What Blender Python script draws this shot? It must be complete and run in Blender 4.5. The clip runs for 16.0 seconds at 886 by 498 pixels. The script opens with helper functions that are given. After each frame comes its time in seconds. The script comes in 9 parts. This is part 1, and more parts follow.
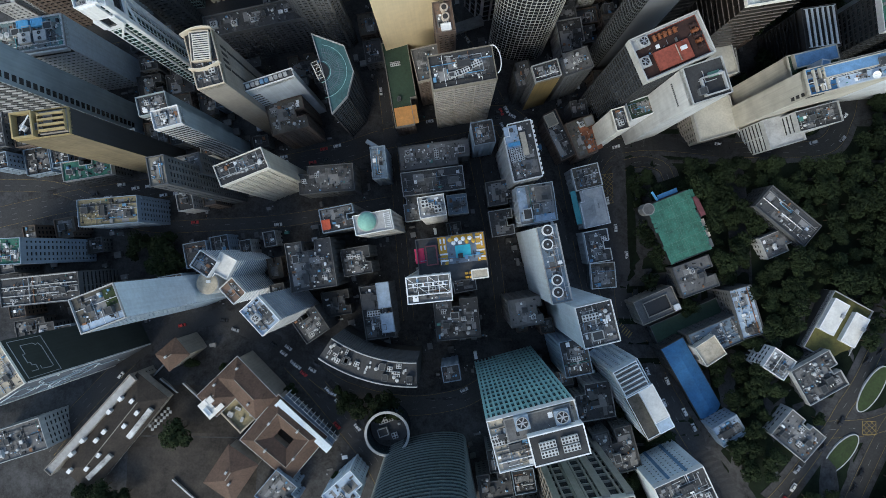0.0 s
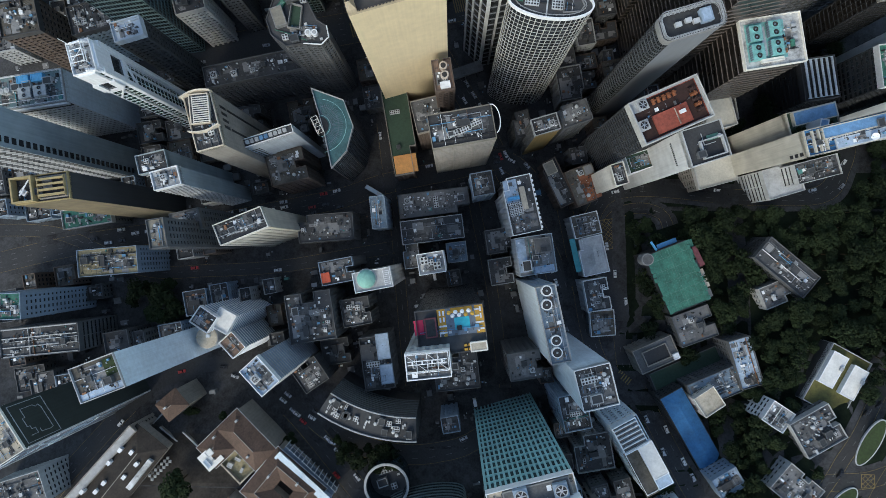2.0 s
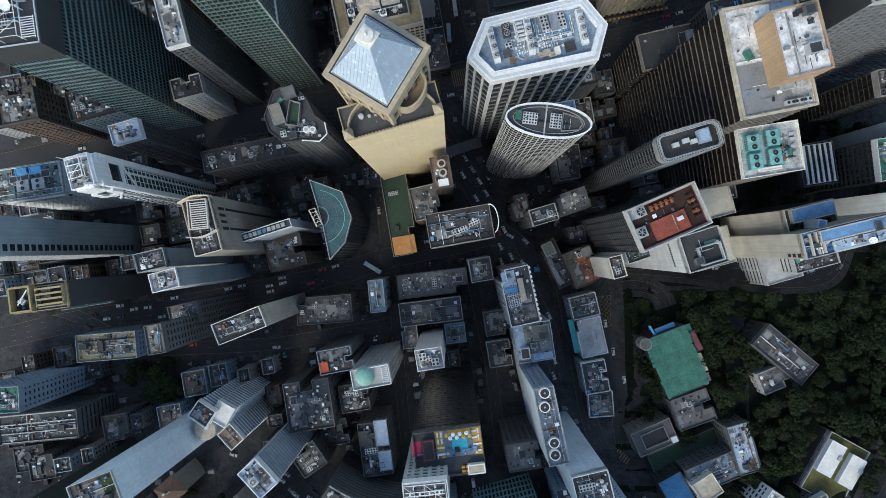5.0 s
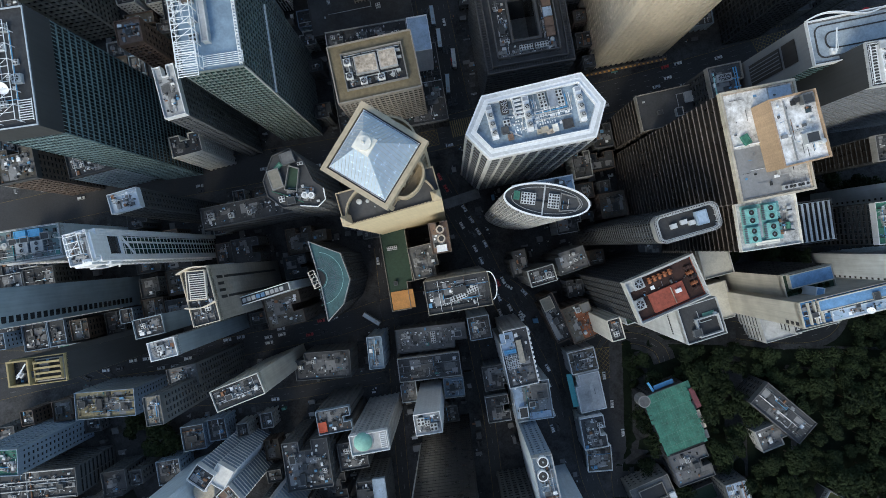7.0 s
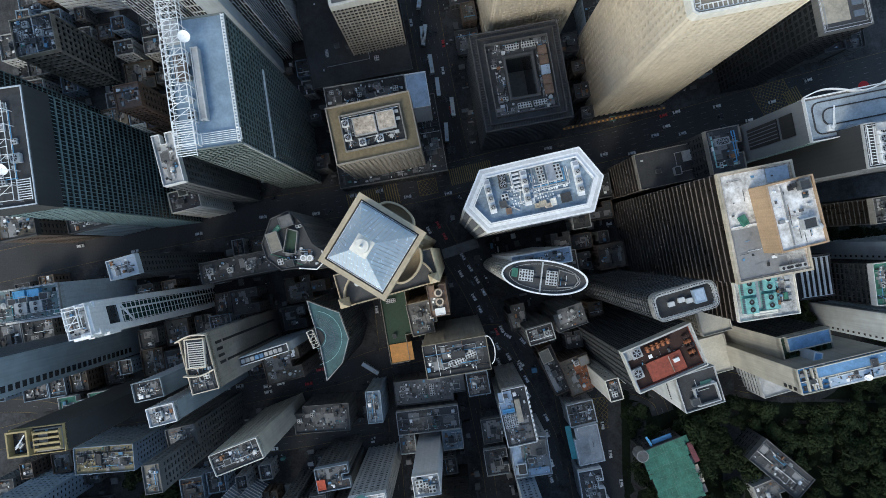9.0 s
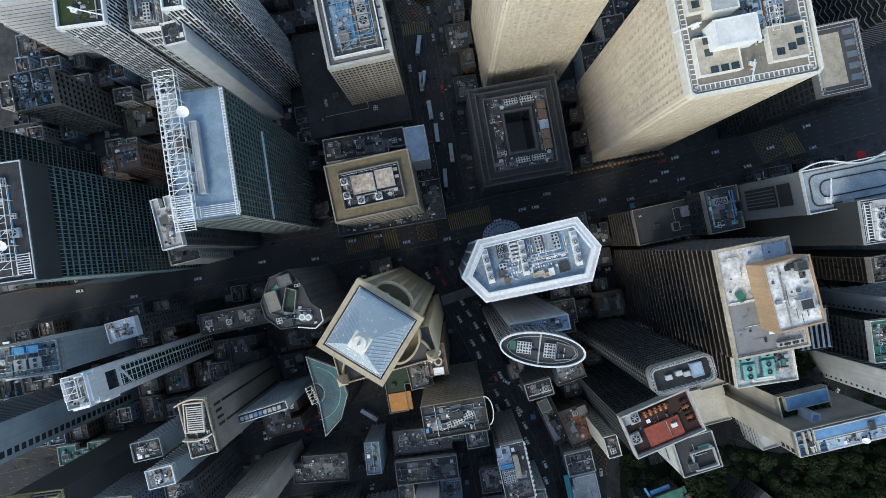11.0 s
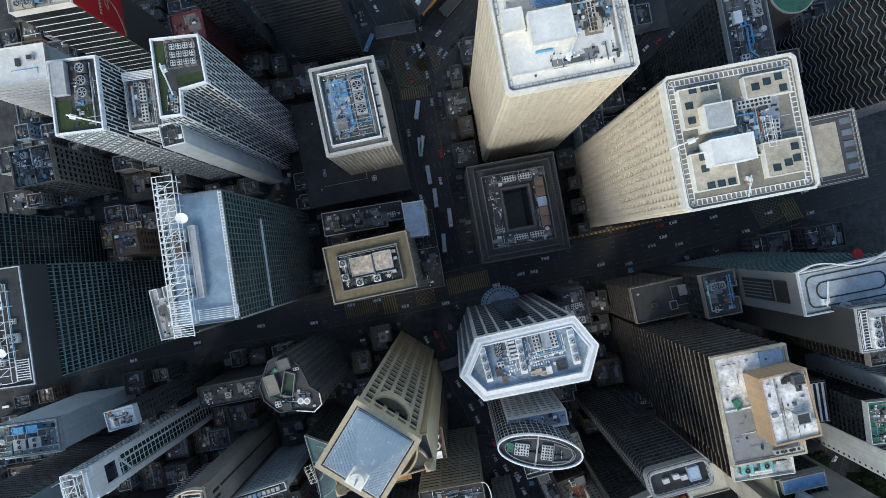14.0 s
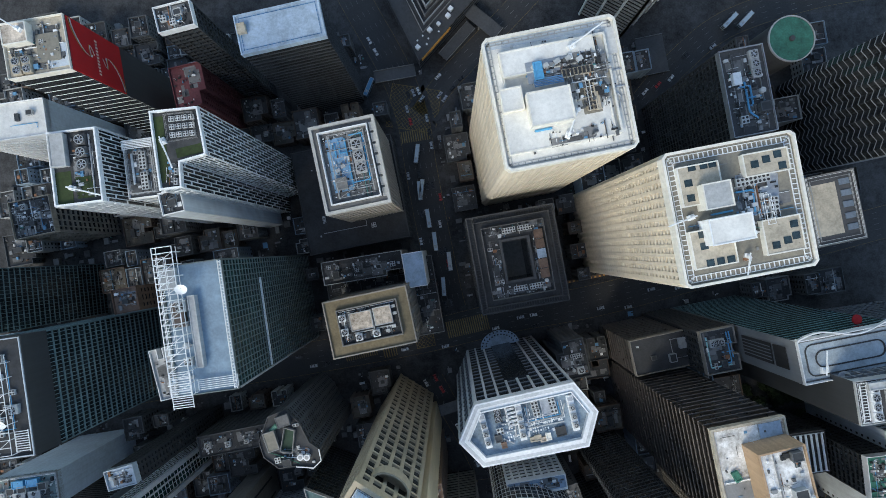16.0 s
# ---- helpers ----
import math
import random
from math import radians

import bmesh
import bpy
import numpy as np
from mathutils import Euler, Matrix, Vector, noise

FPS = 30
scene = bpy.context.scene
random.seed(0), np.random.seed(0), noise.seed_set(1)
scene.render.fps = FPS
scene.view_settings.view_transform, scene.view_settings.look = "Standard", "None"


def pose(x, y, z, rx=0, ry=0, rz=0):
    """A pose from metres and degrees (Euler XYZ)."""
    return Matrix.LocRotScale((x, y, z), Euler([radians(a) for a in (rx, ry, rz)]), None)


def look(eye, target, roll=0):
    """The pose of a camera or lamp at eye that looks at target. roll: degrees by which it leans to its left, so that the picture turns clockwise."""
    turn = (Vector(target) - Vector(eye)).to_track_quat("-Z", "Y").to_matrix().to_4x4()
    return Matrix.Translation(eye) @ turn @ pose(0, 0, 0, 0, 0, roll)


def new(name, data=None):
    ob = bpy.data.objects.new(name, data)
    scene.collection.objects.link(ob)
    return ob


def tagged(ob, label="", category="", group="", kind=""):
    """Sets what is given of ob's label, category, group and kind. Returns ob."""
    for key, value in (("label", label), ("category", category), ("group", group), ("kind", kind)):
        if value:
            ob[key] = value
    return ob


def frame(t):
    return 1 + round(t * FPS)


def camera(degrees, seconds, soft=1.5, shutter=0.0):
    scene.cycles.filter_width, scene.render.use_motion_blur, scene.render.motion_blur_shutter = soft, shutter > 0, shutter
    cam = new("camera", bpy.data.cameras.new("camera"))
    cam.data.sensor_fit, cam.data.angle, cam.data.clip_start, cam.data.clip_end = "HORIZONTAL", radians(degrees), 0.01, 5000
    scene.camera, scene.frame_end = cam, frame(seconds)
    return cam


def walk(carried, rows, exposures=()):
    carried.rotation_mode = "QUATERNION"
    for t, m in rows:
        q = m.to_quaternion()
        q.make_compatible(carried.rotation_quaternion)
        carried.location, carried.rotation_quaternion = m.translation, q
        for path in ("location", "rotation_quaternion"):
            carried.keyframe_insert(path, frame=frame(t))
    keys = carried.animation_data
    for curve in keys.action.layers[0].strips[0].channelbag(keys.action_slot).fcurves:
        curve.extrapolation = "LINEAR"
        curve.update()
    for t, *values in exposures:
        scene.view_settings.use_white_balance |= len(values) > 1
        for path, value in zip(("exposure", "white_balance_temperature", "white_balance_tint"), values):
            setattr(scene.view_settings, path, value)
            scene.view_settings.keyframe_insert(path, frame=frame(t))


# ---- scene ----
cam = camera(73.7, 16.0, soft=0.7)
# seconds, eye; the camera looks straight down, leaning less than a degree
PATH = [
    (0.0, -0.00, 0.00, 350.00),
    (1.0, -0.04, 12.56, 350.22),
    (2.0, -0.04, 26.23, 350.36),
    (3.0, -0.00, 40.66, 350.45),
    (4.0, 0.08, 55.55, 350.52),
    (5.0, 0.18, 70.65, 350.60),
    (6.0, 0.32, 85.73, 350.71),
    (7.0, 0.47, 100.64, 350.85),
    (8.0, 0.63, 115.25, 351.04),
    (9.0, 0.80, 129.48, 351.27),
    (10.0, 0.96, 143.31, 351.53),
    (11.0, 1.11, 156.74, 351.81),
    (12.0, 1.24, 169.83, 352.09),
    (13.0, 1.33, 182.68, 352.35),
    (14.0, 1.37, 195.43, 352.54),
    (15.0, 1.35, 208.29, 352.64),
    (16.0, 1.26, 221.47, 352.60),
]
LEAN, TURN = 0.88, 0.79
EXPOSE = [(0.0, 0.57, 6800, 3), (16.0, 0.57, 6800, 3)]    # seconds, stops, kelvin, tint
walk(cam, [(t, pose(x, y, z, 0, LEAN, TURN)) for t, x, y, z in PATH], EXPOSE)

# ---- world, sun, exposure ----
SUN_ELEV, SUN_AZ = 40.0, 205.0      # degrees; azimuth clockwise from the top of the map
scene.view_settings.exposure = 0.0
world = bpy.data.worlds.new("sky")
scene.world = world
world.use_nodes = True
sky = world.node_tree.nodes.new("ShaderNodeTexSky")
sky.sky_type = "NISHITA"
sky.sun_disc = False
sky.sun_elevation, sky.sun_rotation = radians(SUN_ELEV), radians(SUN_AZ)
back = world.node_tree.nodes["Background"]
back.inputs["Strength"].default_value = 0.15
world.node_tree.links.new(sky.outputs[0], back.inputs["Color"])
sun = new("sun", bpy.data.lights.new("sun", "SUN"))
sun.data.energy, sun.data.angle, sun.data.color = 1.25, radians(30), (1.0, 0.94, 0.84)
a, e = radians(SUN_AZ), radians(SUN_ELEV)
sun.matrix_world = look((0, 0, 0), (-math.sin(a) * math.cos(e), -math.cos(a) * math.cos(e), -math.sin(e)))


# ---- materials ----
def material(name, color, rough=0.8, metal=0.0, vary=0.35, grain=0.6, blotch=0.06, bump=0.15, islands=0.0, objects=0.0,
             second=None, spec=0.5):
    """A surface with fine grain, broad blotches, relief, and some change from piece to piece."""
    m = bpy.data.materials.new(name)
    m.use_nodes = True
    nt = m.node_tree
    b = nt.nodes["Principled BSDF"]
    b.inputs["Metallic"].default_value = metal
    b.inputs["Specular IOR Level"].default_value = spec
    geo = nt.nodes.new("ShaderNodeNewGeometry")
    fine = nt.nodes.new("ShaderNodeTexNoise")
    fine.inputs["Scale"].default_value, fine.inputs["Detail"].default_value = grain, 6
    broad = nt.nodes.new("ShaderNodeTexNoise")
    broad.inputs["Scale"].default_value, broad.inputs["Detail"].default_value = blotch, 3
    for n in (fine, broad):
        nt.links.new(geo.outputs["Position"], n.inputs["Vector"])
    total = nt.nodes.new("ShaderNodeMath")
    total.operation = "ADD"
    nt.links.new(fine.outputs["Fac"], total.inputs[0])
    nt.links.new(broad.outputs["Fac"], total.inputs[1])
    # rain streaks down walls, which turn to small stains on flat roofs
    drawn = nt.nodes.new("ShaderNodeMapping")
    drawn.inputs["Scale"].default_value = (1.1, 1.1, 0.035)
    nt.links.new(geo.outputs["Position"], drawn.inputs["Vector"])
    streak = nt.nodes.new("ShaderNodeTexNoise")
    streak.inputs["Scale"].default_value, streak.inputs["Detail"].default_value, streak.inputs["Roughness"].default_value = 0.9, 5, 0.65
    nt.links.new(drawn.outputs[0], streak.inputs["Vector"])
    grime = nt.nodes.new("ShaderNodeMath")
    grime.operation = "ADD"
    nt.links.new(total.outputs[0], grime.inputs[0])
    nt.links.new(streak.outputs["Fac"], grime.inputs[1])
    last = grime
    for share, node, out in ((islands, geo, "Random Per Island"), (objects, None, "Random")):
        if share:
            node = node or nt.nodes.new("ShaderNodeObjectInfo")
            add = nt.nodes.new("ShaderNodeMath")
            add.operation = "MULTIPLY_ADD"
            nt.links.new(node.outputs[out], add.inputs[0])
            add.inputs[1].default_value = share
            nt.links.new(last.outputs[0], add.inputs[2])
            last = add
    spread = nt.nodes.new("ShaderNodeMapRange")
    extra = islands + objects
    spread.inputs["From Min"].default_value, spread.inputs["From Max"].default_value = 1.12, 1.88 + extra
    nt.links.new(last.outputs[0], spread.inputs["Value"])
    mix = nt.nodes.new("ShaderNodeMix")
    mix.data_type = "RGBA"
    dark = [c * (1 - vary) for c in color]
    light = [min(1.0, c * (1 + vary)) for c in (second or color)]
    mix.inputs[6].default_value, mix.inputs[7].default_value = (*dark, 1), (*light, 1)
    nt.links.new(spread.outputs[0], mix.inputs[0])
    nt.links.new(mix.outputs[2], b.inputs["Base Color"])
    r = nt.nodes.new("ShaderNodeMapRange")
    r.inputs["To Min"].default_value, r.inputs["To Max"].default_value = max(0.03, rough - 0.12), min(1, rough + 0.12)
    nt.links.new(fine.outputs["Fac"], r.inputs["Value"])
    nt.links.new(r.outputs[0], b.inputs["Roughness"])
    if bump:
        bp = nt.nodes.new("ShaderNodeBump")
        bp.inputs["Strength"].default_value, bp.inputs["Distance"].default_value = bump, 0.1
        nt.links.new(fine.outputs["Fac"], bp.inputs["Height"])
        nt.links.new(bp.outputs[0], b.inputs["Normal"])
    return m


M = {}
def mat(key, *args, **kw):
    M[key] = material(key, *args, **kw)


mat("asphalt", (0.047, 0.047, 0.049), 0.85, grain=2.0, blotch=0.03)
mat("pavement", (0.045, 0.045, 0.047), 0.85, vary=0.8, grain=0.3, blotch=0.07)
mat("line_white", (0.19, 0.19, 0.185), 0.7, vary=0.5)
mat("line_yellow", (0.23, 0.165, 0.055), 0.7, vary=0.5)
mat("concrete", (0.24, 0.24, 0.235), 0.85, objects=0.3)
mat("concrete_dark", (0.085, 0.087, 0.092), 0.85, objects=0.4)
mat("roof_dark", (0.055, 0.057, 0.061), 0.9, vary=0.55, grain=0.35, blotch=0.09, objects=0.5)
mat("roof_grey", (0.135, 0.136, 0.138), 0.9, vary=0.5, grain=0.3, blotch=0.1, objects=0.4)
mat("roof_light", (0.40, 0.41, 0.42), 0.8, vary=0.3, grain=0.25, blotch=0.08)
mat("roof_brown", (0.19, 0.13, 0.10), 0.9, vary=0.5, grain=0.4, objects=0.3)
mat("roof_sand", (0.46, 0.41, 0.33), 0.9, vary=0.35, grain=0.3)
mat("roof_orange", (0.62, 0.30, 0.10), 0.8, vary=0.2)
mat("roof_red", (0.30, 0.075, 0.05), 0.85, vary=0.4, grain=0.4)
mat("roof_green", (0.045, 0.17, 0.125), 0.75, vary=0.45, grain=0.25, blotch=0.15)
mat("court_green", (0.03, 0.06, 0.04), 0.8, vary=0.3)
mat("roof_blue", (0.045, 0.17, 0.36), 0.9, vary=0.3, grain=0.3)
mat("roof_paleblue", (0.36, 0.46, 0.58), 0.7, vary=0.3, grain=0.25)
mat("cream", (0.68, 0.605, 0.49), 0.75, vary=0.15, grain=0.4, blotch=0.04)
mat("cream_white", (0.76, 0.74, 0.68), 0.75, vary=0.15)
mat("beige", (0.47, 0.39, 0.275), 0.75, vary=0.18, grain=0.5)
mat("stone_grey", (0.30, 0.28, 0.25), 0.8, vary=0.22)
mat("white", (0.82, 0.84, 0.86), 0.6, vary=0.14, grain=0.8)
mat("white_dirty", (0.42, 0.435, 0.445), 0.75, vary=0.35, grain=0.5, objects=0.3)
mat("grey_wall", (0.11, 0.118, 0.126), 0.8, vary=0.3, objects=0.3)
mat("blue_wall", (0.27, 0.35, 0.44), 0.75, vary=0.22, objects=0.2)
mat("brown_wall", (0.13, 0.1, 0.085), 0.8, vary=0.3, objects=0.2)
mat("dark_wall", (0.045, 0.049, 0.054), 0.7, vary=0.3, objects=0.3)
mat("teal_panel", (0.32, 0.58, 0.59), 0.45, vary=0.25)
mat("yellow_wall", (0.38, 0.30, 0.15), 0.75, vary=0.2)
mat("gold_wall", (0.26, 0.18, 0.07), 0.6, vary=0.25)
mat("red_sign", (0.50, 0.015, 0.02), 0.6, vary=0.1)
mat("red_deep", (0.22, 0.01, 0.02), 0.6, vary=0.1)
mat("court_wall", (0.035, 0.045, 0.04), 0.8, vary=0.3)
mat("mural_ground", (0.095, 0.115, 0.15), 0.7, vary=0.2)
mat("maroon", (0.16, 0.05, 0.06), 0.75, vary=0.3)
mat("glass_dark", (0.029, 0.033, 0.038), 0.18, vary=0.6, grain=0.25, bump=0.02, spec=0.6)
mat("glass_blue", (0.03, 0.05, 0.06), 0.15, vary=0.6, grain=0.25, bump=0.02, spec=0.6)
mat("glass_green", (0.02, 0.06, 0.055), 0.18, vary=0.6, grain=0.25, bump=0.02, spec=0.6)
mat("metal", (0.45, 0.47, 0.50), 0.45, 0.6, vary=0.25)
mat("pipe_blue", (0.10, 0.36, 0.62), 0.5, vary=0.25)
# near black, for dark parts and for shade painted into throats and pits
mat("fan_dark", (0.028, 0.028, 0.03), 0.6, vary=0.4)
mat("tank", (0.50, 0.52, 0.53), 0.6, vary=0.3, objects=0.4)
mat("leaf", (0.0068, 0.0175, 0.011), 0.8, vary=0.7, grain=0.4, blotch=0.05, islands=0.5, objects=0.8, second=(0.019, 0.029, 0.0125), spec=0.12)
mat("hexa_deck", (0.22, 0.29, 0.36), 0.7, vary=0.5, grain=0.3)
mat("trunk", (0.08, 0.06, 0.04), 0.9)
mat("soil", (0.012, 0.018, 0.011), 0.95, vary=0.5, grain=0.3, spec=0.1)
mat("tile_brown", (0.098, 0.062, 0.046), 0.85, vary=0.55, grain=1.5, blotch=0.1, objects=0.2)
mat("earth", (0.042, 0.036, 0.031), 0.9, vary=0.65, grain=0.22, blotch=0.08)
mat("tile_dark", (0.032, 0.026, 0.022), 0.85, vary=0.6, grain=1.0, blotch=0.12)
mat("teal_line", (0.15, 0.225, 0.235), 0.5, vary=0.3, grain=0.2)
mat("fin_brown", (0.185, 0.16, 0.145), 0.7, vary=0.25)
mat("glazed", (0.60, 0.74, 0.92), 0.24, 0.25, vary=0.12, bump=0.0)
mat("deck_yellow", (0.58, 0.33, 0.05), 0.7, vary=0.25)
mat("pink", (0.5, 0.03, 0.1), 0.7, vary=0.2)
mat("gold_line", (0.75, 0.50, 0.12), 0.6, vary=0.1)
mat("teal_roof", (0.05, 0.125, 0.135), 0.5, vary=0.4, grain=0.4)
mat("roof_white", (0.74, 0.735, 0.71), 0.75, vary=0.16, grain=0.3, blotch=0.12)
mat("roof_sand_dark", (0.235, 0.22, 0.185), 0.9, vary=0.25)
mat("roof_rust", (0.36, 0.28, 0.20), 0.9, vary=0.6, grain=0.35, second=(0.5, 0.44, 0.38))
mat("roof_mottled", (0.32, 0.32, 0.31), 0.8, vary=0.6, grain=0.16, second=(0.5, 0.51, 0.51))
mat("roof_orange_pale", (0.44, 0.30, 0.19), 0.8, vary=0.25, grain=1.5)
mat("roof_green_pale", (0.14, 0.30, 0.23), 0.8, vary=0.2)
mat("roof_blue_pale", (0.22, 0.40, 0.60), 0.7, vary=0.25)
mat("white_pier", (0.60, 0.62, 0.64), 0.6, vary=0.2)
mat("white_stone", (0.48, 0.48, 0.46), 0.75, vary=0.2)
mat("slab_rib", (0.16, 0.19, 0.19), 0.6, vary=0.2)
mat("grey_flat", (0.20, 0.215, 0.235), 0.7, vary=0.12)
mat("beige_pale", (0.66, 0.55, 0.36), 0.75, vary=0.1, grain=0.3, blotch=0.03)
mat("lawn", (0.035, 0.055, 0.018), 0.9, vary=0.4)
mat("wall_pale", (0.50, 0.48, 0.42), 0.8, vary=0.25, grain=0.12, blotch=0.05)
mat("wall_white", (0.60, 0.61, 0.61), 0.8, vary=0.2, grain=0.2)
mat("patch", (0.10, 0.105, 0.11), 0.9, vary=0.85, grain=0.4, islands=1.6, second=(0.17, 0.172, 0.175))
mat("slate_deck", (0.16, 0.20, 0.25), 0.7, vary=0.3)
mat("dome_green", (0.22, 0.46, 0.40), 0.6, vary=0.2, grain=0.8)
mat("teal_bright", (0.08, 0.38, 0.42), 0.6, vary=0.2)
mat("roof_red_bright", (0.55, 0.10, 0.05), 0.7, vary=0.2)
mat("line_pale", (0.12, 0.22, 0.18), 0.8, vary=0.3)
mat("flats_blue", (0.69, 0.79, 0.87), 0.75, vary=0.15)
mat("water", (0.06, 0.54, 0.64), 0.1, vary=0.15, bump=0.05)
mat("car_white", (0.72, 0.72, 0.70), 0.3, vary=0.1)
mat("car_silver", (0.40, 0.41, 0.42), 0.3, 0.5, vary=0.1)
mat("car_red", (0.45, 0.03, 0.03), 0.35, vary=0.15)
mat("car_black", (0.02, 0.02, 0.022), 0.3, vary=0.1)
mat("car_blue", (0.10, 0.30, 0.52), 0.4, vary=0.1)
mat("bus_pale", (0.50, 0.60, 0.68), 0.5, vary=0.12)
mat("deck_blue", (0.16, 0.22, 0.28), 0.7, vary=0.4, grain=0.5)
mat("wall_slate", (0.33, 0.40, 0.44), 0.75, vary=0.2, grain=0.15)
mat("roof_ochre", (0.30, 0.26, 0.16), 0.9, vary=0.4)
mat("glass_brown", (0.018, 0.015, 0.013), 0.3, vary=0.5, grain=0.3, bump=0.02)
mat("lit_edge", (0.75, 0.38, 0.08), 0.6, vary=0.3)
mat("olive", (0.10, 0.095, 0.03), 0.9, vary=0.4, grain=0.5)
mat("roof_steel", (0.22, 0.31, 0.40), 0.7, vary=0.25, grain=0.3)
# copy of the asphalt, darkened to offset the open sky over the hill roads
mat("asphalt_open", (0.034, 0.034, 0.034), 0.85, vary=0.4, grain=1.0, blotch=0.05)
mat("track_floor", (0.36, 0.42, 0.47), 0.75, vary=0.35, grain=0.25)
mat("glass_teal", (0.055, 0.095, 0.10), 0.2, vary=0.5, grain=0.25, bump=0.02, spec=0.6)
mat("roof_umber", (0.10, 0.092, 0.078), 0.9, vary=0.5, grain=0.3, blotch=0.1)
mat("tyre", (0.02, 0.02, 0.02), 0.9)
mat("glass_slate", (0.018, 0.027, 0.032), 0.2, vary=0.6, grain=0.25, bump=0.02, spec=0.6)
mat("steel_blue", (0.13, 0.27, 0.46), 0.7, vary=0.35, grain=0.3, blotch=0.12)
mat("copper_pipe", (0.30, 0.105, 0.045), 0.5, 0.3, vary=0.4)
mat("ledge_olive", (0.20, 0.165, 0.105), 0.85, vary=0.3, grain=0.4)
mat("rust_orange", (0.22, 0.085, 0.045), 0.85, vary=0.6, grain=0.4, blotch=0.2)
mat("brick_wall", (0.15, 0.095, 0.07), 0.85, vary=0.4, grain=0.5)
mat("oxide", (0.04, 0.019, 0.016), 0.85, vary=0.5, grain=0.4)
mat("window_shade", (0.20, 0.18, 0.15), 0.5, vary=0.3)
mat("slab_white", (0.50, 0.56, 0.62), 0.75, vary=0.2, grain=0.2)
mat("pale_end", (0.70, 0.76, 0.80), 0.7, vary=0.2, grain=0.15, blotch=0.05)
mat("roof_smooth", (0.25, 0.255, 0.26), 0.6, vary=0.25, grain=0.1, blotch=0.06)
mat("stain_white", (0.62, 0.60, 0.56), 0.8, vary=0.5, grain=0.13, blotch=0.3, second=(0.74, 0.72, 0.70))
mat("teal_case", (0.20, 0.46, 0.45), 0.6, vary=0.35, grain=0.7)


def junk_material():
    """Odds and ends on roofs: each piece takes one of a few dull, pale or blue tones."""
    m = material("junk", (0.2, 0.2, 0.2), 0.75)
    nt = m.node_tree
    geo = nt.nodes.new("ShaderNodeNewGeometry")
    ramp = nt.nodes.new("ShaderNodeValToRGB")
    ramp.color_ramp.interpolation = "CONSTANT"
    tones = ((0.0, (0.025, 0.027, 0.03)), (0.22, (0.10, 0.105, 0.11)), (0.45, (0.24, 0.25, 0.26)), (0.64, (0.56, 0.58, 0.60)), (0.76, (0.86, 0.88, 0.90)),
             (0.89, (0.13, 0.30, 0.48)), (0.94, (0.26, 0.13, 0.07)), (0.97, (0.09, 0.26, 0.24)))
    for k, (at, c) in enumerate(tones):
        e = ramp.color_ramp.elements[k] if k < 2 else ramp.color_ramp.elements.new(at)
        e.position, e.color = at, (*c, 1)
    nt.links.new(geo.outputs["Random Per Island"], ramp.inputs[0])
    nt.links.new(ramp.outputs[0], nt.nodes["Principled BSDF"].inputs["Base Color"])
    M["junk"] = m


junk_material()


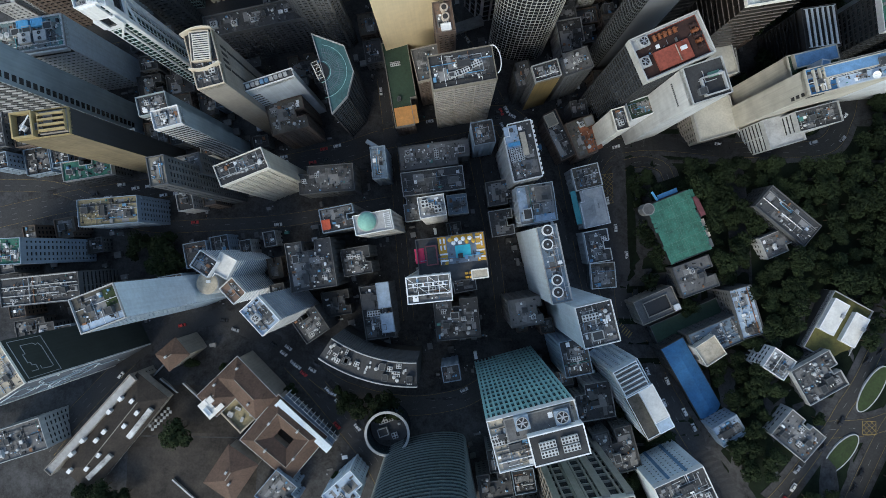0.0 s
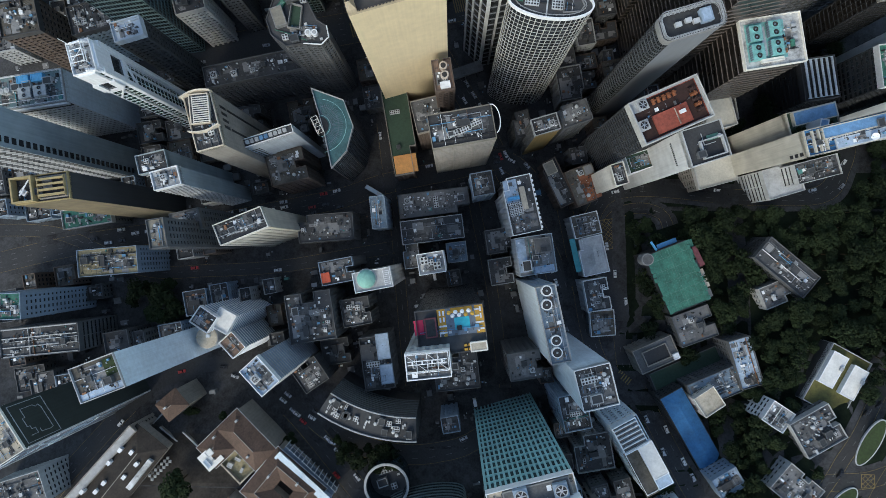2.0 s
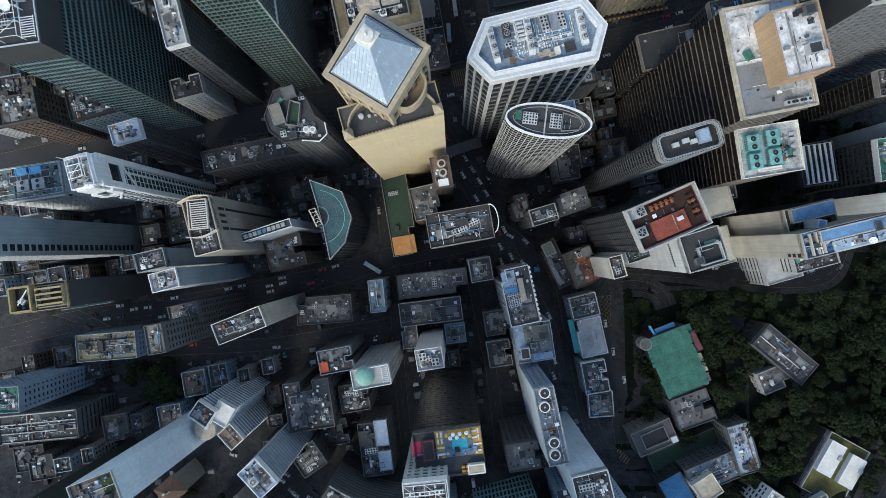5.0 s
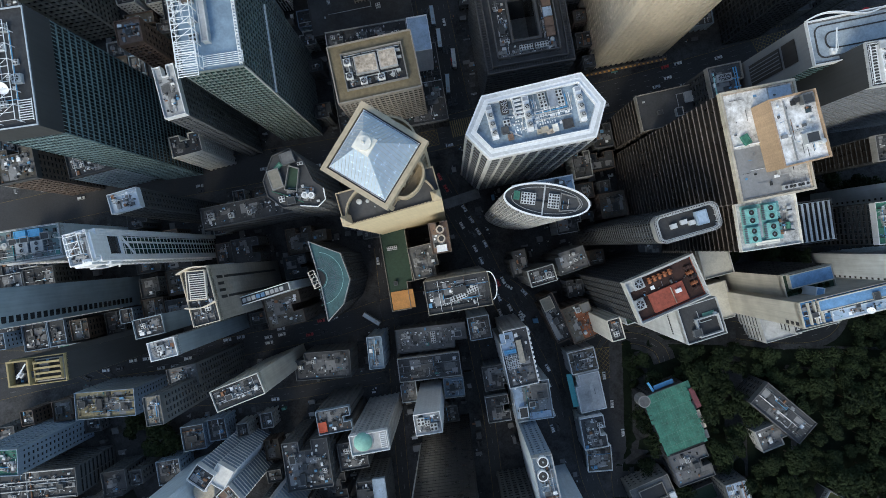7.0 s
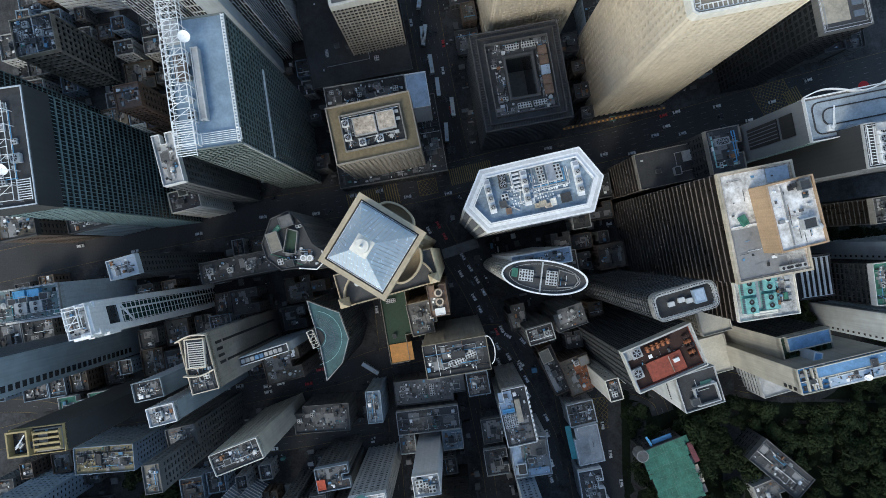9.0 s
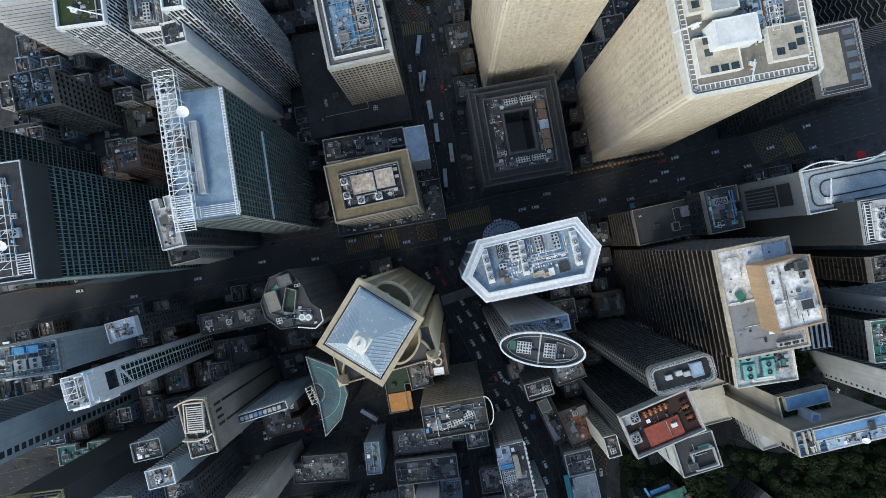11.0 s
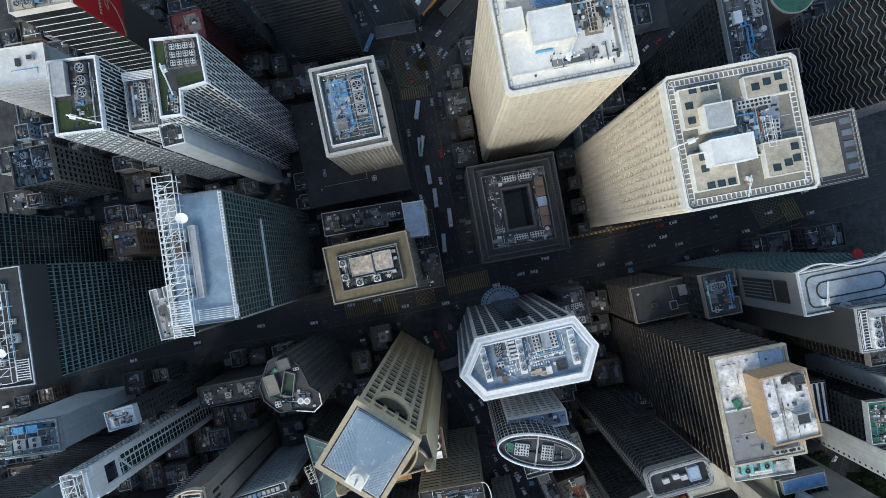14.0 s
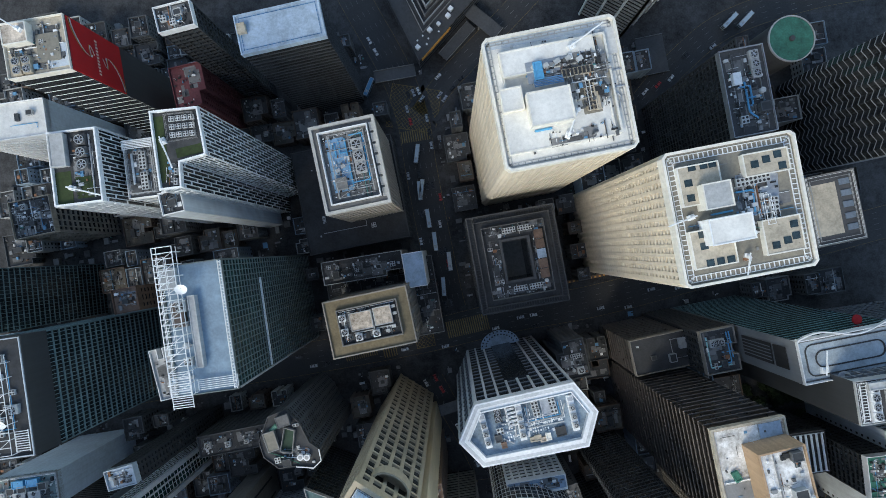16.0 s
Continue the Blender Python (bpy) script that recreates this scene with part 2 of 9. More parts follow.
# ---- mesh helpers ----
class Mesh:
    """Collects boxes, prisms and the like into one mesh; each may take its own material slot."""

    def __init__(self):
        self.v, self.f, self.s, self.slot = [], [], [], 0

    def add(self, verts, faces):
        n = len(self.v)
        self.v += [tuple(q) for q in verts]
        self.f += [tuple(n + i for i in q) for q in faces]
        self.s += [self.slot] * len(faces)
        return self

    def box(self, x, y, z, sx, sy, sz, rot=0.0, taper=1.0):
        """A box that stands on z, centred at x, y."""
        c, s = math.cos(radians(rot)), math.sin(radians(rot))
        vs = []
        for h, k in ((0, 1.0), (sz, taper)):
            for i, j in ((-1, -1), (1, -1), (1, 1), (-1, 1)):
                u, w = i * sx / 2 * k, j * sy / 2 * k
                vs.append((x + c * u - s * w, y + s * u + c * w, z + h))
        return self.add(vs, [(3, 2, 1, 0), (4, 5, 6, 7), (0, 1, 5, 4), (1, 2, 6, 5), (2, 3, 7, 6), (3, 0, 4, 7)])

    def prism(self, poly, z0, z1, top=None):
        n = len(poly)
        top = top or poly
        vs = [(x, y, z0) for x, y in poly] + [(x, y, z1) for x, y in top]
        fs = [tuple(range(n - 1, -1, -1)), tuple(range(n, 2 * n))]
        fs += [(i, (i + 1) % n, n + (i + 1) % n, n + i) for i in range(n)]
        return self.add(vs, fs)

    def ring(self, outer, inner, z0, z1):
        n = len(outer)
        vs = [(x, y, z) for z in (z0, z1) for poly in (outer, inner) for x, y in poly]
        fs = []
        for i in range(n):
            j = (i + 1) % n
            fs += [(i, j, 2 * n + j, 2 * n + i), (n + j, n + i, 3 * n + i, 3 * n + j),
                   (2 * n + i, 2 * n + j, 3 * n + j, 3 * n + i), (j, i, n + i, n + j)]
        return self.add(vs, fs)

    def cone(self, x, y, z0, z1, r0, r1, n=16, start=0.0):
        ring = [(math.cos(start + 2 * math.pi * i / n), math.sin(start + 2 * math.pi * i / n)) for i in range(n)]
        return self.prism([(x + r0 * c, y + r0 * s) for c, s in ring], z0, z1, [(x + r1 * c, y + r1 * s) for c, s in ring])

    def tube(self, p, q, r, n=6):
        p, q = Vector(p), Vector(q)
        d = (q - p).normalized()
        u = d.orthogonal().normalized()
        w = d.cross(u)
        vs = [e + r * (math.cos(2 * math.pi * i / n) * u + math.sin(2 * math.pi * i / n) * w) for e in (p, q) for i in range(n)]
        fs = [(i, (i + 1) % n, n + (i + 1) % n, n + i) for i in range(n)]
        return self.add(vs, fs + [tuple(range(n - 1, -1, -1)), tuple(range(n, 2 * n))])

    def data(self, name, *mats):
        me = bpy.data.meshes.new(name)
        me.from_pydata(self.v, [], self.f)
        for m in mats:
            me.materials.append(M[m])
        if len(mats) > 1:
            me.polygons.foreach_set("material_index", self.s)
        me.update()
        return me


def part(name, mesh, mats, parent, label="", at=None, kind=""):
    """One mesh object under a thing or part; mesh may be shared data."""
    if isinstance(mats, str):
        mats = (mats,)
    me = mesh.data(name, *mats) if isinstance(mesh, Mesh) else mesh
    ob = new(name, me)
    ob.parent = parent
    if at is not None:
        ob.matrix_basis = at
    return tagged(ob, label, kind=kind)


def thing(name, at, label, category, group="", kind=""):
    ob = new(name)
    ob.empty_display_size = 1.0
    ob.matrix_basis = at
    return tagged(ob, label, category, group, kind)


def rect(w, d, x=0.0, y=0.0):
    return [(x - w / 2, y - d / 2), (x + w / 2, y - d / 2), (x + w / 2, y + d / 2), (x - w / 2, y + d / 2)]


def offset(poly, by):
    """A counter-clockwise polygon moved outward by that much (inward: minus)."""
    n, out = len(poly), []
    for i in range(n):
        p, q, r = Vector(poly[i - 1]), Vector(poly[i]), Vector(poly[(i + 1) % n])
        a, b = (q - p).normalized(), (r - q).normalized()
        na, nb = Vector((a.y, -a.x)), Vector((b.y, -b.x))
        k = 1 + na.dot(nb)
        o = q + (na + nb) * (by / max(k, 0.2))
        out.append((o.x, o.y))
    return out


def smooth(a, b, x):
    t = min(1.0, max(0.0, (x - a) / (b - a)))
    return t * t * (3 - 2 * t)


def ground_z(x, y):
    """The lie of the land: flat by the harbour, rising towards the hill."""
    z = -4.0 + 22.0 * smooth(150, -70, y) + 10.0 * smooth(-60, -260, y) + 24.0 * smooth(-40, -105, y) * smooth(205, 150, x)
    terrace = 15.0 * smooth(96, 116, x) * smooth(-20, -4, y) * smooth(75, 45, y)
    return z + max(terrace, 26.0 * smooth(128, 180, x) * smooth(105, 35, y)) + 14.0 * smooth(165, 205, x) * smooth(-20, -70, y)


# ---- ground, roads ----
def sheet(name, xs, ys, height, material_key, label, category, kind="structure"):
    m = Mesh()
    m.v = [(x, y, height(x, y)) for y in ys for x in xs]
    n = len(xs)
    m.f = [(j * n + i, j * n + i + 1, (j + 1) * n + i + 1, (j + 1) * n + i) for j in range(len(ys) - 1) for i in range(n - 1)]
    m.s = [0] * len(m.f)
    return tagged(new(name, m.data(name, material_key)), label, category, kind=kind)


GX = [-4500, -2000, -1000, -500] + list(range(-300, 301, 10)) + [500, 1000, 2000, 4500]
GY = [-4500, -2000, -1000, -400] + list(range(-250, 421, 10)) + [600, 1000, 2000, 4500]
sheet("ground", GX, GY, ground_z, "pavement", "dark paved ground between the buildings", "ground")


def along(points, step=6.0):
    """Evenly spaced places and headings on a smooth line through the points."""
    pts = [Vector(p) for p in points]
    fine = []
    for i in range(len(pts) - 1):
        p0, p1, p2, p3 = pts[max(i - 1, 0)], pts[i], pts[i + 1], pts[min(i + 2, len(pts) - 1)]
        for k in range(12):
            t = k / 12
            fine.append(0.5 * (2 * p1 + (p2 - p0) * t + (2 * p0 - 5 * p1 + 4 * p2 - p3) * t * t + (3 * p1 - 3 * p2 + p3 - p0) * t ** 3))
    fine.append(pts[-1])
    out, left = [], 0.0
    for p, q in zip(fine, fine[1:]):
        d = (q - p).length
        while left <= d and d > 0:
            out.append((p + (q - p) * (left / d), math.atan2((q - p).y, (q - p).x)))
            left += step
        left -= d
    return out


def strip(line, width, shift=0.0, lift=0.05, dash=0):
    m = Mesh()
    rows = along(line, 3.0)
    for k, ((p, a), (q, b)) in enumerate(zip(rows, rows[1:])):
        if dash and k % dash:
            continue
        vs = []
        for o, ang in ((p, a), (q, b)):
            nx, ny = -math.sin(ang), math.cos(ang)
            for s in (shift - width / 2, shift + width / 2):
                x, y = o.x + nx * s, o.y + ny * s
                vs.append((x, y, ground_z(x, y) + lift))
        m.add(vs, [(0, 2, 3, 1)])
    return m


def kerb(line, width, shift):
    """A raised footway beside a road."""
    m = Mesh()
    rows = along(line, 4.0)
    vs = []
    for o, ang in rows:
        nx, ny = -math.sin(ang), math.cos(ang)
        for s in (shift - width / 2, shift + width / 2):
            x, y = o.x + nx * s, o.y + ny * s
            z = ground_z(x, y)
            vs += [(x, y, z - 0.1), (x, y, z + 0.21)]
    fs = []
    for k in range(len(rows) - 1):
        a, b = 4 * k, 4 * k + 4
        fs += [(a + 1, b + 1, b + 3, a + 3), (a, b, b + 1, a + 1), (a + 3, b + 3, b + 2, a + 2)]
    return m.add(vs, fs)


ROADS = []
ROADS.append(([(-325, 104), (-273, 115), (-204, 131), (-135, 145), (-80, 155), (-16, 168), (35, 181), (89, 192), (149, 209), (202, 225), (258, 241), (318, 258)], 20))
ROADS.append(([(-85, 419), (-59, 371), (-36, 331), (-24, 301), (-18, 269), (-11, 235), (-2, 195), (2, 181)], 20))
ROADS.append(([(-9, 143), (1, 126), (15, 103), (35, 63), (54, 27), (65, -3)], 13))
ROADS.append(([(-317, 1), (-266, 14), (-216, 26), (-149, 37), (-106, 46), (-66, 55), (-40, 64), (-0, 73), (29, 79), (46, 66)], 13))
ROADS.append(([(-280, 33), (-230, 32), (-180, 12), (-138, 12), (-98, 15), (-59, 22), (-33, 27)], 8))
ROADS.append(([(-43, 101), (-37, 62), (-32, 32), (-29, 3), (-24, -39), (-19, -63)], 7))
ROADS.append(([(12, 55), (16, 36), (23, 4), (28, -32), (31, -53)], 7))
ROADS.append(([(63, 62), (72, 14), (79, -24), (89, -46), (99, -55)], 10))
ROADS.append(([(85, 52), (92, 33), (93, 14), (96, -11), (99, -39), (109, -60), (118, -81), (128, -100), (145, -125), (157, -152)], 11))
ROADS.append(([(76, 36), (87, 56), (101, 62), (126, 61), (167, 57), (202, 59), (220, 76), (231, 95), (238, 127)], 10))
ROADS.append(([(-211, -108), (-194, -85), (-176, -61), (-160, -48), (-132, -42), (-110, -48), (-85, -65), (-58, -89), (-39, -111), (-27, -134)], 11))
ROADS.append(([(-111, -49), (-87, -60), (-60, -76), (-29, -83), (-5, -82), (16, -75), (51, -50)], 10))
ROADS.append(([(234, -24), (220, -39), (207, -54), (195, -72), (187, -85), (172, -103), (157, -124)], 7))
ROADS.append(([(-18, 302), (-4, 322), (17, 345), (43, 373), (70, 402)], 15))
ROADS.append(([(257, 383), (215, 376), (165, 359), (135, 335), (115, 311)], 17))
ROADS.append(([(250, -45), (230, -61), (214, -83), (203, -104), (191, -129)], 8))
ROADS.append(([(186, -86), (204, -84), (216, -80)], 9))
ROADS.append(([(89, 32), (90, 42), (97, 49), (107, 51), (116, 47), (119, 40)], 7))


def near_road(x, y, reach):
    return any((Vector((x, y)) - p).length < w / 2 + reach for line, w in ROAD_POINTS for p in line)


ROAD_POINTS = [([p for p, _ in along(line, 5.0)], w) for line, w in ROADS]
for number, (line, w) in enumerate(ROADS):
    rise = 0.25 if number in (9, 12, 15, 16, 17) else 0.0
    tagged(new("road", strip(line, w, lift=0.05 + 0.006 * (number % 4) + rise).data("road", "asphalt_open" if number in (9, 12, 15, 16, 17) else "asphalt")), "worn dark asphalt city road", "road", kind="structure")
    for s in (-1, 1):
        tagged(new("pavement", kerb(line, 2.6, s * (w / 2 + 1.3)).data("pavement", "pavement")), "raised grey pavement with a kerb along a road", "pavement", kind="structure")
        tagged(new("trim", strip(line, 0.15, s * (w / 2 - 0.5), 0.075 + rise).data("trim", "line_yellow")), "faded yellow line along a road", "road line", kind="structure")
    for k in range(1, max(2, round(w / 3.6))):
        tagged(new("trim", strip(line, 0.15, -w / 2 + k * w / max(2, round(w / 3.6)), 0.075 + rise, dash=3).data("trim", "line_white")), "dashed white lane line", "road line", kind="structure")


# ---- roofs ----
def unit_mesh(nx, ny, size=1.5, high=1.4):
    """A bank of air-conditioning units, each with a dark round fan on top."""
    m = Mesh()
    m.box(0, 0, 0.3, nx * size, ny * size, high)
    for i in (-1, 1):
        m.box(i * nx * size * 0.35, 0, 0, 0.15, ny * size, 0.3)
    m.slot = 1
    for i in range(nx):
        for j in range(ny):
            m.cone((i - (nx - 1) / 2) * size, (j - (ny - 1) / 2) * size, high + 0.3, high + 0.36, size * 0.34, size * 0.34, 10)
    return m


def fan_mesh(r):
    """A cooling tower: a square case with a round collar, a near-black disc for the shaded throat, and fan blades."""
    m = Mesh()
    m.box(0, 0, 0, 2.5 * r, 2.5 * r, 2.2)
    m.cone(0, 0, 2.2, 2.7, r * 1.1, r, 16)
    m.slot = 1
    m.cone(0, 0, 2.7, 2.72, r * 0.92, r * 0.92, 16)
    m.slot = 0
    for k in range(6):
        a = k * math.pi / 3
        m.box(0.5 * r * math.cos(a), 0.5 * r * math.sin(a), 2.74, 0.75 * r, 0.16 * r, 0.06, math.degrees(a))
    m.cone(0, 0, 2.74, 2.9, 0.18 * r, 0.14 * r, 8)
    return m


def hut_mesh(w, d, h):
    """A plant room with a roof lip, a door and a vent."""
    m = Mesh().box(0, 0, 0, w, d, h)
    m.ring(rect(w + 0.3, d + 0.3), rect(w - 0.3, d - 0.3), h - 0.15, h + 0.35)
    m.slot = 1
    m.box(w * 0.2, -d / 2, 0.1, 0.9, 0.12, 2.0)
    m.box(-w * 0.2, -d / 2, 1.2, 1.4, 0.12, 0.8)
    m.box(0, 0, h + 0.01, w - 0.6, d - 0.6, 0.06)
    return m


def tank_mesh(r, h):
    m = Mesh().cone(0, 0, 0.2, h, r, r, 14)
    m.cone(0, 0, h, h + 0.25, r * 1.03, r * 0.5, 14)
    for k in range(4):
        m.box(r * 0.7 * math.cos(k * 1.57), r * 0.7 * math.sin(k * 1.57), 0, 0.3, 0.3, 0.2)
    return m


SHARED = {
    "bank": unit_mesh(5, 2).data("air_conditioner", "tank", "fan_dark"),
    "pair": unit_mesh(2, 1).data("air_conditioner", "white_dirty", "fan_dark"),
    "quad": unit_mesh(2, 2).data("air_conditioner", "tank", "fan_dark"),
    "fan": fan_mesh(1.6).data("cooling_tower", "tank", "fan_dark"),
    "hut": hut_mesh(5, 4, 3).data("plant_room", "white_dirty", "dark_wall"),
    "hut_dark": hut_mesh(4, 3.4, 2.8).data("plant_room", "grey_wall", "dark_wall"),
    "shed": hut_mesh(6.5, 3.2, 2.4).data("shed", "concrete_dark", "dark_wall"),
    "tank": tank_mesh(1.1, 2.0).data("water_tank", "tank"),
    "box": Mesh().box(0, 0, 0, 1.4, 1.0, 0.9).box(0, 0, 0.9, 1.5, 1.1, 0.08).data("cabinet", "tank"),
    "vent": Mesh().cone(0, 0, 0, 0.9, 0.25, 0.25, 8).cone(0, 0, 0.9, 1.2, 0.5, 0.1, 8).data("vent", "metal"),
    "skylight": Mesh().box(0, 0, 0, 2.2, 2.2, 0.5).box(0, 0, 0.5, 1.9, 1.9, 0.5, 0, 0.3).data("skylight", "glass_blue"),
}
KINDS = {"bank": "air_conditioner", "pair": "air_conditioner", "quad": "air_conditioner", "fan": "cooling_tower", "hut": "plant_room",
         "hut_dark": "plant_room", "shed": "shed", "tank": "water_tank", "box": "cabinet", "vent": "vent", "skylight": "skylight"}
ROOM = {"bank": 8, "pair": 3.4, "quad": 3.4, "fan": 4.4, "hut": 6.5, "hut_dark": 5.5, "shed": 7.5, "tank": 2.6, "box": 1.9, "vent": 1.2, "skylight": 2.6}


def put(parent, kind, x, y, z, turn=0.0, scale=1.0):
    return part(KINDS[kind], SHARED[kind], (), parent, at=pose(x, y, z, 0, 0, turn) @ Matrix.Scale(scale, 4))


def pipe_run(parent, w, d, z, rnd, key):
    """A pipe with a bend, on low feet."""
    m = Mesh()
    x0, y0 = rnd.uniform(-w, w) * 0.4, rnd.uniform(-d, d) * 0.4
    x1, y1 = rnd.uniform(-w, w) * 0.42, rnd.uniform(-d, d) * 0.42
    for p, q in (((x0, y0), (x1, y0)), ((x1, y0), (x1, y1))):
        m.tube((*p, z + 0.5), (*q, z + 0.5), 0.16)
        m.box(q[0], q[1], z, 0.3, 0.3, 0.5)
    part("pipe", m, key, parent)


def clutter(parent, w, d, z, seed, amount=1.0, kinds=("hut_dark", "shed", "hut", "pair", "box", "tank", "box", "quad", "fan", "bank"), pipes=2, keep=None, hole=None):
    """Scatters roof plant over w by d without overlaps. keep: places taken already (x, y, radius)."""
    rnd = random.Random(seed)
    taken = list(keep or [])
    tries = int(amount * (4 + w * d / 16))
    for i in range(tries):
        kind = kinds[min(int(rnd.random() ** (1.0 if i > 2 else 2.5) * len(kinds)), len(kinds) - 1)]
        r = ROOM[kind] / 2
        if min(w, d) < 2.2 * r:
            continue
        x, y = rnd.uniform(-w / 2 + r, w / 2 - r), rnd.uniform(-d / 2 + r, d / 2 - r)
        if hole and hole[0] - r < x < hole[2] + r and hole[1] - r < y < hole[3] + r:
            continue
        if any((x - a) ** 2 + (y - b) ** 2 < (0.85 * (r + c)) ** 2 for a, b, c in taken):
            continue
        taken.append((x, y, r))
        put(parent, kind, x, y, z, rnd.choice((0, 0, 90, 180)), rnd.uniform(0.5, 0.92))
    for _ in range(pipes):
        pipe_run(parent, w, d, z, rnd, rnd.choice(("metal", "metal", "pipe_blue", "white_dirty")))
    return taken


def litter(parent, w, d, z, seed, density=1.0, at=None, hole=None, patches=True, keys=("patch", "junk")):
    """Roof patches, small boxes, planks, aerials and thin pipes, too small to tell apart."""
    rnd = random.Random(seed)
    m = Mesh()

    def over(x, y, a, b):
        return hole and x + a / 2 > hole[0] - 0.3 and x - a / 2 < hole[2] + 0.3 and y + b / 2 > hole[1] - 0.3 and y - b / 2 < hole[3] + 0.3

    for _ in range(int(density * (3 + w * d / 26)) if patches else 0):
        a, b = rnd.uniform(1.2, min(6.5, w * 0.5)), rnd.uniform(1.2, min(6.5, d * 0.5))
        x, y = rnd.uniform(-w / 2 + a / 2, w / 2 - a / 2), rnd.uniform(-d / 2 + b / 2, d / 2 - b / 2)
        if not over(x, y, a, b):
            m.box(x, y, z - 0.02, a, b, rnd.uniform(0.03, 0.09))
    m.slot = 1
    for _ in range(int(density * (10 + w * d / 3.6))):
        x, y = rnd.uniform(-w / 2 + 0.6, w / 2 - 0.6), rnd.uniform(-d / 2 + 0.6, d / 2 - 0.6)
        kind = rnd.random()
        if over(x, y, 1, 1) or (hole and 0.6 < kind < 0.88):
            continue
        if kind < 0.6:
            big = rnd.choice((0.6, 0.6, 1.0, 1.0, 1.9))
            m.box(x, y, z - 0.02, rnd.uniform(0.3, 1.1) * big, rnd.uniform(0.3, 1.1) * big, rnd.uniform(0.3, 1.3))
        elif kind < 0.88:
            ln = rnd.uniform(1.5, 6.0)
            along_x = rnd.random() < 0.5
            ln = min(ln, (w if along_x else d) * 0.6)
            x = min(max(x, -w / 2 + ln / 2), w / 2 - ln / 2) if along_x else x
            y = y if along_x else min(max(y, -d / 2 + ln / 2), d / 2 - ln / 2)
            m.box(x, y, z + rnd.uniform(0.1, 0.5), ln if along_x else 0.14, 0.14 if along_x else ln, 0.14)
        else:
            m.box(x, y, z, 0.1, 0.1, rnd.uniform(1.5, 4.0))
    # low walls between roof bays
    for _ in range(0 if hole else int(1 + density * w * d / 160)):
        if rnd.random() < 0.5:
            m.box(0, rnd.uniform(-d, d) * 0.4, z - 0.02, w, 0.2, 0.8)
        else:
            m.box(rnd.uniform(-w, w) * 0.4, 0, z - 0.02, 0.2, d, 0.8)
    part("roof_litter", m, keys, parent, at=at, kind="stuff")


def shrub_mesh():
    rnd, m = random.Random(17), Mesh()
    for _ in range(260):
        n = Vector((rnd.gauss(0, 1), rnd.gauss(0, 1), abs(rnd.gauss(0.4, 1)))).normalized()
        p = Vector((n.x * 4.5, n.y * 4.5, 3 + n.z * 4)) * rnd.uniform(0.6, 1.0)
        u = n.orthogonal().normalized() * rnd.uniform(0.4, 0.9)
        w = n.cross(u).normalized() * rnd.uniform(0.4, 0.9)
        m.add([p - u - w * 0.4, p + u * 0.9 - w, p + u + w * 0.5, p - u * 0.6 + w], [(0, 1, 2, 3)])
    return m.data("roof_shrub", "leaf")


TREE_CROWN = shrub_mesh()


# ---- towers ----
FOOT = []    # places taken: x, y, turn, half width, half depth


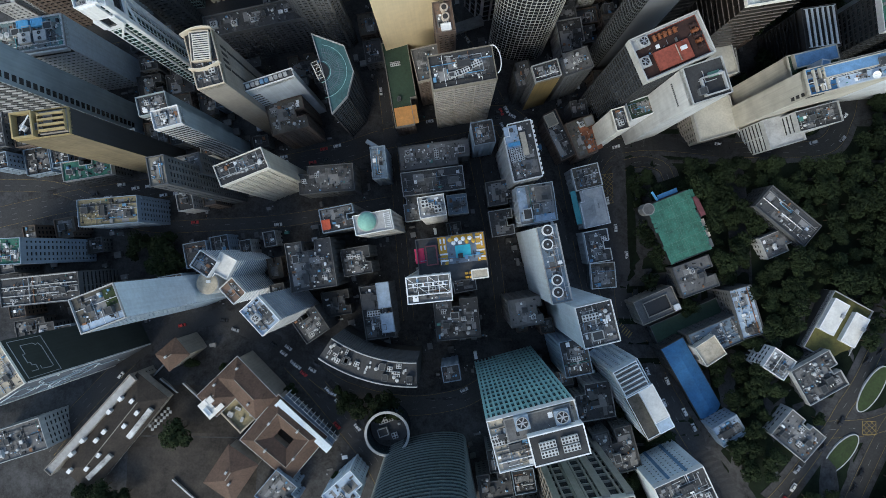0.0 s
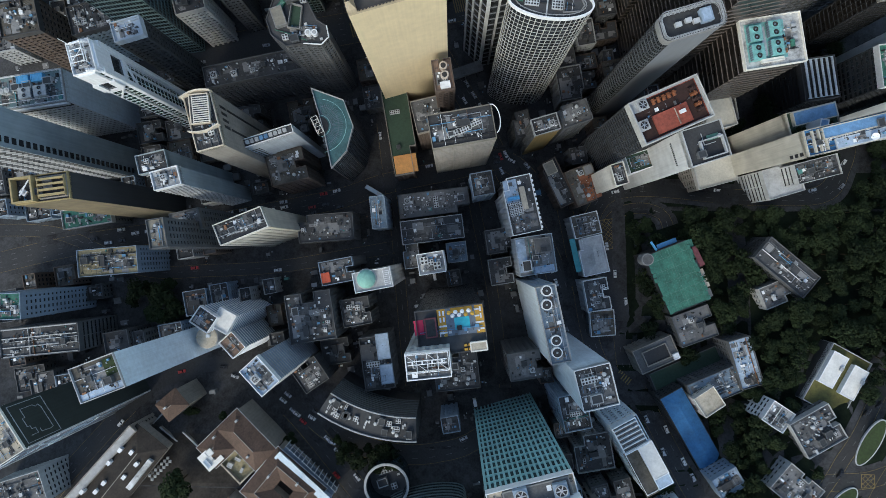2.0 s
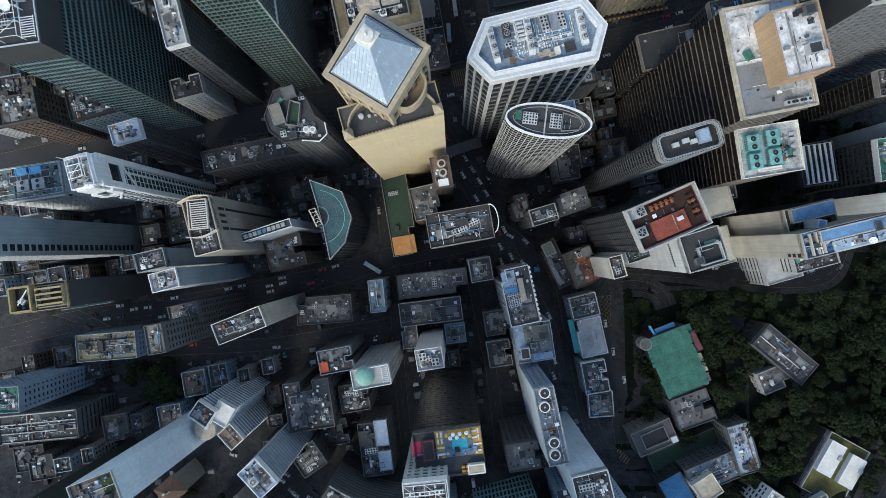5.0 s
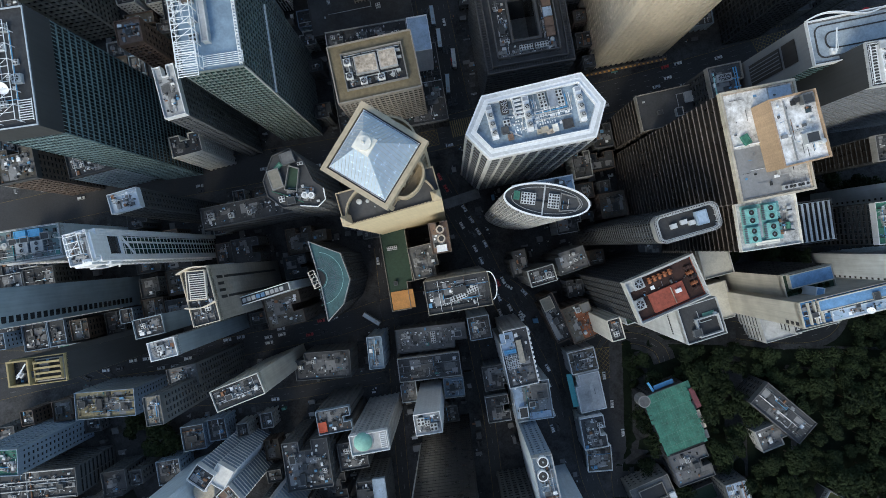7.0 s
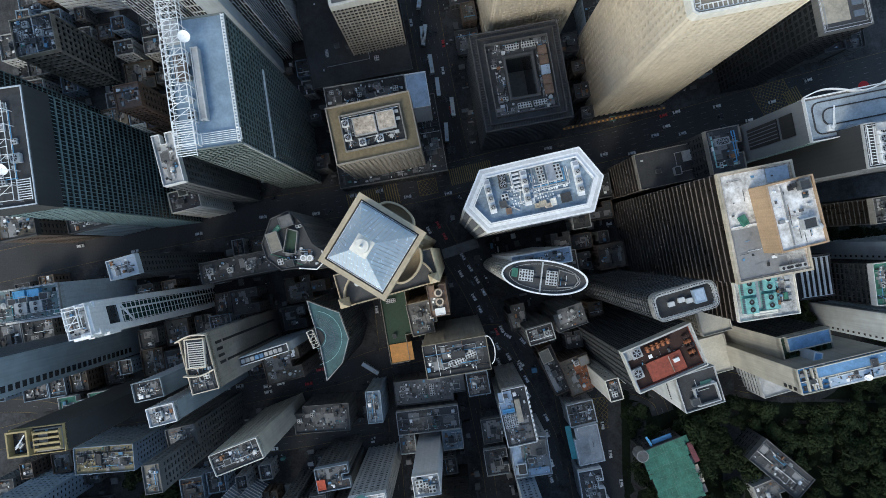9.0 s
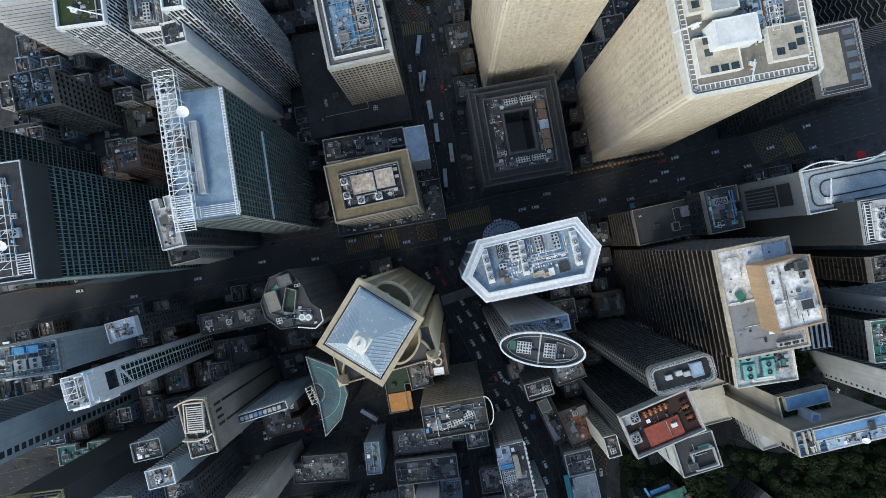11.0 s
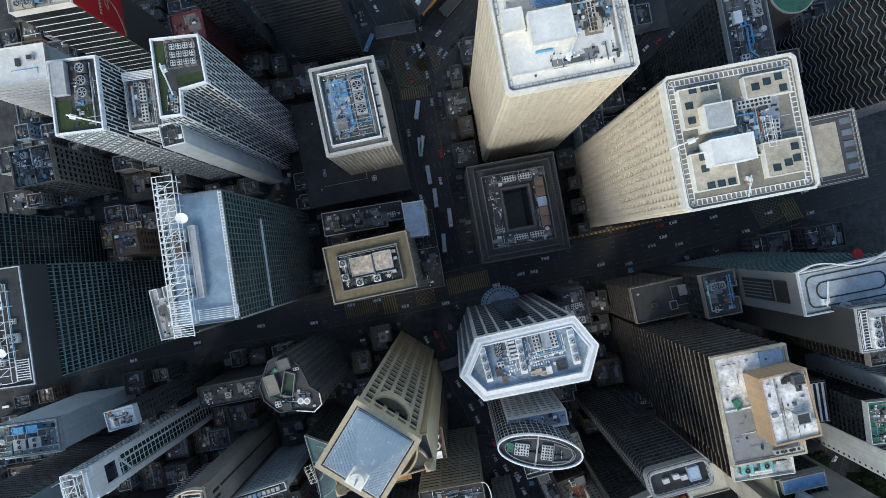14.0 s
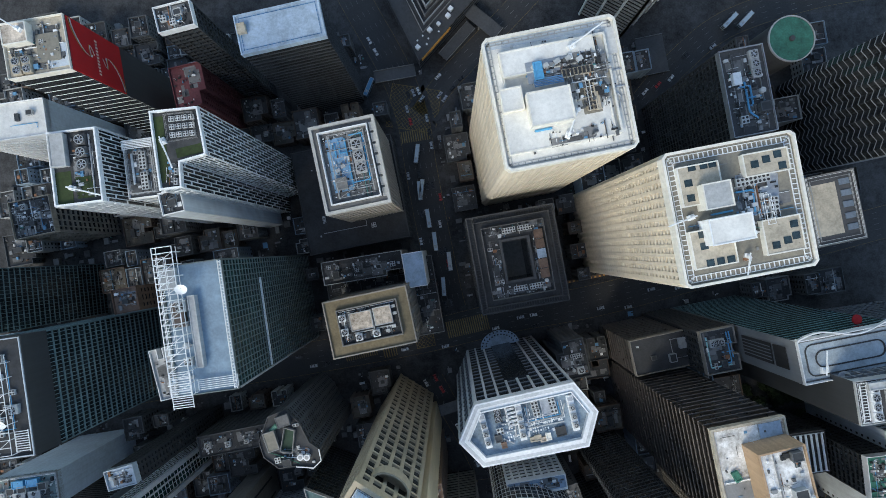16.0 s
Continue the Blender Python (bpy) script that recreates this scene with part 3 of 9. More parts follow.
def tower(label, x, y, foot, turn, top, wall="grey_wall", glass="glass_dark", storey=3.5, span=0.45, bay=3.6, pier=0.3,
          proud=0.3, fin=0.12, blank=(), roof="roof_dark", edge=None, parapet=1.1, rim=0.2, lip=0.0, crown=3.0, fine=False,
          name="tower", group="", plinth=True, bottom=None, band_wall=None, low=0.0, plain=False):
    """A building over a polygon (or width, depth): glass core, a spandrel for each storey, piers for each bay, roof and parapet.
    blank: the numbers of the sides that have plain walls (0 is the front, 1 the right, 2 the back, 3 the left)."""
    if len(foot) == 2:
        foot = rect(*foot)
    turned = pose(x, y, 0, 0, 0, turn)
    corners = [turned @ Vector((u, v, 0)) for u, v in foot]
    base = min(ground_z(c.x, c.y) for c in corners) - 1.0 if bottom is None else bottom
    zc = base
    ob = thing(name, pose(x, y, zc, 0, 0, turn), label, "building", group)
    h = top - zc
    us, vs = [q[0] for q in foot], [q[1] for q in foot]
    FOOT.append((x, y, turn, max(map(abs, us)), max(map(abs, vs))))
    inner = offset(foot, -proud)
    part("core", Mesh().prism(inner, 0, h - 0.6), glass, ob, "dark window glass")
    joined = Mesh()
    edges = [(Vector(foot[i]), Vector(foot[(i + 1) % len(foot)])) for i in range(len(foot))]
    count = max(1, int((h - crown - 1.0) / storey))
    if span > 0:
        hoop = Mesh().ring(foot, offset(foot, -proud - 0.25), 0, storey * span)
        steps = [h - crown - (k + 1) * storey for k in range(count) if h - crown - (k + 1) * storey > low]
        if plain:
            m = Mesh()
            for zk in steps:
                m.ring(foot, offset(foot, -proud - 0.25), zk, zk + storey * span)
            if band_wall or pier <= 0:
                part("floor_band", m, band_wall or wall, ob, kind="stuff")
            else:
                joined = m
        else:
            data = hoop.data("spandrel", band_wall or wall)
            for zk in steps:
                part("spandrel", data, (), ob, at=pose(0, 0, zk))
    for i, (p, q) in enumerate(edges):
        length, ang = (q - p).length, math.degrees(math.atan2((q - p).y, (q - p).x))
        t = (q - p).normalized()
        nrm = Vector((t.y, -t.x))
        if i in blank:
            c = (p + q) / 2 - nrm * 0.2
            key = blank[i] if isinstance(blank, dict) else wall
            part("side_wall", Mesh().box(c.x, c.y, 0, length - 0.02, 0.5 + 2 * 0.05, h - 0.2, ang), key, ob)
            continue
        if pier > 0:
            n = max(1, round(length / bay))
            wide = length / n * pier
            data = Mesh().box(0, 0, 0, wide, proud + 0.25 + fin, h - crown + 0.2)
            for k in range(n + 1):
                s = min(max(k * length / n, wide / 2), length - wide / 2)
                c = p + t * s + nrm * (fin / 2 - (proud + 0.25) / 2)
                if fine:
                    if k == 0:
                        shared = data.data("pier", wall)
                    part("pier", shared, (), ob, at=pose(c.x, c.y, 0, 0, 0, ang))
                else:
                    joined.box(c.x, c.y, 0, wide, proud + 0.25 + fin, h - crown + 0.2, ang)
    if joined.v:
        part("window_grid", joined, wall, ob, kind="stuff")
    # the blank band below the roof, the roof itself and its parapet
    if not plain:
        part("cornice", Mesh().ring(offset(foot, 0.06 + lip), offset(foot, -proud - 0.3), h - crown, h - 0.012), edge or wall, ob)
    part("roof", Mesh().prism(offset(foot, -0.3), h - 0.6, h), roof, ob)
    if parapet:
        part("parapet", Mesh().ring(offset(foot, 0.1 + lip), offset(foot, -rim), h - crown if plain else h + 0.004, h + parapet), edge or wall, ob)
    return ob, h


def simple(label, spec, style, seed=0, amount=1.0, roof="roof_dark", kinds=None, pipes=2, litter_on=True, **kw):
    """A tower from its place (x, y, width, depth, turn, top), with roof plant on it."""
    x, y, w, d, turn, top = spec
    args = dict(STYLES[style])
    args.setdefault("plain", not kw.get("fine", False) and (top < 112 or style.startswith("old")))
    args.update(kw)
    foot, hole = (w, d), None
    shape = random.Random(int(abs(x * 17 + y * 29)))
    if style.startswith("old") and not args.get("blank") and min(w, d) > 8 and amount and shape.random() < 0.7:
        # many of the old blocks step back at a corner or round a light well
        nw, nd = w * shape.uniform(0.14, 0.3), d * shape.uniform(0.15, 0.32)
        where = shape.randrange(4)
        if where == 0:
            foot = [(-w / 2, -d / 2), (w / 2 - nw, -d / 2), (w / 2 - nw, -d / 2 + nd), (w / 2, -d / 2 + nd), (w / 2, d / 2), (-w / 2, d / 2)]
            hole = (w / 2 - nw, -d / 2, w / 2, -d / 2 + nd)
        elif where == 1:
            foot = [(-w / 2, -d / 2), (w / 2, -d / 2), (w / 2, d / 2), (-w / 2 + nw, d / 2), (-w / 2 + nw, d / 2 - nd), (-w / 2, d / 2 - nd)]
            hole = (-w / 2, d / 2 - nd, -w / 2 + nw, d / 2)
        elif where == 2:
            foot = [(-w / 2, -d / 2), (w / 2, -d / 2), (w / 2, d / 2), (nw / 2, d / 2), (nw / 2, d / 2 - nd), (-nw / 2, d / 2 - nd), (-nw / 2, d / 2), (-w / 2, d / 2)]
            hole = (-nw / 2, d / 2 - nd, nw / 2, d / 2)
        else:
            foot = [(-w / 2, -d / 2), (w / 2, -d / 2), (w / 2, -nd / 2), (w / 2 - nw, -nd / 2), (w / 2 - nw, nd / 2), (w / 2, nd / 2), (w / 2, d / 2), (-w / 2, d / 2)]
            hole = (w / 2 - nw, -nd / 2, w / 2, nd / 2)
    ob, h = tower(label, x, y, foot, turn, top, roof=roof, **args)
    more = {} if kinds is None else {"kinds": kinds}
    if amount:
        clutter(ob, w - 2.2, d - 2.2, h, seed or int(abs(x * 7 + y * 13)), 0.75 * amount, pipes=0 if hole else pipes, hole=hole, **more)
    if litter_on and amount > 0.1:
        litter(ob, w - 1.4, d - 1.4, h, int(abs(x * 11 + y * 5)), min(1.3, 0.6 + 0.5 * amount), hole=hole)
    BUILT[label] = (ob, h, w, d)
    return ob, h


BUILT = {}


STYLES = {
    "old": dict(wall="grey_wall", storey=3.1, span=0.55, bay=3.2, pier=0.35),
    "old_white": dict(wall="white_dirty", storey=3.0, span=0.5, bay=3.0, pier=0.4),
    "old_brown": dict(wall="brown_wall", storey=3.1, span=0.5, bay=3.2, pier=0.35),
    "office": dict(wall="concrete", storey=3.6, span=0.4, bay=3.0, pier=0.16),
    "ribbon": dict(wall="white_dirty", storey=3.5, span=0.5, bay=9.0, pier=0.06),
    "glass": dict(wall="dark_wall", glass="glass_blue", storey=3.8, span=0.2, bay=1.8, pier=0.1, proud=0.12, fin=0.05),
    "green_glass": dict(wall="teal_panel", glass="glass_green", storey=3.7, span=0.28, bay=2.2, pier=0.12, proud=0.15),
    "blue": dict(wall="blue_wall", storey=3.1, span=0.55, bay=3.0, pier=0.45),
    "cream": dict(wall="cream", storey=3.7, span=0.5, bay=3.45, pier=0.42),
    "beige": dict(wall="beige", storey=3.4, span=0.5, bay=3.4, pier=0.4),
    "white": dict(wall="white", storey=3.4, span=0.45, bay=3.2, pier=0.3),
}


# ---- roof furniture of the larger buildings ----
def block(parent, spot, z, high, key, name="plant_room", lid=None, lip=0.3):
    """A roof block over (x, y, width, depth, turn), with a raised edge round its lid."""
    x, y, w, d, turn = spot
    m = Mesh().box(0, 0, 0, w, d, high)
    m.ring(rect(w + 0.2, d + 0.2), rect(w - 0.7, d - 0.7), high - 0.2, high + lip)
    ob = part(name, m, key, parent, at=pose(x, y, z, 0, 0, turn))
    if lid:
        part("lid", Mesh().prism(rect(w - 0.75, d - 0.75), high + 0.005, high + 0.06), lid, ob)
    return ob


def pad(parent, spot, z, key, name="roof_deck", thick=0.12):
    x, y, w, d, turn = spot
    return part(name, Mesh().prism(rect(w, d), 0, thick), key, parent, at=pose(x, y, z, 0, 0, turn))


def fence(parent, foot, inset, z, high=1.2, key="white", step=2.0, wide=0.12, name="railing"):
    """A ring of two rails on posts, or a walkway grate when low."""
    m = Mesh()
    a, b = offset(foot, -inset), offset(foot, -inset - wide)
    m.ring(a, b, z + high - 0.1, z + high)
    m.ring(a, b, z + high * 0.5 - 0.05, z + high * 0.5 + 0.05)
    for i in range(len(a)):
        p, q = Vector(a[i]), Vector(a[(i + 1) % len(a)])
        n = max(1, int((q - p).length / step))
        for k in range(n):
            c = p.lerp(q, k / n)
            m.box(c.x, c.y, z, wide, wide, high)
    return part(name, m, key, parent)


def walkway(parent, foot, inset, wide, z, key="metal", step=2.2):
    """A track with cross bars that runs round a roof for the cleaning cradle."""
    m = Mesh()
    for o in (inset, inset + wide):
        m.ring(offset(foot, -o), offset(foot, -o - 0.25), z, z + 0.35)
    a, b = offset(foot, -inset), offset(foot, -inset - wide)
    for i in range(len(a)):
        p, q = Vector(a[i]), Vector(a[(i + 1) % len(a)])
        r, s = Vector(b[i]), Vector(b[(i + 1) % len(b)])
        n = max(1, int((q - p).length / step))
        ang = math.degrees(math.atan2((q - p).y, (q - p).x))
        for k in range(n + 1):
            c = (p.lerp(q, k / n) + r.lerp(s, k / n)) / 2
            m.box(c.x, c.y, z + 0.05, 0.3, wide, 0.3, ang)
    return part("cradle_track", m, key, parent)


def lattice(parent, x, y, w, d, turn, z, high, key="white", step=2.4, tube=0.16, name="steel_frame"):
    """An open steel frame: legs, two levels of beams and cross bars."""
    m = Mesh()
    n = max(2, int(d / step))
    for side in (-w / 2, w / 2):
        m.tube((side, -d / 2, high), (side, d / 2, high), tube)
        m.tube((side, -d / 2, high * 0.5), (side, d / 2, high * 0.5), tube * 0.8)
    for k in range(n + 1):
        v = -d / 2 + d * k / n
        m.tube((-w / 2, v, high), (w / 2, v, high), tube * 0.8)
        if k % 2 == 0:
            for side in (-w / 2, w / 2):
                m.tube((side, v, 0), (side, v, high), tube)
            if k + 2 <= n:
                m.tube((-w / 2, v, high), (w / 2, v + 2 * d / n, high), tube * 0.6)
    return part(name, m, key, parent, at=pose(x, y, z, 0, 0, turn))


def slats(parent, x, y, w, d, turn, z, count, key="white", thick=0.3, high=0.3, name="louvre"):
    m = Mesh()
    for k in range(count):
        m.box(0, -d / 2 + (k + 0.5) * d / count, 0, w, thick, high)
    for side in (-1, 1):
        m.box(side * w / 2, 0, 0, 0.25, d, high * 0.8)
    return part(name, m, key, parent, at=pose(x, y, z, 0, 0, turn))


def hip_roof(parent, w, d, z, rise, key, over=0.4):
    a, b = w / 2 + over, d / 2 + over
    r = abs(w - d) / 2
    lo = [(-a, -b, z), (a, -b, z), (a, b, z), (-a, b, z)]
    if w > d:
        m = Mesh().add(lo + [(-r, 0, z + rise), (r, 0, z + rise)], [(0, 1, 5, 4), (1, 2, 5), (2, 3, 4, 5), (3, 0, 4), (3, 2, 1, 0)])
    else:
        m = Mesh().add(lo + [(0, -r, z + rise), (0, r, z + rise)], [(0, 1, 4), (1, 2, 5, 4), (2, 3, 5), (3, 0, 4, 5), (3, 2, 1, 0)])
    return part("hipped_roof", m, key, parent)


def big_fan(parent, x, y, z, r=2.2, turn=0, key="tank"):
    case = part("cooling_tower", Mesh().box(0, 0, 0, 2.6 * r, 2.6 * r, 2.0), key, parent, at=pose(x, y, z, 0, 0, turn))
    # flat near-black disc on the closed case, painted shade of an open throat
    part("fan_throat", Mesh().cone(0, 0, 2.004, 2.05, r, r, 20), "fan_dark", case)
    part("fan_collar", Mesh().ring([(1.12 * r * math.cos(a * 0.314), 1.12 * r * math.sin(a * 0.314)) for a in range(20)],
                                   [(r * math.cos(a * 0.314), r * math.sin(a * 0.314)) for a in range(20)], 2.0, 2.6), "white_dirty", case)
    m = Mesh()
    for k in range(6):
        a = k * math.pi / 3
        m.box(0.5 * r * math.cos(a), 0.5 * r * math.sin(a), 2.3, 0.85 * r, 0.2 * r, 0.06, math.degrees(a))
    part("impeller", m.cone(0, 0, 2.2, 2.5, 0.2 * r, 0.16 * r, 8), "metal", case, kind="stuff")
    return case


def fan_case(parent, x, y, z, w, d, key, turn=0, rows=2):
    """A box-shaped cooler with dark round fans in its lid and louvres on two sides."""
    case = part("cooler", Mesh().box(0, 0, 0.3, w, d, 2.4).box(0, 0, 0, w - 0.6, d - 0.6, 0.3), key, parent, at=pose(x, y, z, 0, 0, turn))
    r = min(w, d / rows) * 0.36
    for k in range(rows):
        v = (k - (rows - 1) / 2) * d / rows
        part("fan_collar", Mesh().ring([(1.14 * r * math.cos(a * 0.314), v + 1.14 * r * math.sin(a * 0.314)) for a in range(20)],
                                       [(r * math.cos(a * 0.314), v + r * math.sin(a * 0.314)) for a in range(20)], 2.7, 3.1), key, case)
        # solid lid: the shaded throat is only this near-black disc
        part("fan_throat", Mesh().cone(0, v, 2.704, 2.76, r, r, 20), "fan_dark", case)
        part("fan_hub", Mesh().cone(0, v, 2.76, 3.0, 0.3 * r, 0.25 * r, 10), "slate_deck", case)
    for side in (-1, 1):
        m = Mesh()
        for k in range(7):
            m.box(side * (w / 2 + 0.1), -d / 2 + (k + 0.5) * d / 7, 0.5, 0.3, d / 11, 2.0)
        part("louvre", m, "slate_deck", case, kind="stuff")
    return case


def dish(parent, x, y, z, r=1.6, turn=30):
    m = Mesh()
    rings = []
    for k in range(5):
        q = r * k / 4
        rings.append([(q * math.cos(a * 0.3927), q * math.sin(a * 0.3927), 0.35 * q * q / r) for a in range(16)])
    for lo, hi in zip(rings, rings[1:]):
        m.add(lo + hi, [(i, (i + 1) % 16, 16 + (i + 1) % 16, 16 + i) for i in range(16)])
    ob = part("dish", m, "white", parent, "white satellite dish", at=pose(x, y, z + 1.8, 35, 0, turn))
    part("dish_mast", Mesh().cone(0, 0, 0, 1.9, 0.2, 0.15, 8), "metal", parent, at=pose(x, y, z))
    return ob


def crane(parent, x, y, z, turn, reach=9.0):
    """A small roof crane for the window cleaners' cradle."""
    m = Mesh().box(0, 0, 0, 2.4, 1.8, 1.2).box(0, 0, 1.2, 1.0, 1.0, 1.6)
    m.tube((-1.5, 0, 2.6), (reach, 0, 3.2), 0.28).tube((0, 0, 4.0), (reach * 0.7, 0, 3.1), 0.1).tube((0, 0, 2.6), (0, 0, 4.0), 0.12)
    return part("roof_crane", m, "white", parent, at=pose(x, y, z, 0, 0, turn))


def pipes(parent, z, key, *lines, r=0.3):
    for line in lines:
        m = Mesh()
        for p, q in zip(line, line[1:]):
            m.tube((*p, z + 0.6), (*q, z + 0.6), r)
            m.box(p[0], p[1], z, 0.3, 0.3, 0.5)
        part("pipe", m, key, parent)


# ---- landmarks of the business district ----
def cream_tower(spec, roof, edge):
    x, y, w, d, turn, top = spec
    c = 1.6
    foot = [(-w / 2 + c, -d / 2), (w / 2 - c, -d / 2), (w / 2, -d / 2 + c), (w / 2, d / 2 - c), (w / 2 - c, d / 2), (-w / 2 + c, d / 2), (-w / 2, d / 2 - c), (-w / 2, -d / 2 + c)]
    ob, h = tower("tall cream office tower with rows of deep square windows", x, y, foot, turn, top, wall="cream", glass="window_shade", storey=3.6, span=0.5,
                  bay=3.25, pier=0.42, proud=1.1, fin=0.12, roof=roof, edge=edge, parapet=1.4, rim=0.8, crown=4.0, fine=True, group="twin cream towers")
    return ob, h, foot


t1, h1, foot = cream_tower((36.7, 274.2, 45.2, 45.3, 11.9, 153.0), "roof_white", "cream_white")
walkway(t1, foot, 1.4, 1.0, h1, "white_dirty")
pad(t1, (-2.0, 20.4, 40.0, 3.0, 0), h1, "slab_white", "terrace_floor", 0.05)
pad(t1, (18.6, 14.2, 6.4, 9.0, 0), h1, "wall_white", "terrace_floor", 0.6)
for k in range(8):
    fan = part("condenser", Mesh().box(0, 0, 0, 1.05, 2.6, 1.3), "roof_sand", t1, at=pose(1.6 + 1.32 * k, 5.2, h1 + 3.7))
    part("condenser_top", Mesh().box(0, 0, 1.304, 0.85, 2.2, 0.1), "fan_dark", fan)
for k in range(7):
    for u in (8.3, 10.2):
        fan = part("condenser", Mesh().box(0, 0, 0, 1.7, 1.2, 1.3), "roof_sand", t1, at=pose(u, 1.2 - 1.45 * k, h1 + 2.6))
        part("condenser_top", Mesh().box(0, 0, 1.304, 1.4, 0.95, 0.1), "fan_dark", fan)
pad(t1, (9.4, -3.2, 6.2, 11.6, 0), h1, "roof_sand_dark", "plant_deck", 2.58)
part("terrace", Mesh().ring(rect(36, 34), rect(34.6, 32.6), h1, h1 + 2.2), "cream_white", t1)
block(t1, (-2.2, 12.2, 31.2, 8.4, 0), h1, 3.5, "cream_white", "penthouse", "roof_white")
block(t1, (-2.5, -10.5, 36.1, 13.8, 0), h1, 2.5, "cream_white", "penthouse", "roof_white")
block(t1, (-16.7, 0.2, 7.1, 7.6, 0), h1, 5.0, "cream_white", "penthouse", "roof_white")
block(t1, (-5.4, -5.2, 14.1, 11.0, 0), h1, 9.0, "cream_white", "lift_house", "roof_white")
pad(t1, (0.4, 7.8, 21.2, 7.2, 0), h1 + 3.6, "metal")
for u, v in ([(-7.3, 9.3), (-3.8, 9.0), (0.2, 9.7), (4.0, 10.1), (7.6, 9.1)]):
    put(t1, "box", u, v, h1 + 3.7, 20, 1.4)
block(t1, (-6.5, 7.7, 2.8, 5.7, 0), h1 + 3.6, 1.6, "pipe_blue", "tank")
slats(t1, -3.6, 3.9, 9.5, 2.6, 0, h1 + 4.4, 5, "steel_blue", 0.3)
block(t1, (11.2, -3.9, 1.6, 8.8, 0), h1, 4.0, "roof_sand", "wall_screen")
pipes(t1, h1 + 2.6, "pipe_blue", [(-12.2, -9.7), (-3.7, -10.1)], [(-11.0, -11.3), (-5.3, -11.3)], r=0.45)
u, v, a, b, _ = 5.4, 0.8, 16.0, 21.4, 9
litter(t1, 12, 20, h1 + 3.7, 91, 1.5, at=pose(u + 4, v + 1, 0))
litter(t1, 24, 7, h1 + 3.7, 92, 1.4, at=pose(u, v + 6, 0))
litter(t1, 24, 6, h1 + 2.7, 93, 0.8, at=pose(u - 1, v - 16, 0))
crane(t1, -0.6, -14.7, h1 + 2.6, 60, 8)
crane(t1, 5.9, 13.6, h1 + 3.6, 25, 12)
litter(t1, 38, 38, h1 + 0.01, 77, 0.12)
clutter(t1, 40, 40, h1, 31, 0.25, ("box", "vent", "pair", "box"), 3, keep=[(0, 0, 13)])
pipes(t1, h1, "metal", [(14.0, 4.0), (22.7, 4.2)], [(12.9, -1.5), (22.1, -1.5)], [(14.7, 1.9), (19.9, -4.9), (18.8, -8.5)], r=0.3)

t2, h2, foot = cream_tower((98.5, 236.2, 45.4, 46.5, 11.6, 150.0), "roof_sand_dark", "cream_white")
walkway(t2, foot, 1.5, 2.0, h2, "white", 1.7)
for spot, panels in (((-12.1, 10.9, 14.1, 13.5, 0), ((-2, 6), (2, 6), (5, 6), (-4, 1), (-4, -4))),
                     ((10.8, 14.0, 15.3, 7.8, 0), ((-4, 0), (0, 1), (4, 2), (5, -2))),
                     ((-11.8, -10.8, 14.6, 12.9, 0), ((-3, 5), (-3, 1), (-2, -5), (1.5, -5), (5, -5))),
                     ((11.9, -11.0, 13.0, 11.8, 0), ((-3, -3), (1, -2), (4, -1), (4, 3)))):
    ob = block(t2, spot, h2, 2.6, "cream_white", "roof_terrace", "roof_sand")
    for u, v in panels:
        part("panel", Mesh().box(u, v, 2.7, 2.6, 2.4, 0.18), "glass_blue", ob)
block(t2, (-8.9, 6.2, 9.4, 8.6, 0), h2, 7, "cream_white", "lift_house", "white_dirty")
block(t2, (-7.2, -5.6, 14.4, 8.6, 0), h2, 8.5, "white", "lift_house", "roof_white")
pad(t2, (7.1, 2.9, 14.4, 15.8, -7), h2, "metal")
for u, v, a in ((3.7, 8.9, 12), (8.1, 9.0, 12), (11.4, -1.3, 98), (11.2, -6.3, 98)):
    put(t2, "bank", u, v, h2 + 0.13, a - 12, 0.95)
for u, v in ([(4.1, 3.2), (5.2, 0.7), (2.8, 4.4), (3.4, -0.9), (8.0, 3.4)]):
    put(t2, "box", u, v, h2 + 0.13, 0, 1.2)
pipes(t2, h2, "pipe_blue", [(-0.1, 5.9), (5.6, 5.8), (5.1, -1.8)], [(-9.6, -0.0), (-2.2, 0.1)], r=0.35)
lattice(t2, 8.8, -1.7, 2.5, 10.1, 0, h2, 3.0, "white", 2.0, 0.1)
litter(t2, 13, 22, h2 + 0.13, 94, 1.3, at=pose(5, 1, 0))
litter(t2, 36, 36, h2, 95, 0.12)
crane(t2, -16.6, 0.4, h2, 190, 9)
crane(t2, -0.5, -16.3, h2, 250, 6)

# square tower with a glazed pyramid roof, over a wing with corner turrets
x, y, w, d, turn, top = (-24.6, 129.9, 24.6, 25.2, -30.6, 163.2)
ent, he = tower("beige stone tower with a blue and white glazed pyramid roof", x, y, (w - 1.5, d - 1.5), turn, top, wall="beige", storey=7.4, span=0.2, bay=4.9, pier=0.3,
                proud=0.9, roof="dark_wall", edge="beige", parapet=1.2, rim=0.7, crown=3.5, lip=0.8, fine=True)
r0 = w / 2 - 2.0
m = Mesh().add([(-r0, -r0, he + 0.8), (r0, -r0, he + 0.8), (r0, r0, he + 0.8), (-r0, r0, he + 0.8), (0, 0, he + 24.5)], [(0, 1, 4), (1, 2, 4), (2, 3, 4), (3, 0, 4), (3, 2, 1, 0)])
pyramid = part("pyramid_roof", m, "glazed", ent, "pale blue glazed pyramid with seams")
m = Mesh()
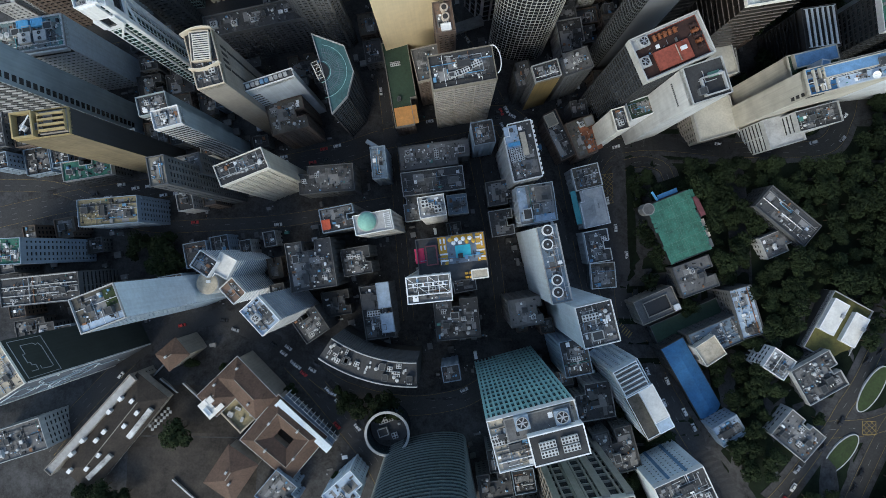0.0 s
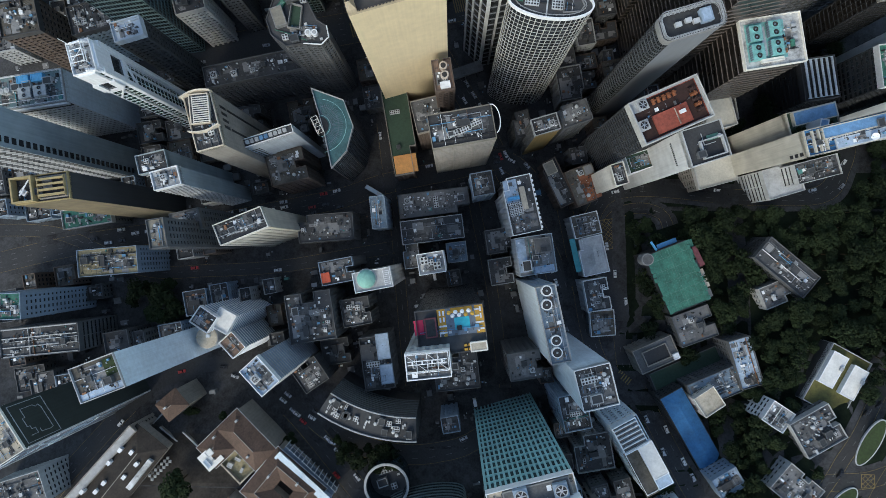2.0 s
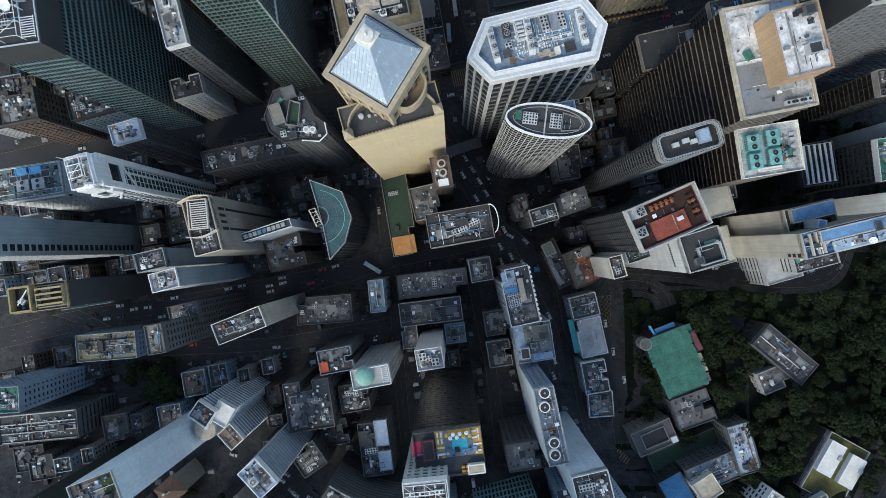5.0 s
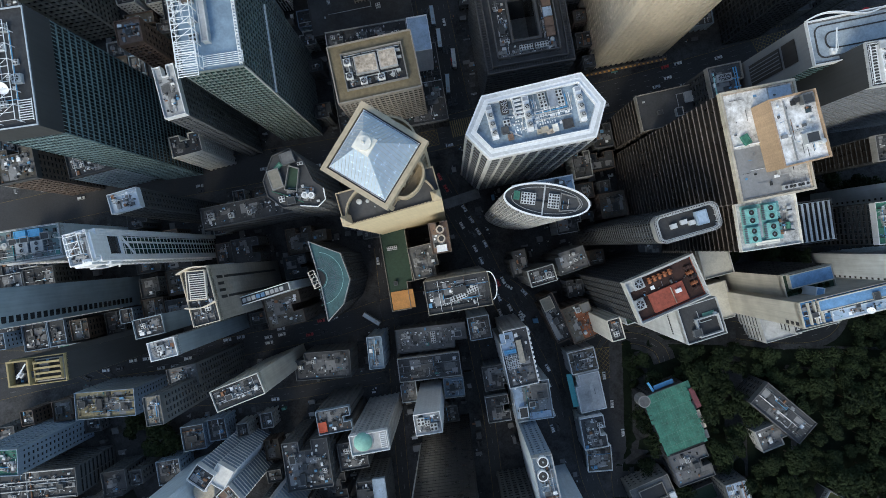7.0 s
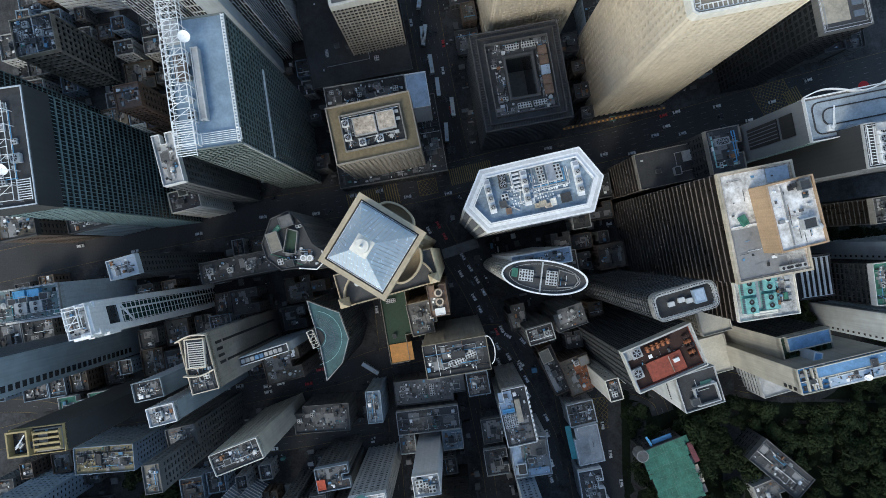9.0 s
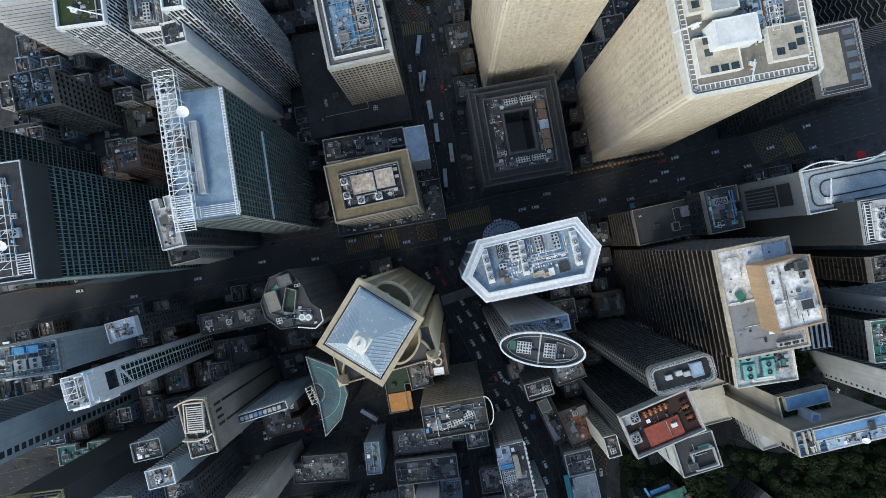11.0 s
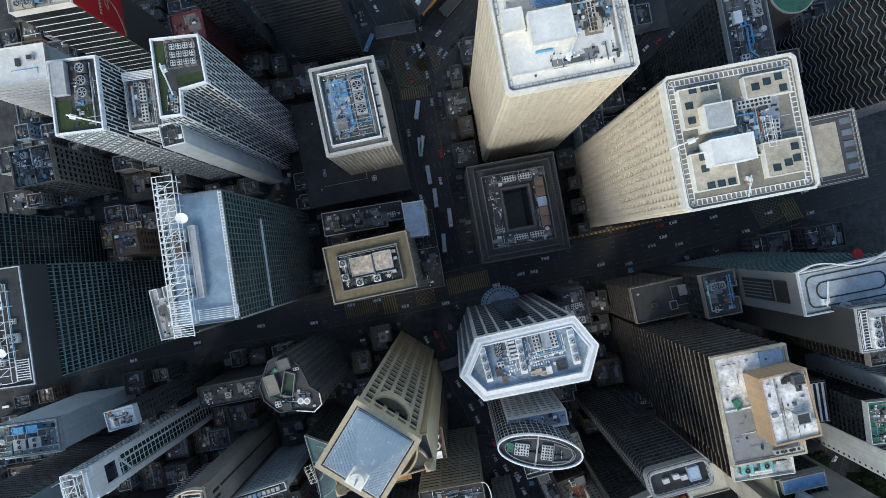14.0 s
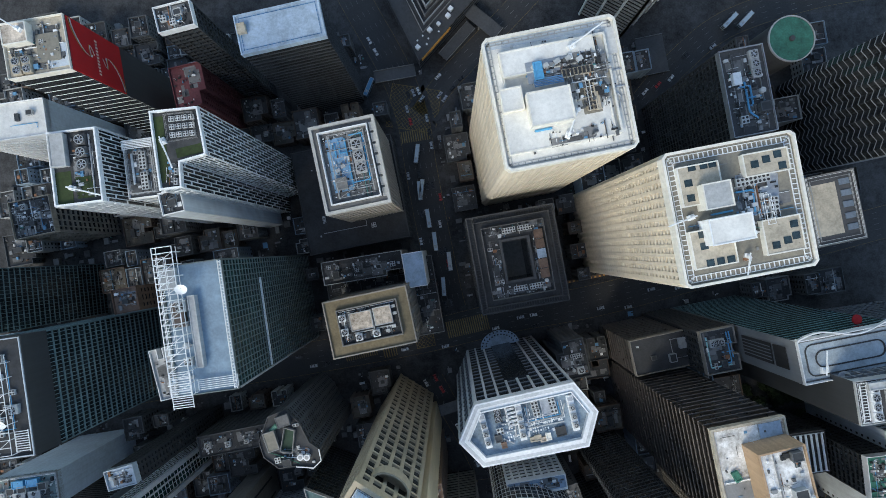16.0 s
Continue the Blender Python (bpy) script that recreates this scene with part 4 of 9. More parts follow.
for q in range(4):
    turnq = Matrix.Rotation(q * math.pi / 2, 3, "Z")
    for k in range(-8, 9):
        u = k * r0 / 8.5
        t = 1 - abs(u) / r0
        m.tube(turnq @ Vector((u, -r0, he + 0.9)), turnq @ Vector((u, -r0 + r0 * t * 0.98, he + 0.9 + 23.7 * t * 0.98)), 0.09, 4)
part("seam", m, "white_dirty", pyramid, kind="stuff")
fence(ent, rect(w - 1.5, d - 1.5), 1.2, he, 1.0, "white", 1.5)
part("finial", Mesh().box(0, 0, he + 21.4, 5.4, 5.4, 0.7).cone(0, 0, he + 22.1, he + 23.6, 2.2, 2.1, 20).cone(0, 0, he + 23.6, he + 27.4, 0.4, 0.1, 8), "cream_white", ent)
for q in (1, 2):
    turnq = pose(0, 0, 0, 0, 0, 90 * q) @ pose(0, -w / 2 + 0.6, 0)
    arc_out = [(7.2 * math.cos(a), -4.6 * math.sin(a)) for a in [math.pi * i / 14 for i in range(15)]]
    arc_in = [(6.4 * math.cos(a), -3.9 * math.sin(a)) for a in [math.pi * i / 14 for i in range(15)]]
    m = Mesh()
    for i in range(14):
        m.prism([arc_out[i + 1], arc_out[i], arc_in[i], arc_in[i + 1]], he - 17, he - 11)
    part("bay_parapet", m, "beige", ent, at=turnq)
    part("bay_floor", Mesh().prism(arc_out[::-1], he - 17.4, he - 16.9), "beige", ent, at=turnq)
x0, y0 = (-37.6, 108.1)
x1, y1 = (-3.4, 118.2)
wt = math.degrees(math.atan2(y1 - y0, x1 - x0))
ww = math.hypot(x1 - x0, y1 - y0)
cx, cy = (x0 + x1) / 2 - 6 * math.sin(radians(wt)), (y0 + y1) / 2 + 6 * math.cos(radians(wt))
wing, hw = tower("beige stone wing with a plain wall and corner turrets", cx, cy, (ww, 12.0), wt, 142.0, wall="beige_pale", storey=7.0, span=0.3, bay=5, pier=0.5, blank=(0, 1, 3), roof="concrete_dark", edge="beige", parapet=1.0, crown=2)
for u in (-ww / 2 + 1.6, ww / 2 - 1.6):
    part("turret", Mesh().box(u, -4.4, hw, 3.2, 3.2, 4.0).box(u, -4.4, hw + 4.0, 3.4, 3.4, 3.2, 0, 0.15), "beige", wing)
    m = Mesh()
    sgn = 1 if u > 0 else -1
    pts = [(u - sgn * 11 * (1 - math.cos(a)), -4.4 + 10 * math.sin(a)) for a in [math.pi / 2 * i / 8 for i in range(9)]]
    for i in range(8):
        c = ((pts[i][0] + pts[i + 1][0]) / 2, (pts[i][1] + pts[i + 1][1]) / 2)
        ln = math.hypot(pts[i + 1][0] - pts[i][0], pts[i + 1][1] - pts[i][1])
        m.box(c[0], c[1], hw, ln + 0.1, 0.6, 2.0 + 0.3 * i, math.degrees(math.atan2(pts[i + 1][1] - pts[i][1], pts[i + 1][0] - pts[i][0])))
    part("curved_wall", m, "beige", wing, kind="stuff")
m = Mesh()
for k in range(24):
    m.box(-ww / 2 + 3.5 + k * (ww - 7) / 23, -5.9, hw + 1.0, 0.7, 0.5, 0.5)
part("crenel", m, "beige", wing, kind="stuff")
clutter(wing, ww - 12, 6, hw, 5, 0.5, ("box", "vent", "tank"), 0)

CANOPY_LIGHT = Mesh().cone(0, 0, 0, 0.15, 0.45, 0.45, 8).data("canopy_light", "glass_dark")
hexa_spec = (32.7, 152.4, 47.3, 13.9, 14.9, 118.5)
x, y, w, d, turn, top = hexa_spec
foot = [(-28.5, 0.3), (-21.6, -11.3), (20.6, -13.2), (27.4, -0.7), (20.9, 12.6), (-18.9, 13.3)]
hexa, hh = tower("white-framed hexagonal office tower with dark windows", x, y, foot, turn, top, wall="white_pier", storey=7.0, span=0.07, bay=5.0, pier=0.2, proud=0.35, fin=0.2,
                 roof="hexa_deck", edge="white", parapet=2.0, rim=3.0, crown=3.2, fine=True, band_wall="grey_flat")
part("parapet_step", Mesh().ring(offset(foot, -0.55), offset(foot, -1.75), hh + 1.8, hh + 2.05), "white_pier", hexa)
part("inner_edge", Mesh().ring(offset(foot, -3.1), offset(foot, -3.6), hh, hh + 2.6), "white", hexa)
for a, b in (((-17.5, 9.1), (-17.3, -4.5)), ((-2.7, 9.1), (-3.4, -4.7)), ((17.8, 7.8), (17.5, -6.0))):
    c = ((a[0] + b[0]) / 2, (a[1] + b[1]) / 2)
    ang = math.degrees(math.atan2(b[1] - a[1], b[0] - a[0]))
    ln = math.hypot(b[0] - a[0], b[1] - a[1])
    row = part("cooling_unit", Mesh().box(0, 0, 0, ln, 2.5, 2.2), "white", hexa, at=pose(*c, hh, 0, 0, ang))
    for k in range(3):
        part("fan", fan_mesh(0.95).data("fan", "white_dirty", "fan_dark"), (), row, at=pose(-ln * 0.18 + k * ln * 0.25, 0, 1.4) @ Matrix.Scale(0.9, 4))
    part("fan_tray", Mesh().box(-ln * 0.42, 0, 2.2, ln * 0.1, 2.0, 0.2), "metal", row)
for u, v in ([(3.8, 7.5), (3.9, 4.4), (10.5, 7.1), (10.7, 4.1), (-11.7, 0.6)]):
    put(hexa, "quad", u, v, hh, 0, 0.92)
for u, v in ([(-11.1, 8.4), (-11.3, 5.7)]):
    big_fan(hexa, u, v, hh, 1.1, 0, "roof_dark")
block(hexa, (7.7, 5.8, 3.2, 6.6, 0), hh, 1.4, "metal", "grille")
for k, (u, v) in enumerate([(0.0, -5.6), (2.1, -5.4), (6.2, -5.7), (4.1, -6.6), (-11.5, -5.0), (-13.0, -1.9)]):
    block(hexa, (u, v, 2.0 + 0.6 * (k % 2), 1.7 + 0.5 * (k % 3), 0), hh, 1.0 + 0.4 * (k % 3), ("roof_sand", "roof_sand", "cream_white", "roof_rust", "roof_brown", "concrete_dark")[k], "plant_case")
block(hexa, (11.5, -5.2, 3.9, 3.6, 0), hh, 0.8, "roof_dark", "plant_pit")
for k, (u, v) in enumerate([(-6.1, 8.3), (-6.0, 6.7), (-6.0, 5.1), (-5.9, 3.5), (-5.9, 1.9)]):
    block(hexa, (u, v, 3.0, 0.55, 0), hh, 1.5, "white", "duct_branch")
u, v = -7.7, 5.5
block(hexa, (u, v, 0.5, 8.0, 0), hh, 1.8, "white", "riser_duct")
corner = [(-0.2, -0.0), (14.3, -0.7), (15.0, 6.7)]
for k in range(4):
    (u0, v0), (u1, v1), (u2, v2) = corner
    pipes(hexa, hh, ("white", "white_dirty", "pipe_blue", "white")[k], [(u0, v0 + 0.75 * k), (u1 - 0.75 * k, v0 + 0.75 * k), (u1 - 0.75 * k, v2)], r=0.16)
    pipes(hexa, hh, ("white", "pipe_blue", "white_dirty", "white")[k], [(u0 - 0.2, v2 + 1 - 0.5 * k), (u0 - 0.2 + 0.5 * k, v2 + 1 - 0.5 * k), (u0 - 0.2 + 0.5 * k, v0 + 3.5)], r=0.12)
rows = Mesh()
shape = random.Random(77)
for i in range(27):
    for j in range(8):
        u, v = -13 + i, -3.9 + j * 1.1
        if abs(u) + abs(v) * 0.5 < 13.4 and shape.random() < 0.72:
            if shape.random() < 0.5:
                rows.box(u, v, hh, 0.5, 0.5 * shape.choice((1, 1.6)), shape.uniform(0.3, 0.9))
            else:
                rows.box(u, v, hh + 0.2, shape.choice((0.14, 1.0)), shape.choice((0.14, 1.1)), 0.2)
part("deck_fitting", rows, "white", hexa, kind="stuff")
p, q = Vector(foot[4]), Vector(foot[5])
mid, ang = (p + q) / 2, math.degrees(math.atan2((q - p).y, (q - p).x))
recess = part("recess", Mesh().box(0, 0, 0, 11.0, 1.6, hh - 26), "glass_dark", hexa, "dark tall recess in the front", at=pose(mid.x, mid.y, 0, 0, 0, ang))
fan_out = [(11.5 * math.cos(a), -9.0 * math.sin(a)) for a in [math.pi * i / 20 for i in range(21)]]
canopy = part("entrance_canopy", Mesh().prism(fan_out[::-1], 9.0, 9.8), "roof_paleblue", hexa, "pale blue half-round canopy", at=pose(mid.x, mid.y, 0, 0, 0, ang))
for r in (0.72, 0.92):
    for i in range(1, 14):
        a = math.pi * i / 14
        part("canopy_light", CANOPY_LIGHT, (), canopy, at=pose(11.5 * r * math.cos(a), -9.0 * r * math.sin(a), 9.8))
pipes(hexa, hh, "white_dirty", [(-1.0, 1.3), (13.6, 0.6), (15.4, 5.1)], [(-1.1, -1.0), (13.7, -1.7)], [(-9.3, 9.1), (-3.6, 8.8), (-6.2, -3.1)], [(-13.0, -1.4), (-7.3, -5.6)], r=0.28)
pipes(hexa, hh, "metal", [(0.9, 8.8), (-0.2, -0.0)], [(-10.1, 5.9), (-5.6, 5.4)], [(-10.8, 3.1), (-6.3, 2.6)], [(-11.1, -0.0), (-6.7, -0.5)], r=0.3)

x, y = (35.7, 119.3)
foot = [(16.2 * math.cos(a), 6.4 * math.sin(a)) for a in [2 * math.pi * i / 44 for i in range(44)]]
elli, hl = tower("slender elliptical tower with a white grid facade", x, y, foot, -6.0, 128.0, wall="white_stone", storey=3.6, span=0.07, bay=2.2, pier=0.065, proud=0.1, fin=0.05,
                 roof="roof_dark", edge="white", parapet=1.4, rim=0.45, crown=1.0)
for u, v in ((-7, 1.1), (-7, -1.1), (1.6, 0.0), (3.6, 0.0)):
    put(elli, "bank", u, v, hl, 90 if u > 0 else 0, 0.72)
litter(elli, 18, 6, hl, 14, 0.6, patches=False)
pad(elli, (-1.2, 0, 0.5, 11.4, 0), hl, "white_dirty", "roof_kerb", 0.8)
fence(elli, [(13.4 * math.cos(a), 4.9 * math.sin(a)) for a in [2 * math.pi * i / 32 for i in range(32)]], 0.0, hl, 1.1, "white_dirty", 1.6)
part("deck_edge", Mesh().ring([(5, -3.6), (11.5, -2.4), (13, 0), (11.5, 2.4), (5, 3.6)], [(5.3, -3.2), (11.3, -2.1), (12.5, 0), (11.3, 2.1), (5.3, 3.2)], hl, hl + 0.8), "concrete", elli)
block(elli, (-11.5, 0.6, 2, 3, 0), hl, 1.8, "roof_green", "tank")
simple("white slab block behind the elliptical tower", (37.0, 125.9, 24.1, 6.0, 11.2, 112.0), "white", blank=(0, 1), roof="roof_paleblue")

ob, h = simple("square stone bank building with a wide ledge round its roof", (-37.4, 186.1, 40.6, 27.5, 12.8, 72.0), "office", amount=0, roof="ledge_olive", wall="stone_grey", fine=True, storey=3.8, bay=2.4, pier=0.3, span=0.25, edge="stone_grey", rim=0.5)
part("roof_well", Mesh().ring(rect(29.5, 17.5), rect(28.3, 16.3), h, h + 1.8), "concrete", ob)
fence(ob, rect(29.5, 17.5), 0.2, h + 1.8, 0.8, "stone_grey", 1.2)
pad(ob, (0, 0, 28.2, 16.2, 0), h, "roof_dark")
block(ob, (-3.5, 1.8, 10.5, 8.5, 0), h + 0.13, 2.2, "white_dirty", "tank_house", "roof_rust")
block(ob, (7.0, 2.2, 8.5, 8.5, 0), h + 0.13, 2.2, "white_dirty", "tank_house", "roof_rust")
for u, v in ((-12.2, 4.5), (-12.2, -2.2), (-6, -5.8), (2.5, -5.6)):
    big_fan(ob, u, v, h + 0.13, 1.25, 0, "white")
for u, v in ((11, -4), (12.6, 2), (12.4, 5.4), (8, -5.5)):
    put(ob, "box", u, v, h + 0.13, 0, 1.3)
pipes(ob, h, "white_dirty", [(-8, -3.6), (1.8, -3.6), (1.8, 6)], [(2.6, -3.4), (12, -3.4)], r=0.3)
litter(ob, 27, 4.0, h + 0.13, 21, 1.3, at=pose(0, -5.4, 0))
litter(ob, 5, 14, h + 0.13, 22, 1.3, at=pose(-11, 0, 0))
litter(ob, 27, 2.2, h + 0.13, 23, 1.3, at=pose(0, 6.8, 0))
simple("long low wing with plant on its roof", (-45.8, 210.9, 42.7, 12.1, 10.1, 41.0), "old", roof="roof_dark", edge="white_dirty", amount=1.3)
simple("white box-like stair block", (-18.0, 210.6, 10.7, 17.8, 10.1, 48.0), "white", blank=(0, 1, 2, 3), roof="roof_paleblue", amount=0)
simple("dark podium of a bank building", (-36.9, 190.4, 61.8, 44.2, 10.7, 15.0), "office", wall="dark_wall", edge="concrete", amount=0.15)

x, y, w, d, turn, top = (34.4, 216.7, 44.7, 49.7, 11.0, 53.0)
outer_foot, hole = rect(w, d), rect(12.3, 19.5)
atr = thing("tower", pose(x, y, -5.0, 0, 0, turn), "dark low block round a deep square light well", "building")
FOOT.append((x, y, turn, w / 2, d / 2))
ha = top + 5.0
part("core", Mesh().ring(rect(w - 0.8, d - 0.8), hole, 0, ha - 0.4), "glass_dark", atr)
hoop = Mesh().ring(outer_foot, rect(w - 1.4, d - 1.4), 0, 1.6).data("spandrel", "dark_wall")
for k in range(13):
    part("spandrel", hoop, (), atr, at=pose(0, 0, ha - 2.2 - k * 4.2))
part("roof", Mesh().ring(rect(w - 0.2, d - 0.2), hole, ha - 0.4, ha), "roof_dark", atr)
for out, inn, z0, z1, key in ((w, w - 1.0, 0, 1.6, "concrete_dark"), (w - 6, w - 6.8, 0, 2.6, "concrete_dark"), (w - 13, w - 13.6, 0, 3.4, "roof_grey")):
    k = d - w
    part("parapet", Mesh().ring(rect(out, out + k), rect(inn, inn + k), ha + z0, ha + z1), key, atr)
part("well_floor", Mesh().prism(rect(12.3, 19.5), ha - 26, ha - 25), "concrete", atr)
part("well_edge", Mesh().ring(rect(15.5, 22.5), rect(13, 20), ha, ha + 1.6), "concrete_dark", atr)
for u, v, a in ((-2, 15.3, 0), (6, 15.3, 0), (-1, -14.6, 0), (7, -14.6, 0)):
    put(atr, "bank", u, v, ha, a, 0.9)
for side, z in ((1, 0), (-1, 0)):
    slats(atr, side * (w / 2 - 1.9), 0, 2.2, d - 4, 0, ha + 0.4, 34, "concrete_dark", 0.22, 0.4)
    slats(atr, 0, side * (d / 2 - 1.9), 2.2, w - 6, 90, ha + 0.4, 30, "concrete_dark", 0.22, 0.4)
for v in (-9, -4, 1, 6, 11):
    block(atr, (w / 2 - 10, v, 4.2, 4.4, 0), ha, 2.0, "roof_brown" if v != 1 else "roof_paleblue", "tank_house")
clutter(atr, w - 14, d - 14, ha, 12, 0.8, ("shed", "pair", "pair", "box", "box", "tank"), 0, keep=[(0, -5, 9), (0, 5, 9), (w / 2 - 10, 0, 5), (w / 2 - 10, 9, 5), (2, 15, 5), (2, -15, 5)])

for u, v, a, b in ((0, 15.5, w - 12, 6), (0, -15.5, w - 12, 6), (-11, 0, 6, 24), (11, 0, 6, 24)):
    litter(atr, a, b, ha, int(90 + u + v), 1.2, at=pose(u, v, 0))
x, y, w, d, turn, top = (-93.4, 190.5, 23.1, 49.3, 8.9, 131.0)
slab, hs = tower("tall slab tower with a grey-green grid front and white steel masts", x, y, (w, d), turn, top, wall="slab_rib", glass="glass_green", storey=3.4, span=0.16, bay=2.4, pier=0.14,
                 roof="roof_steel", edge="slab_rib", parapet=1.0, crown=1.0, fine=True)
lattice(slab, -w / 2 + 4.2, 4, 7.5, d + 6, 0, hs, 6.5, "white", 2.2, 0.2)
lattice(slab, -w / 2 + 4.2, 10, 3.0, d - 14, 0, hs + 6.5, 2.2, "white", 3.0, 0.12)
slats(slab, -w / 2 + 4.6, -d / 2 + 3, 7.5, 13, 0, hs + 6.6, 15, "white", 0.25)
slats(slab, 4.5, -d / 2 + 3.5, 15, 4.5, 0, hs + 1.2, 6, "white", 0.18)
block(slab, (-w / 2 + 11, -1, 2.6, 27, 0), hs, 3.0, "white_dirty", "duct", "roof_light")
block(slab, (-w / 2 + 5, 6, 4.6, 9, 0), hs, 2.6, "brown_wall", "tank_house")
block(slab, (-w / 2 + 3.4, d / 2 - 5, 5, 8, 0), hs, 3.2, "white_dirty", "plant_room", "roof_light")
dish(slab, -w / 2 + 9.6, d / 2 - 9, hs + 5, 2.2, 20)
for k, v in enumerate((-18, -12, -6, 2, 9)):
    put(slab, ("box", "quad", "tank", "pair", "fan")[k], -w / 2 + 6.2, v, hs, 0, 1.1)
# white strip added in place of a line of light on the right face
part("bright_band", Mesh().box(w / 2 + 0.2, -4, hs - 41, 0.7, d - 10, 1.0), "white", slab)
part("corner_edge", Mesh().box(w / 2 + 0.1, -d / 2 + 0.2, 3, 0.5, 0.7, hs - 4), "white_dirty", slab)
slats(slab, w / 2 - 0.5, 0, 1.0, d - 1, 0, hs + 1.0, 40, "white", 0.35, 1.0, "roof_screen")
x, y, w, d, turn, top = (-165.3, 163.7, 23.7, 44.5, 8.8, 137.0)
dark, hd = tower("dark glass office tower with fine pale floor lines", x, y, (w, d), turn, top, wall="teal_line", glass="glass_slate", storey=4.0, span=0.2, bay=1.6, pier=0.16, proud=0.3, fin=-0.2, roof="roof_dark", edge="dark_wall", crown=13.0)
part("roof_edge", Mesh().ring(rect(w - 0.6, d - 0.6), rect(w - 1.4, d - 1.4), hd + 0.9, hd + 1.5), "slab_white", dark)
lattice(dark, 2.0, -2, 8, 36, 0, hd, 5.0, "white", 2.6, 0.15)
dish(dark, 3, -8, hd + 3, 2.4, 0)
dish(dark, -1, 0, hd + 4, 1.4, 60)
slats(dark, 8, -16, 5, 8, 0, hd + 1.5, 9, "white", 0.25)
clutter(dark, w - 6, d - 6, hd, 17, 1.2, ("hut", "fan", "quad", "bank", "box"), 4)
x, y, w, d, turn, _ = (-228.5, 192.4, 40.7, 30.2, 6.4, 0.0)
simple("dark glass office slab with fine floor lines", (x, y, w, d, turn, 125.0), "green_glass", wall="teal_line", glass="glass_slate", span=0.2, pier=0.1, bay=1.8, fin=-0.1)
simple("narrow tower with a pale stepped roof", (-121.1, 166.3, 9.2, 22.0, 15.4, 100.0), "old", roof="roof_light", edge="white", amount=0.6)
simple("small cream-walled tower block", (-139.3, 153.3, 16.0, 10.8, 14.9, 44.0), "old", wall="cream_white", roof="roof_dark")


def screen(ob, foot, h, pitch=1.5, cell=13.0, key="white"):
    """Slender white uprights with staggered cross bars on every side."""
    for i in range(len(foot)):
        p, q = Vector(foot[i]), Vector(foot[(i + 1) % len(foot)])
        ln, ang = (q - p).length, math.degrees(math.atan2((q - p).y, (q - p).x))
        m, n = Mesh(), max(2, round((q - p).length / pitch))
        for k in range(n + 1):
            u = k * ln / n
            m.box(u, -0.15, 4, 0.3, 0.4, h - 3)
            if k < n:
                zz = h - 2 - (k * 5.3 % cell)
                while zz > 8:
                    m.box(u + ln / n / 2, -0.15, zz, ln / n, 0.4, 0.5)
                    zz -= cell
        part("screen", m, key, ob, "white irregular grid screen", at=pose(p.x, p.y, 0, 0, 0, ang), kind="stuff")


GRID_FOOT = [(-6.3, -15.7), (1.6, -14.6), (0.8, -5.5), (10.2, -2.7), (6.7, 14.5), (-10.6, 12.5)]
for spec, green in (((-136.6, 249.5, 17.8, 27.1, 7.8, 138.0), 1), ((-98.0, 257.0, 18.0, 24.0, 0.0, 140.0), 2)):
    x, y, w, d, turn, top = spec
    foot = rect(w, d) if green == 1 else GRID_FOOT
    ob, h = tower("slender tower wrapped in a white irregular grid screen", x, y, foot, turn, top, wall="dark_wall", glass="glass_dark", span=0, pier=0, roof="roof_dark", edge="white", parapet=1.6, rim=0.5, group="white grid towers", crown=1.0)
    screen(ob, foot, h)
    if green == 1:
        pad(ob, (-w / 2 + 3.4, -d / 2 + 6.5, 6, 12, 0), h, "lawn", "roof_lawn")
        pad(ob, (2.5, -d / 2 + 6.0, 7, 8, 0), h, "lawn", "roof_lawn")
        block(ob, (-w / 2 + 3.8, d / 2 - 7, 5.5, 12, 0), h, 2.5, "white_dirty", "tank_house", "roof_light")
        for u, v in ((2.2, d / 2 - 4), (2.2, d / 2 - 8.6), (2.2, d / 2 - 13)):
            big_fan(ob, u + 1, v, h, 1.5, 0, "concrete_dark")
        crane(ob, -2, -d / 2 + 6, h, -20, 12)
        litter(ob, 9, d - 4, h, 96, 1.0, at=pose(3, 0, 0))
    else:
        pad(ob, (-6.8, -1.0, 4.4, 24.0, 8), h, "lawn", "roof_lawn")
        pad(ob, (3.6, -1.2, 9.5, 3.4, 14), h, "lawn", "roof_lawn")
        fence(ob, [(-3.6, 1.6), (6.8, 3.4), (4.8, 12.6), (-5.2, 11.4)], 0.0, h, 2.2, "concrete", 1.6)
        for i in range(4):
            for j in range(3):
                put(ob, "quad", -2.2 + i * 2.4 - 0.3 * j, 4.2 + j * 2.9 + 0.3 * i, h, 8, 0.62)
        crane(ob, -5.6, 2.0, h, -65, 11)
        litter(ob, 6, 9, h, 402, 1.2, at=pose(-2.6, -9.5, 0))
        for v in (-12.5, -9.0):
            put(ob, "pair", -0.6, v, h, 90, 0.8)
x, y, w, d, turn, top = (-118.4, 251.0, 13.0, 22.4, 8.0, 126.0)
ob, h = tower("lower link block with a white grid facade", x, y, (w, d), turn, top, wall="white", glass="glass_dark", span=0.12, storey=7, bay=1.6, pier=0.16, roof="roof_grey", edge="white", group="white grid towers")
for v in (-5, 3):
    put(ob, "bank", 0.6, v, h, 90, 0.9)
fence(ob, rect(w, d), 1.4, h, 3.2, "white_dirty", 1.8, 0.25)
slats(ob, 0, d / 2 - 2.2, w - 1.5, 3.6, 0, h + 3.0, 6, "white", 0.3)
part("steel_pipe", Mesh().tube((-3.6, -6, h + 0.8), (-3.6, 6, h + 0.8), 0.5, 8), "slab_white", ob)
